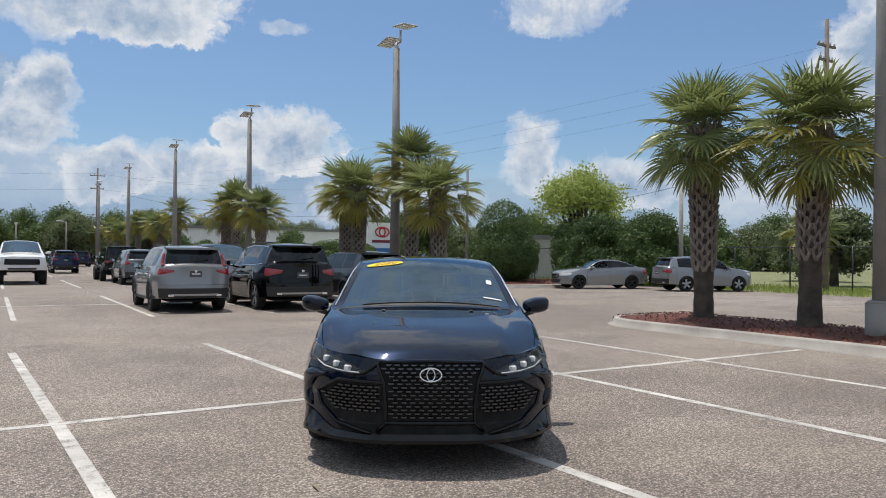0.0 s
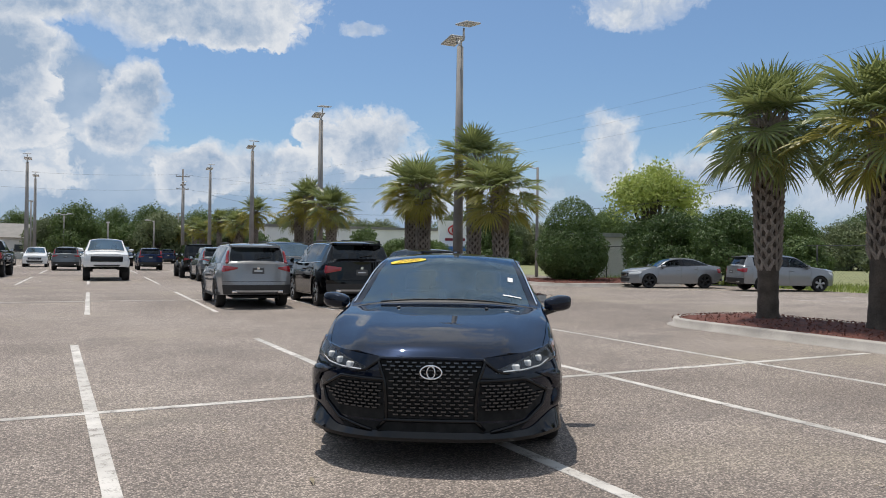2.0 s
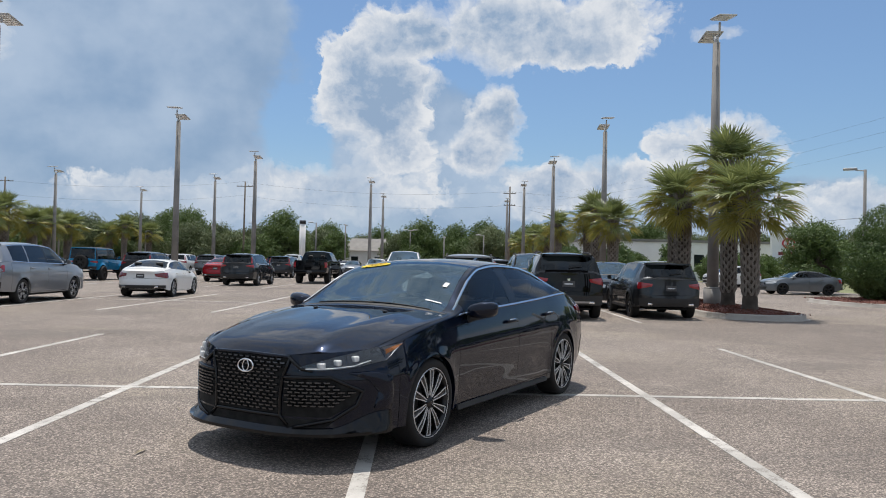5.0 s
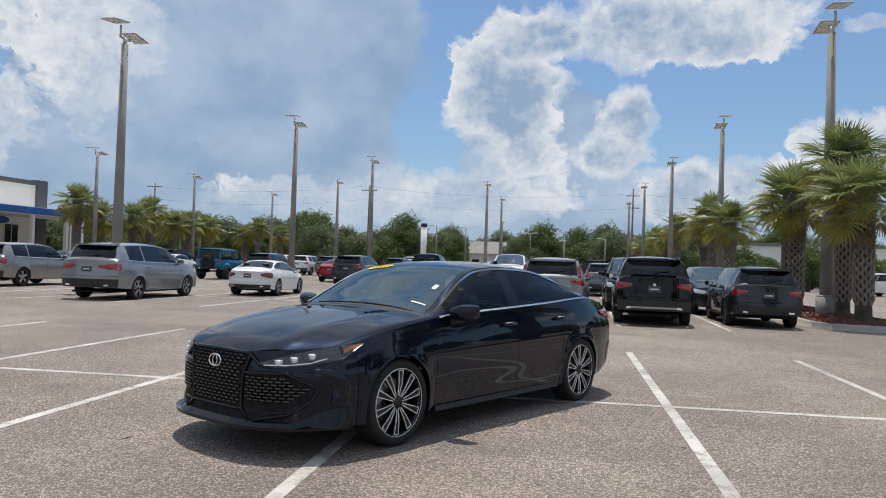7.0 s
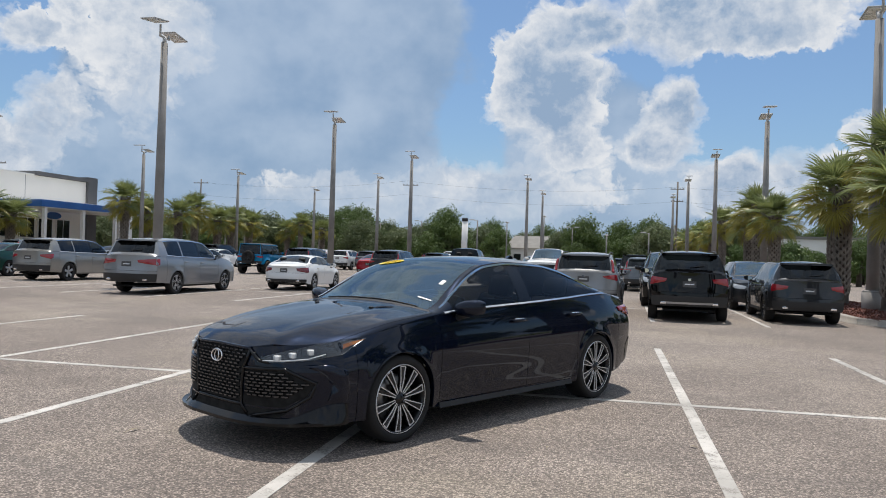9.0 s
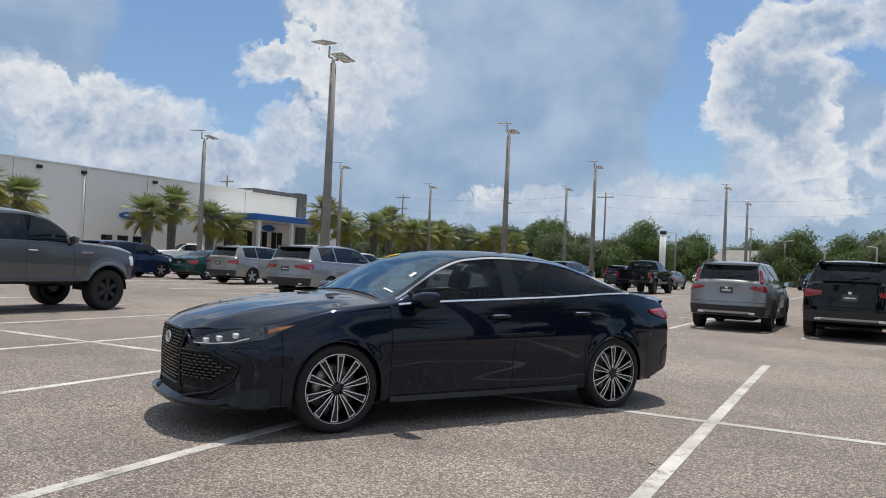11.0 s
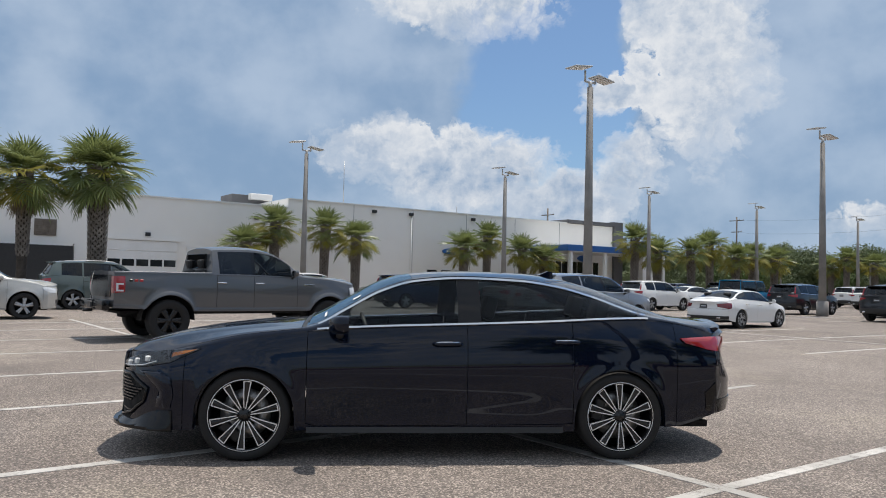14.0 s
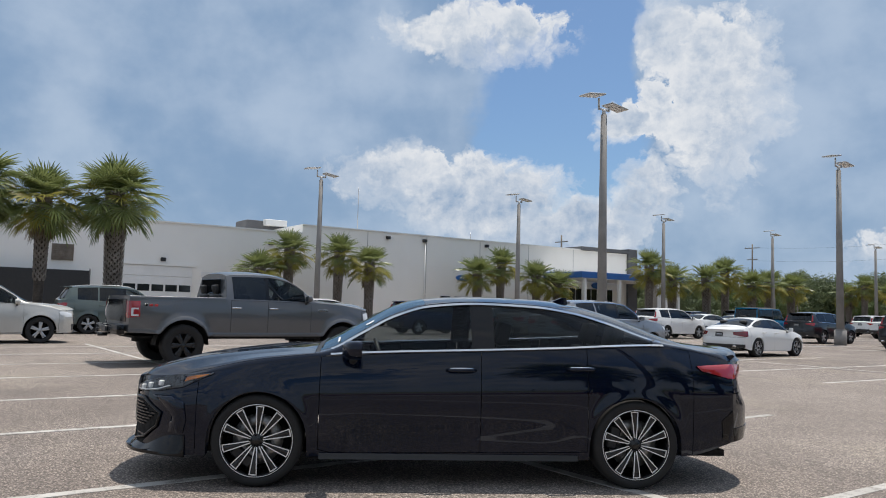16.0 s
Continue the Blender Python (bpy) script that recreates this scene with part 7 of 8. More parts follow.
utility_pole(11.8, 107.5, 12.6, ((11.6, 0.9), (9.9, 0.8)))
utility_pole(-26.6, 108.2, 12.6, ((11.9, 1.2),))
utility_pole(-62, 108.5, 12.6, ((12.0, 1.3), (10.2, 0.9)))
utility_pole(50, 107, 12.6, ((12.0, 1.3), (10.2, 0.9)))
utility_pole(34.7, 21.8, 13.2, ((11.9, 0.7), (11.2, 0.5)), "wooden utility pole with cable hardware by the fence")
utility_pole(-66, 72, 11.5, ((10.6, 1.2), (9.4, 0.9)))
g = thing("utility_pole", "slim pale concrete pole by the hedge", "utility pole", pose(31.5, 27.9, 0))
bm = bmesh.new()
tube(bm, [(0, 0, -0.2), (0, 0, 5.6)], [0.14, 0.10], 10)
part("pole", bm, CONCRETE, g)


def wire(a, b, sag, r=0.016):
    bm = bmesh.new()
    A, B = Vector(a), Vector(b)
    tube(bm, [A.lerp(B, t / 16) - Vector((0, 0, sag * 4 * (t / 16) * (1 - t / 16))) for t in range(17)], r * 0.55, 5)
    tagged(part("overhead_wire", bm, BLACK_METAL), "thin black overhead wire", "wire", group="overhead wires")


for z, dx in ((12.1, -0.9), (12.1, 0.9), (10.1, 0.0)):
    wire((-62, 108.5, z), (-26.6, 108.2, z + 0.5), 0.9)
    wire((-26.6, 108.2, z + 0.4), (11.8, 107.5, z - 0.2), 1.0)
    wire((11.8, 107.5, z - 0.2), (50, 107, z), 1.0)
wire((34.7, 21.8, 6.4), (31.5, 27.9, 5.4), 0.3, 0.02)
wire((31.5, 27.9, 5.4), (27.8, 43.2, 4.6), 0.5, 0.02)
wire((27.8, 43.2, 4.6), (13, 90, 8.0), 1.2, 0.02)
for k in range(3):
    wire((34.7, 21.8, 11.9 - 0.9 * k), (16, 120, 12.5 - 0.9 * k), 1.5, 0.008)


def small_lamp(x, y, h, turn, single=False, label="slim street lamp with flat pale heads"):
    lp = thing("street_lamp", label, "street lamp", pose(x, y, 0, 0, 0, turn), group="street lamps")
    bm = bmesh.new()
    tube(bm, [(0, 0, -0.1), (0, 0, h)], [0.12, 0.08], 8)
    part("pole", bm, POLE_CONCRETE, lp)
    for sg in ((1,) if single else (1, -1)):
        bm = bmesh.new()
        tube(bm, [(0, 0, h - 0.08), (0, sg * 0.5, h)], 0.035, 6)
        box(bm, -0.2, 0.2, sg * 0.4, sg * 1.15, h, h + 0.12, 0.03)
        part("lamp_head", bm, LAMP_GREY, lp)
    return lp


small_lamp(27.8, 43.2, 7.4, 60, True, "concrete street lamp with one flat head")
rnd = random.Random(5)
for k in range(17):
    a = radians(-33 + k * 2.45 + rnd.uniform(-0.7, 0.7))
    d = rnd.uniform(104, 125)
    small_lamp(d * math.sin(a), d * math.cos(a), rnd.uniform(4.8, 7.4), rnd.choice((0, 90, 45)), rnd.random() < 0.35)
wp = thing("sign_post", "thick white sign post with dark cap", "sign")
bm = bmesh.new()
tube(bm, [(-18.0, 108, 0), (-18.0, 108, 6.6)], 0.45, 16)
part("post", bm, PANEL_WHITE, wp)
bm = bmesh.new()
tube(bm, [(-18.0, 108, 6.6), (-18.0, 108, 7.1)], 0.47, 16)
part("cap", bm, BLACK_METAL, wp)

# chain-link fence along the east side
fence = thing("chain_link_fence", "dark chain-link fence with steel posts", "fence", kind="structure")
pts = [(30.6 + 0.35 * k, 46 - 2.9 * k) for k in range(19)]
for (x, y), (x2, y2) in zip(pts, pts[1:]):
    bm = bmesh.new()
    tube(bm, [(x, y, -0.1), (x, y, 2.15)], 0.035, 6)
    part("post", bm, BLACK_METAL, fence)
    bm = bmesh.new()
    tube(bm, [(x, y, 2.1), (x2, y2, 2.1)], 0.022, 6)
    part("rail", bm, BLACK_METAL, fence)
vs, fs = [], []
for (x, y), (x2, y2) in zip(pts, pts[1:]):
    L = math.hypot(x2 - x, y2 - y)
    ux, uy = (x2 - x) / L, (y2 - y) / L
    n = int(L / 0.16)
    for k in range(-13, n):
        for sg in (1, -1):
            s0, s1, z0, z1 = k * 0.16, k * 0.16 + 2.0, 0.05, 2.05
            if s0 < 0:
                z0, s0 = z0 - s0, 0.0
            if s1 > L:
                z1, s1 = z1 - (s1 - L), L
            if z1 <= z0:
                continue
            if sg < 0:
                s0, s1 = L - s0, L - s1
            i = len(vs)
            w = 0.003
            vs += [(x + ux * s0, y + uy * s0, z0 - w), (x + ux * s1, y + uy * s1, z1 - w), (x + ux * s1, y + uy * s1, z1 + w), (x + ux * s0, y + uy * s0, z0 + w)]
            fs.append((i, i + 1, i + 2, i + 3))
ob = part("wire_mesh", mesh_of("wire_mesh", vs, fs), BLACK_METAL, fence)
tagged(ob, "fine diamond wire mesh", kind="stuff")


# ---- cabbage palms ----
def fan_leaf(name, rnd, el, stalk, blade, droop, count=30, spread=122, limp=0.0):
    """A fan leaf held at el degrees: a stalk along +x, then a pleated fan, joined near the stalk, whose free tips hang."""
    vs, fs = [], []
    g = Vector((-math.sin(radians(el)), 0, -math.cos(radians(el))))
    d, p, across = Vector((1, 0, 0)), Vector((0, 0, 0)), Vector((0, 1, 0))
    for k in range(6):
        w = 0.026 - 0.014 * k / 5
        n = d.cross(across)
        vs += [tuple(p + across * w), tuple(p - n * w), tuple(p - across * w)]
        d = (d + g * 0.085 * droop).normalized()
        p = p + d * (stalk / 5 if k < 5 else 0)
    for k in range(5):
        for j in range(3):
            a, b = k * 3 + j, k * 3 + (j + 1) % 3
            fs.append((a, b, b + 3, a + 3))
    n = d.cross(across).normalized()
    gap = radians(2 * spread / (count - 1))
    for k in range(count):
        th = radians(-spread) + gap * k + rnd.uniform(-0.03, 0.03)
        q = abs(th) / radians(spread)
        ln = blade * (1.0 - 0.22 * q * q) * rnd.uniform(0.82, 1.10)
        dd = (d * math.cos(th) + across * math.sin(th) + n * (0.06 + 0.30 * math.sin(th) ** 2) + g * 0.10 * (1 - q)).normalized()
        c = p + d * (0.20 * blade * max(0, 1 - q * 1.15)) + g * (0.03 * blade * max(0, 1 - q))
        hang = droop * rnd.uniform(0.5, 1.6) + limp
        prev, last = None, 0.0
        for t, w in ((0.04, 0.10), (0.40, 1.0), (0.64, 0.86), (0.84, 0.50), (1.0, 0.0)):
            step = (t - last) * ln
            dd = (dd + g * hang * (t**1.6) * 0.62).normalized()
            c, last = c + dd * step, t
            side = dd.cross(n).normalized()
            half = 0.40 * ln * math.tan(gap / 2) * w
            i = len(vs)
            if w == 0.0:
                vs.append(tuple(c))
                fs += [(prev, prev + 1, i), (prev + 1, prev + 2, i)]
                break
            ridge = n * half * 0.45
            vs += [tuple(c + side * half - ridge), tuple(c + ridge), tuple(c - side * half - ridge)]
            if prev is not None:
                fs += [(prev, prev + 1, i + 1, i), (prev + 1, prev + 2, i + 2, i + 1)]
            prev = i
    return mesh_of(name, vs, fs)


prnd = random.Random(11)
# leaves by the angle at which they stand: steep young ones to old hanging ones
LEVELS = [(72, 0.40, 0.80, 0.20, 0.0), (48, 0.58, 0.88, 0.34, 0.0), (24, 0.74, 0.94, 0.42, 0.0), (0, 0.82, 0.90, 0.45, 0.05), (-24, 0.80, 0.86, 0.5, 0.12), (-46, 0.78, 0.80, 0.5, 0.2)]
FRONDS = {}
for el, st, bl, dr, limp in LEVELS:
    for kind, mat in (("green", FROND_GREEN), ("yellow", FROND_YELLOW)):
        if kind == "yellow" and el > 10:
            continue
        for _ in range(3 if kind == "green" else 2):
            me = fan_leaf("frond", prnd, el, st, bl * prnd.uniform(0.94, 1.05), dr * prnd.uniform(0.8, 1.25), 28, 126, limp)
            me.materials.append(mat)
            FRONDS.setdefault((kind, el), []).append(me)
for _ in range(3):
    me = fan_leaf("frond", prnd, -68, 0.7, 0.72, 0.9, 20, 70, 0.7)
    me.materials.append(FROND_DEAD)
    FRONDS.setdefault(("dead", -68), []).append(me)


def trunk_mesh(h, r0, r1, boot_from, seed):
    """The bare lower trunk, ringed, and a lattice of old leaf bases above."""
    rnd = random.Random(seed)
    bm = bmesh.new()
    n, sides = int(h / 0.10), 16
    rings = []
    lean = rnd.uniform(-0.12, 0.12), rnd.uniform(-0.12, 0.12)

    def axis(z):
        t = z / h
        return Vector((lean[0] * t * t, lean[1] * t * t, z))

    def rad(z):
        t = z / h
        return r0 + (r1 - r0) * t + 0.06 * math.exp(-z * 4)

    for k in range(-1, n + 1):
        z = max(k, -1) * h / n
        c = axis(max(z, 0))
        rr = rad(max(z, 0)) * (1 + 0.03 * math.sin(k * 2.1) + rnd.uniform(-0.012, 0.012))
        rings.append([bm.verts.new((c.x + rr * math.cos(2 * math.pi * j / sides), c.y + rr * math.sin(2 * math.pi * j / sides), z)) for j in range(sides)])
    for a, b in zip(rings, rings[1:]):
        for j in range(sides):
            bm.faces.new((a[j], a[(j + 1) % sides], b[(j + 1) % sides], b[j]))
    bm.faces.new(rings[-1])
    vs, fs = [], []
    z, row = boot_from, 0
    while z < h + 0.10:
        around = max(7, round(30 * r0))
        for j in range(around):
            a = 2 * math.pi * (j + 0.5 * (row % 2)) / around + rnd.uniform(-0.06, 0.06)
            for lean_sg in (1, -1):
                c = axis(min(z, h))
                rr = rad(min(z, h))
                out, tan = Vector((math.cos(a), math.sin(a), 0)), Vector((-math.sin(a), math.cos(a), 0))
                grow = smooth01(float((z - boot_from) / (h - boot_from)))
                ln, w = 0.22 + 0.08 * grow, 0.026 + 0.008 * rnd.random()
                p0 = c + out * (rr - 0.015) + tan * lean_sg * 0.0
                p1 = c + out * (rr + 0.035 + 0.07 * grow) + tan * lean_sg * (rr * 0.55) + Vector((0, 0, ln))
                d = (p1 - p0).normalized()
                s = d.cross(out).normalized()
                i = len(vs)
                for p, k, th in ((p0, 1.25, 0.02), (p0.lerp(p1, 0.6), 1.0, 0.028), (p1, 0.7, 0.016)):
                    vs += [tuple(p + s * w * k), tuple(p + s * w * k * 0.7 + out * th), tuple(p - s * w * k * 0.7 + out * th), tuple(p - s * w * k)]
                for q in (0, 4):
                    fs += [(i + q, i + q + 1, i + q + 5, i + q + 4), (i + q + 1, i + q + 2, i + q + 6, i + q + 5), (i + q + 2, i + q + 3, i + q + 7, i + q + 6)]
                fs.append((i + 8, i + 9, i + 10, i + 11))
        z += 0.115
        row += 1
    return bm, mesh_of("boots", vs, fs), axis(h)


def palm(m, h, seed, fronds=40, dead=4, yellow=3, r=(0.20, 0.17), size=1.0, boot_from=1.0, label="", lowest=-44):
    rnd = random.Random(seed)
    tree = thing("palm_tree", label or "cabbage palm with criss-cross leaf bases on its trunk", "palm tree", m, group="palm trees")
    bm, boots, top = trunk_mesh(h, r[0], r[1], boot_from, seed)
    part("trunk", bm, TRUNK, tree, "grey fibrous palm trunk")
    tagged(part("boot_lattice", boots, BOOT, tree, "criss-cross old leaf bases"), kind="stuff")
    golden = 2.39996
    for k in range(fronds + dead):
        t = min(k / (fronds - 1), 1.0)
        if k < fronds:
            el = 84 + (lowest - 84) * t**0.92 + rnd.uniform(-9, 9)
            level = min((row[0] for row in LEVELS), key=lambda a: abs(a - el))
            kind = "yellow" if level < 10 and rnd.random() < yellow / 10 else "green"
        else:
            el, kind, level = rnd.uniform(-80, -60), "dead", -68
        az = k * golden + rnd.uniform(-0.25, 0.25)
        f = new("frond", rnd.choice(FRONDS[kind, level]))
        f.parent = tree
        s = size * rnd.uniform(0.86, 1.10) * (0.85 if kind == "dead" else 1.0)
        base = top + Vector((0, 0, 0.18 - 0.26 * t - (0.12 if kind == "dead" else 0.0)))
        f.matrix_local = Matrix.Translation(base) @ Matrix.Rotation(az, 4, "Z") @ Matrix.Rotation(radians(-el), 4, "Y") @ Matrix.Rotation(rnd.uniform(-0.3, 0.3), 4, "X") @ Matrix.Diagonal((s, s, s, 1))
    return tree


near_a = palm(pose(12.95, 10.8, 0.15, 0, 0, 20), 3.95, 3, 42, 10, 1, (0.185, 0.245), 0.98, 1.05, "cabbage palm with green fan leaves and some brown dead ones")
near_b = palm(pose(13.05, 8.45, 0.15, 0, 0, 140), 3.62, 8, 42, 6, 2, (0.20, 0.19), 0.98, 1.3, "cabbage palm with yellow flower sprays among its fan leaves")
palm(pose(13.4, 4.8, 0.15, 0, 0, 60), 3.9, 15, 42, 6, 2, (0.19, 0.19), 1.03, 1.0)
row_a = palm(pose(12.75, 21.45, 0.15, 0, 0, 0), 3.35, 21, 36, 3, 8, (0.20, 0.20), 1.0, 0.5, "cabbage palm with yellowing lower leaves beside a lamp post")
row_b = palm(pose(12.95, 23.8, 0.15, 0, 0, 0), 4.6, 27, 34, 5, 8, (0.20, 0.20), 1.0, 0.5, "tall cabbage palm with yellowing lower leaves")
row_c = palm(pose(12.55, 27.4, 0.15, 0, 0, 90), 3.85, 33, 36, 4, 8, (0.22, 0.21), 1.0, 0.4)
row_d = palm(pose(12.75, 29.1, 0.15, 0, 0, 200), 4.0, 39, 30, 3, 8, (0.22, 0.21), 1.02, 0.4)
big = palm(pose(-25.4, 8.95, 0, 0, 0, 0), 5.7, 41, 58, 5, 3, (0.29, 0.32), 1.28, 0.6, "stout tall cabbage palm with shaggy trunk by the building", -52)
palm(pose(-25.8, 6.2, 0, 0, 0, 0), 5.3, 47, 44, 9, 3, (0.19, 0.20), 1.22, 2.0, "slim cabbage palm with hanging dead leaves by the building", -52)
for x, y, turn, src in ((12.7, 40.6, 30, row_c), (12.5, 44.6, 150, row_b), (12.3, 46.2, 80, row_d), (12.6, 61.6, 120, row_b), (12.5, 68, 0, row_c), (12.9, 72, 70, row_d), (12.9, 82, 70, row_b), (12.4, 92, 200, row_c), (12.6, 100, 100, row_b), (12.4, 110, 40, row_c),
                        (-45, 22.6, 0, row_a), (-45.4, 25.0, 60, row_b), (-45, 29.0, 30, row_b), (-44.6, 31.6, 130, row_d), (-45, 42.7, 90, row_c), (-45.3, 45.5, 20, row_b), (-45, 49.6, 180, row_c), (-45, 52.1, 250, row_a),
                        (-36, 54.8, 40, row_b), (-36.4, 58.4, 150, row_c), (-36, 62.8, 10, row_d), (-36.3, 66.0, 220, row_b), (-36, 69.8, 70, row_c), (-36.4, 73.2, 110, row_d), (-36, 76.5, 300, row_c), (-40, 99, 0, row_b), (-37.5, 101, 90, row_d), (-42.5, 100, 50, row_c), (-25.8, 3.6, 220, big)):
    s = 1.28 if -46 < x < -30 else 1.0
    copy_thing(src, pose(x, y, 0.05 if x > 0 else (1 - s) * 2.2, 0, 0, turn) @ Matrix.Diagonal((s, s, s, 1)))


# flower sprays on the near palm: fine yellow strings
def flower_spray(owner, top, az, seed):
    rnd = random.Random(seed)
    vs, fs = [], []
    for k in range(420):
        t = rnd.random() ** 0.7
        a = az + rnd.gauss(0, 0.16)
        r = 0.35 + 1.05 * t
        c = Vector((r * math.cos(a), r * math.sin(a), 0.10 - 0.75 * t * t + rnd.gauss(0, 0.10)))
        l = rnd.uniform(0.06, 0.16)
        d = Vector((rnd.gauss(0, 0.4), rnd.gauss(0, 0.4), -1)).normalized() * l
        s = Vector((rnd.gauss(0, 1), rnd.gauss(0, 1), 0)).normalized() * 0.006
        i = len(vs)
        vs += [tuple(top + c - s), tuple(top + c + s), tuple(top + c + d)]
        fs.append((i, i + 1, i + 2))
    tagged(part("flower_spray", mesh_of("flower_spray", vs, fs), FROND_YELLOW, owner, "yellow flower spray"), kind="stuff")


flower_spray(near_b, Vector((0, 0, 3.75)), radians(70), 1)
flower_spray(near_b, Vector((0, 0, 3.7)), radians(35), 2)
flower_spray(near_a, Vector((0, 0, 3.6)), radians(210), 3)
flower_spray(row_a, Vector((0, 0, 3.4)), radians(250), 4)


# ---- broadleaf trees, bushes ----
def leaf_cloud(rnd_seed, lobes, count, leaf, fill=0.35, uneven=1.0):
    """Leaves scattered in and on overlapping lobes (centre, radii), facing mostly outwards."""
    g = np.random.default_rng(rnd_seed)
    weights = np.array([r[0] * r[1] + r[1] * r[2] + r[0] * r[2] for _, r in lobes])
    pick = g.choice(len(lobes), count, p=weights / weights.sum())
    cen, rad = np.array([l[0] for l in lobes])[pick], np.array([l[1] for l in lobes])[pick]
    d = g.normal(size=(count, 3))
    d /= np.linalg.norm(d, axis=1)[:, None]
    dist = 1 - fill * g.random(count) ** 1.5 + 0.08 * uneven * g.normal(size=count)
    # clumps: leaves bunch toward nearby twig ends
    twig = np.sin(d * 7.3 + pick[:, None]) * 0.09 + np.sin(d[:, [1, 2, 0]] * 13.1) * 0.05
    p = cen + rad * d * (dist + uneven * twig.sum(1))[:, None]
    nrm = d + g.normal(size=(count, 3)) * 0.55
    nrm /= np.linalg.norm(nrm, axis=1)[:, None]
    t = np.cross(nrm, g.normal(size=(count, 3)))
    t /= np.linalg.norm(t, axis=1)[:, None]
    b = np.cross(nrm, t)
    s = leaf * (0.7 + 0.6 * g.random(count))[:, None]
    v = np.stack([p - t * s, p + b * s * 0.45 + nrm * s * 0.12, p + t * s, p - b * s * 0.45 + nrm * s * 0.12], 1).reshape(-1, 3)
    keep = v.reshape(-1, 4, 3)[:, :, 2].min(1) > 0.05
    idx = np.arange(count * 4).reshape(-1, 4)[keep]
    me = bpy.data.meshes.new("leaves")
    me.from_pydata(v.tolist(), [], idx.tolist())
    me.update()
    return me


def limbs(bm, h, r, lobes, seed):
    rnd = random.Random(seed)
    fork = h * 0.4
    tube(bm, [(0, 0, -0.2), (rnd.uniform(-0.1, 0.1), 0, fork * 0.6), (0, 0, fork)], [r * 1.3, r, r * 0.85], 8)
    for (cx, cy, cz), rad in lobes:
        a, b = Vector((0, 0, fork * rnd.uniform(0.7, 1.0))), Vector((cx, cy, cz))
        mid = a.lerp(b, 0.5) + Vector((rnd.uniform(-0.3, 0.3), rnd.uniform(-0.3, 0.3), 0.2))
        tube(bm, [a, mid, b], [r * 0.55, r * 0.35, r * 0.12], 6)


def tree(m, h, spread, leaf_mat, seed, count, leaf, label, lobe_n=9, fill=0.5, name="tree", low=0.35):
    rnd = random.Random(seed)
    t = thing(name, label, name.replace("_", " "), m, group=name + "s")
    lobes = []
    for k in range(lobe_n):
        a = k * 2.4 + rnd.uniform(-0.4, 0.4)
        rr = spread * 0.62 * math.sqrt((k + 0.3) / lobe_n)
        z = h * (low + (0.90 - low) * (1 - (k / lobe_n) ** 1.2)) * rnd.uniform(0.88, 1.0)
        q = spread * rnd.uniform(0.30, 0.46)
        lobes.append(((rr * math.cos(a), rr * math.sin(a), z - q * 0.35), (q, q, q * rnd.uniform(0.65, 0.9))))
    bm = bmesh.new()
    limbs(bm, h, 0.05 * h ** 0.8 + 0.04, lobes, seed)
    part("trunk", bm, BARK, t)
    ob = part("crown", leaf_cloud(seed, lobes, count, leaf, fill), leaf_mat, t)
    return t


bush_lobes = [((0, 0, 1.6), (1.85, 1.85, 1.55)), ((0, 0, 2.9), (1.35, 1.35, 1.35)), ((0.7, 0.2, 1.2), (1.3, 1.3, 1.1)), ((-0.7, -0.3, 1.2), (1.3, 1.3, 1.1)), ((0, 0.6, 1.0), (1.4, 1.3, 1.0)), ((0.1, -0.7, 1.1), (1.4, 1.2, 1.05))]
bush = thing("clipped_bush", "large dark green clipped bush in a mulch island", "bush", pose(23.1, 32.3, 0.15))
bm = bmesh.new()
limbs(bm, 2.4, 0.09, bush_lobes, 3)
part("trunk", bm, BARK, bush)
part("crown", leaf_cloud(2, bush_lobes, 42000, 0.062, 0.16, 0.35), LEAF_DARK, bush)

tree(pose(31.0, 33.8, 0), 4.2, 2.5, LEAF_DARK, 5, 16000, 0.09, "dense dark green shrub tree by the fence", 10, 0.35, "shrub_tree", 0.2)
tree(pose(31.6, 30.0, 0), 4.3, 2.6, LEAF_DARK, 6, 17000, 0.09, "dense dark green shrub tree by the fence", 10, 0.35, "shrub_tree", 0.2)
tree(pose(33.6, 26.9, 0), 2.9, 1.8, LEAF_MID, 7, 9000, 0.09, "dense green shrub tree by the fence", 10, 0.35, "shrub_tree", 0.2)
tree(pose(32.6, 37.6, 0), 4.3, 2.3, LEAF_DARK, 9, 14000, 0.09, "dark green shrub tree behind the clipped bush", 9, 0.4, "shrub_tree", 0.2)
tree(pose(27.0, 47.5, 0), 4.8, 2.5, LEAF_MID, 10, 12000, 0.10, "green shrub tree by the far hedge", 9, 0.45, "shrub_tree", 0.2)
tree(pose(34.6, 39.6, 0), 8.3, 3.9, LEAF_LIGHT, 8, 13000, 0.12, "airy light green tree behind the hedge", 14, 0.85, "tree", 0.66)
tree(pose(43, 26.5, 0), 5.0, 3.0, LEAF_OAK, 12, 14000, 0.14, "dark green tree behind the wire fence", 10, 0.6, "tree", 0.3)
tree(pose(46, 21.5, 0), 6.6, 3.6, LEAF_OAK, 13, 14000, 0.14, "dark green tree behind the wire fence", 10, 0.6, "tree", 0.3)
tree(pose(52, 34.0, 0), 5.0, 3.6, LEAF_OAK, 14, 12000, 0.15, "dark green tree behind the wire fence", 10, 0.6, "tree", 0.3)
tree(pose(44, 14.0, 0), 6.4, 3.4, LEAF_OAK, 17, 12000, 0.15, "dark green tree behind the wire fence", 10, 0.6, "tree", 0.3)
copy_thing(row_c, pose(38.0, 24.6, -0.8, 0, 0, 40))
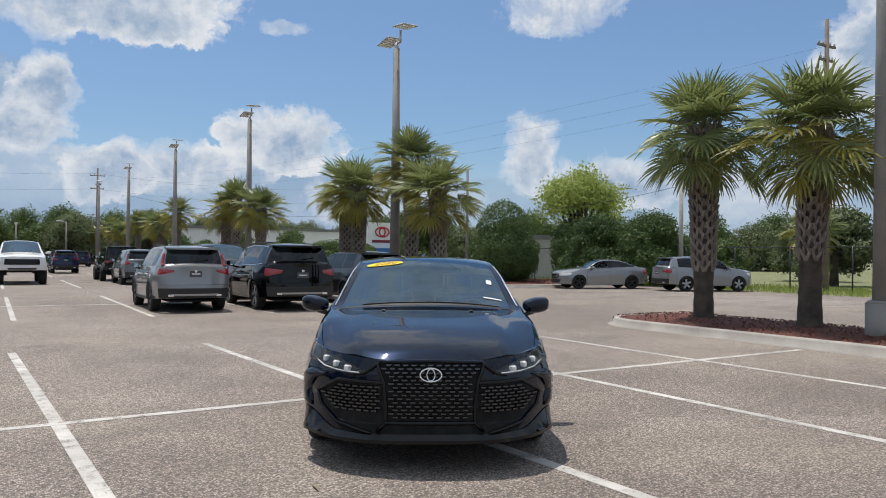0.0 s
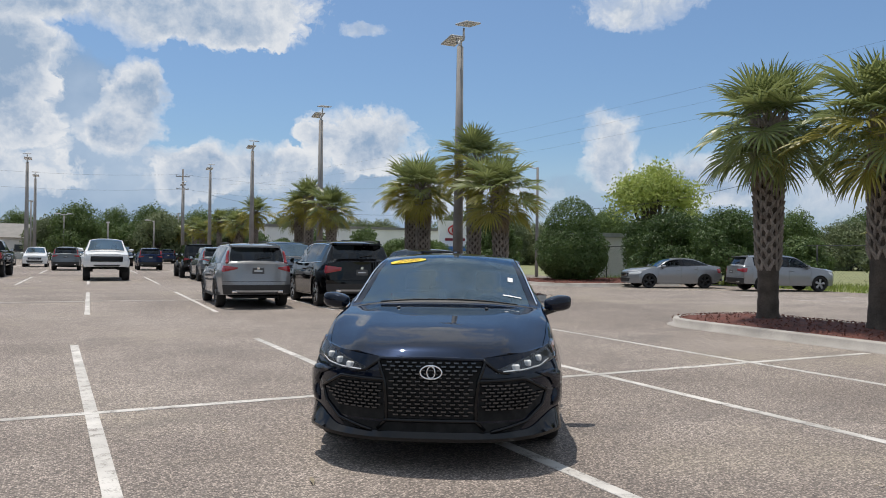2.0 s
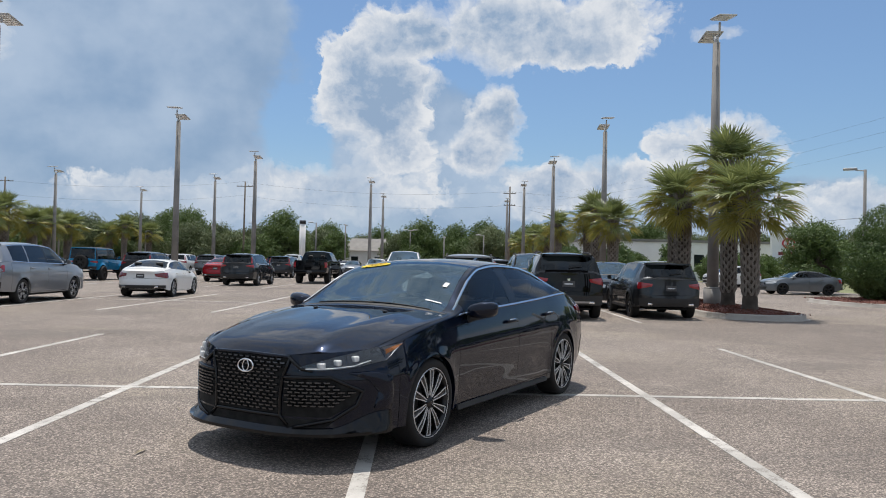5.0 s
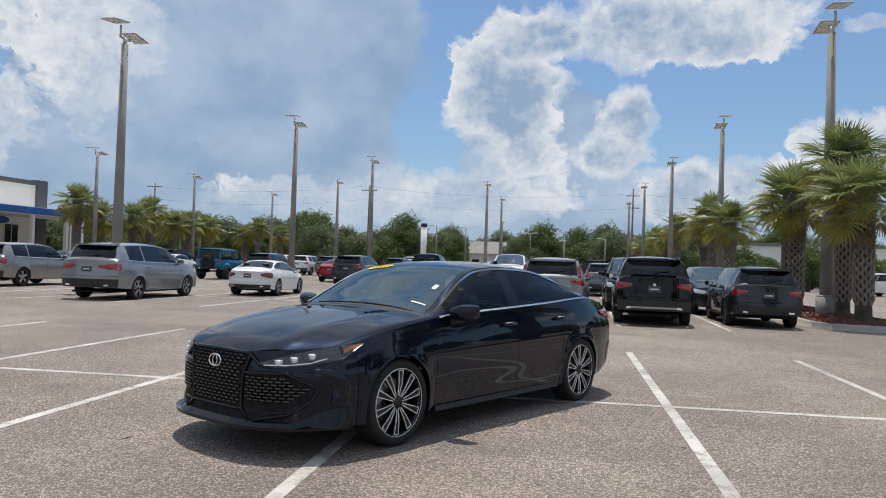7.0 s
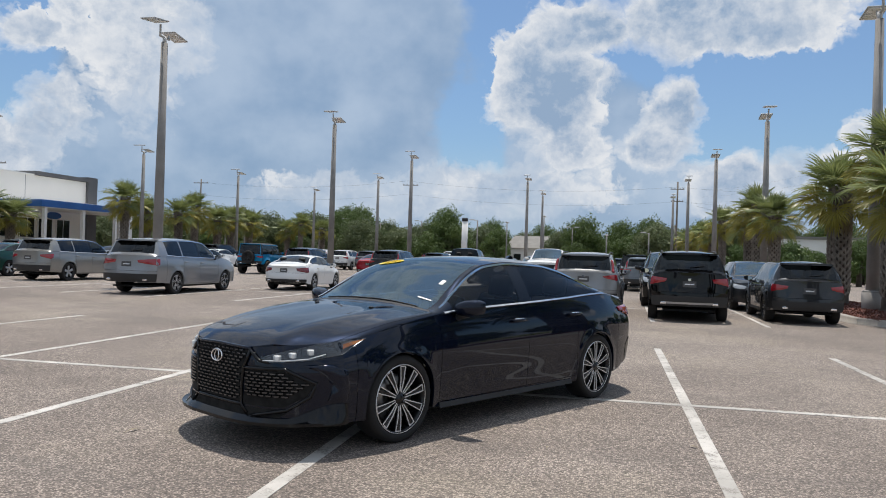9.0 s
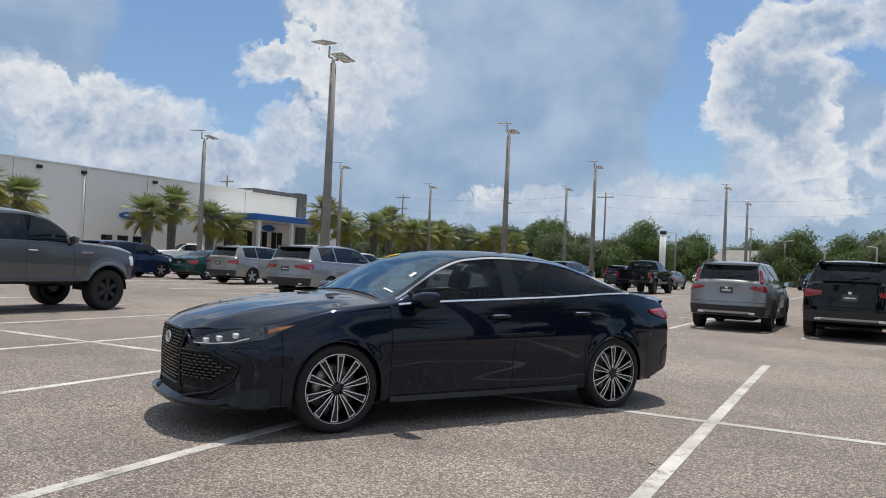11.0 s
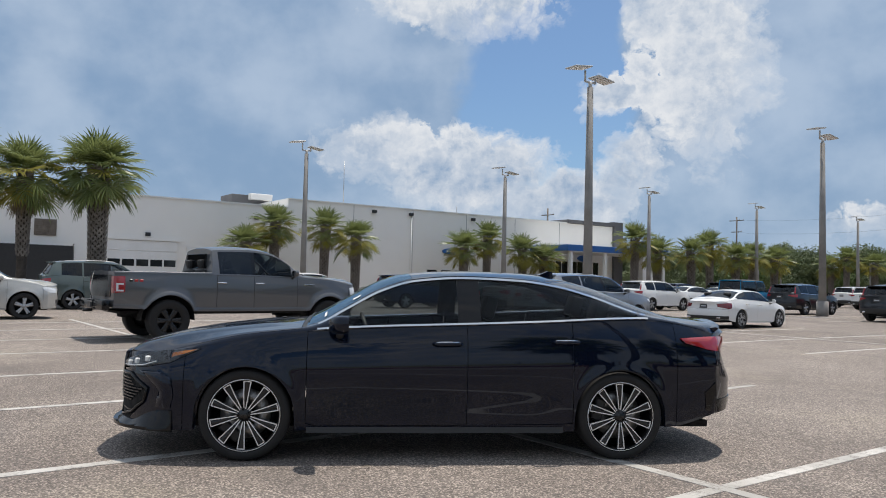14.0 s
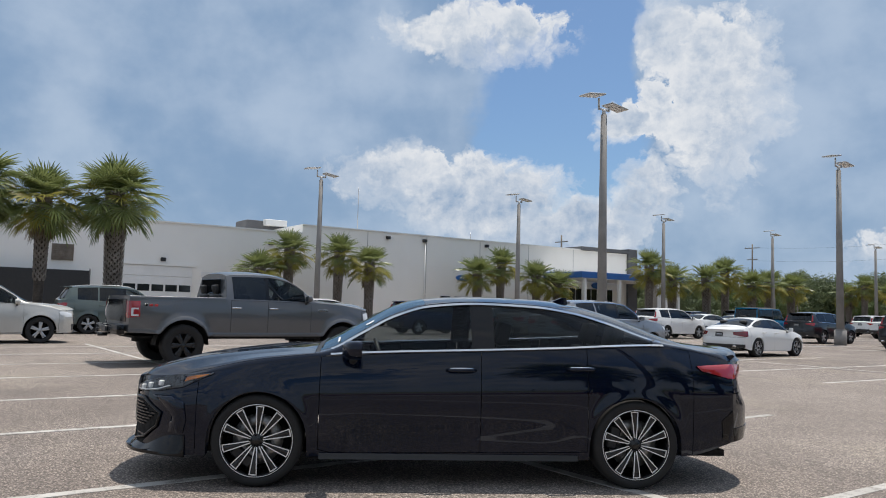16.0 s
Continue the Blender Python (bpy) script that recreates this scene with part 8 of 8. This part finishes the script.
for k, (x, y) in enumerate(((18.6, 66), (20.5, 72), (16.2, 79), (19.6, 84), (17, 60), (23.5, 66), (26, 74), (29.5, 70))):
    tree(pose(x, y, 0), 2.9 + 0.5 * (k % 3), 2.0, LEAF_MID if k % 2 else LEAF_DARK, 30 + k, 5000, 0.12, "low green shrub along the far hedge", 7, 0.4, "shrub", 0.15)

low_shrub = tree(pose(31, 78, 0), 3.3, 2.2, LEAF_MID, 44, 6000, 0.12, "low green shrub along the far hedge", 7, 0.4, "shrub", 0.15)
for x, y, turn in ((34.5, 80, 60), (38.2, 82, 130), (24.5, 84, 200), (28, 83, 20), (21, 88, 280), (46.5, 84, 90), (33, 74, 310)):
    copy_thing(low_shrub, pose(x, y, 0, 0, 0, turn))

# the woods beyond the lot: a few trees, repeated
WOODS = [tree(pose(-60, 118, 0), 9.5, 5.0, LEAF_OAK, 51, 15000, 0.17, "broad oak tree beyond the lot", 11, 0.6, "oak_tree", 0.3),
         tree(pose(-50, 122, 0), 8.2, 4.4, LEAF_OAK, 52, 13000, 0.17, "broad oak tree beyond the lot", 10, 0.6, "oak_tree", 0.3),
         tree(pose(-45, 130, 0), 10.5, 5.2, LEAF_MID, 53, 15000, 0.17, "tall green tree beyond the lot", 12, 0.65, "oak_tree", 0.3),
         tree(pose(-40, 124, 0), 7.0, 4.2, LEAF_MID, 54, 13000, 0.17, "rounded green tree beyond the lot", 9, 0.5, "oak_tree", 0.25)]
rnd = random.Random(77)
for k in range(104):
    az = radians(-48 + k * 1.03 + rnd.uniform(-0.6, 0.6))
    d = rnd.uniform(112, 142)
    if -7.5 < math.degrees(az) < -3.5:
        d = 150
    if 10 < math.degrees(az) < 50:
        d = rnd.uniform(112, 135)
    copy_thing(rnd.choice(WOODS), pose(d * math.sin(az), d * math.cos(az), rnd.uniform(-2.4, -0.8), 0, 0, rnd.uniform(0, 360)))
for k, (x, y) in enumerate(((-58, 92), (-52, 96), (-47, 104), (-30, 112), (-22, 114), (-14, 113), (-2, 116), (5, 113), (-66, 86), (9, 118), (-36, 113))):
    tree(pose(x, y, 0), 4.2 + (k % 3), 3.4, LEAF_MID if k % 2 else LEAF_OAK, 90 + k, 4200, 0.2, "low bushy tree at the edge of the lot", 8, 0.5, "bushy_tree", 0.15)

# grass strip by the fence and small litter on the asphalt
g = np.random.default_rng(4)
n = 9000
x = g.uniform(30.6, 38, n)
y = g.uniform(4, 46, n)
hh = 0.10 + 0.22 * g.random(n)
a = g.uniform(0, 6.28, n)
vs = np.stack([np.stack([x - 0.02 * np.cos(a), y - 0.02 * np.sin(a), np.full(n, -0.06)], 1), np.stack([x + 0.02 * np.cos(a), y + 0.02 * np.sin(a), np.full(n, -0.06)], 1), np.stack([x + g.normal(0, 0.06, n), y + g.normal(0, 0.06, n), hh], 1)], 1).reshape(-1, 3)
ob = part("grass_blades", mesh_of("grass_blades", vs.tolist(), np.arange(3 * n).reshape(-1, 3).tolist()), LEAF_LIGHT)
tagged(ob, "rough green grass along the fence", "grass", kind="stuff")
LITTER = worn("dry_leaf", (0.10, 0.075, 0.045), (0.34, 0.29, 0.20), 9.0, 60.0, (0.8, 0.9), 0.3, 0.003)
rnd = random.Random(9)
spots = [(1.75, 4.35, 0.10), (1.45, 5.9, 0.06)] + [(rnd.uniform(-6, 12), rnd.uniform(2, 22), rnd.uniform(0.03, 0.08)) for _ in range(46)]
for x, y, l in spots:
    bm = bmesh.new()
    t = rnd.uniform(0, 3.14)
    pts = []
    for k in range(7):
        u = k / 6 * 2 - 1
        pts.append((x + math.cos(t) * u * l, y + math.sin(t) * u * l, 0.012 + 0.012 * (1 - u * u)))
    for w in (0.2,):
        for p, q in zip(pts, pts[1:]):
            f = [bm.verts.new(Vector(v) + Vector((-math.sin(t), math.cos(t), 0)) * sgn * l * 0.16 * (1 - abs(i / 6 * 2 - 1)) + Vector((0, 0, -0.006 * abs(sgn)))) for v, i, sgn in ((p, pts.index(p), 1), (q, pts.index(q), 1), (q, pts.index(q), -1), (p, pts.index(p), -1))]
            bm.faces.new(f)
    bmesh.ops.remove_doubles(bm, verts=bm.verts, dist=0.0005)
    tagged(part("dry_leaf", bm, LITTER), "small curled dry leaf on the asphalt", "leaf", group="dry leaves")
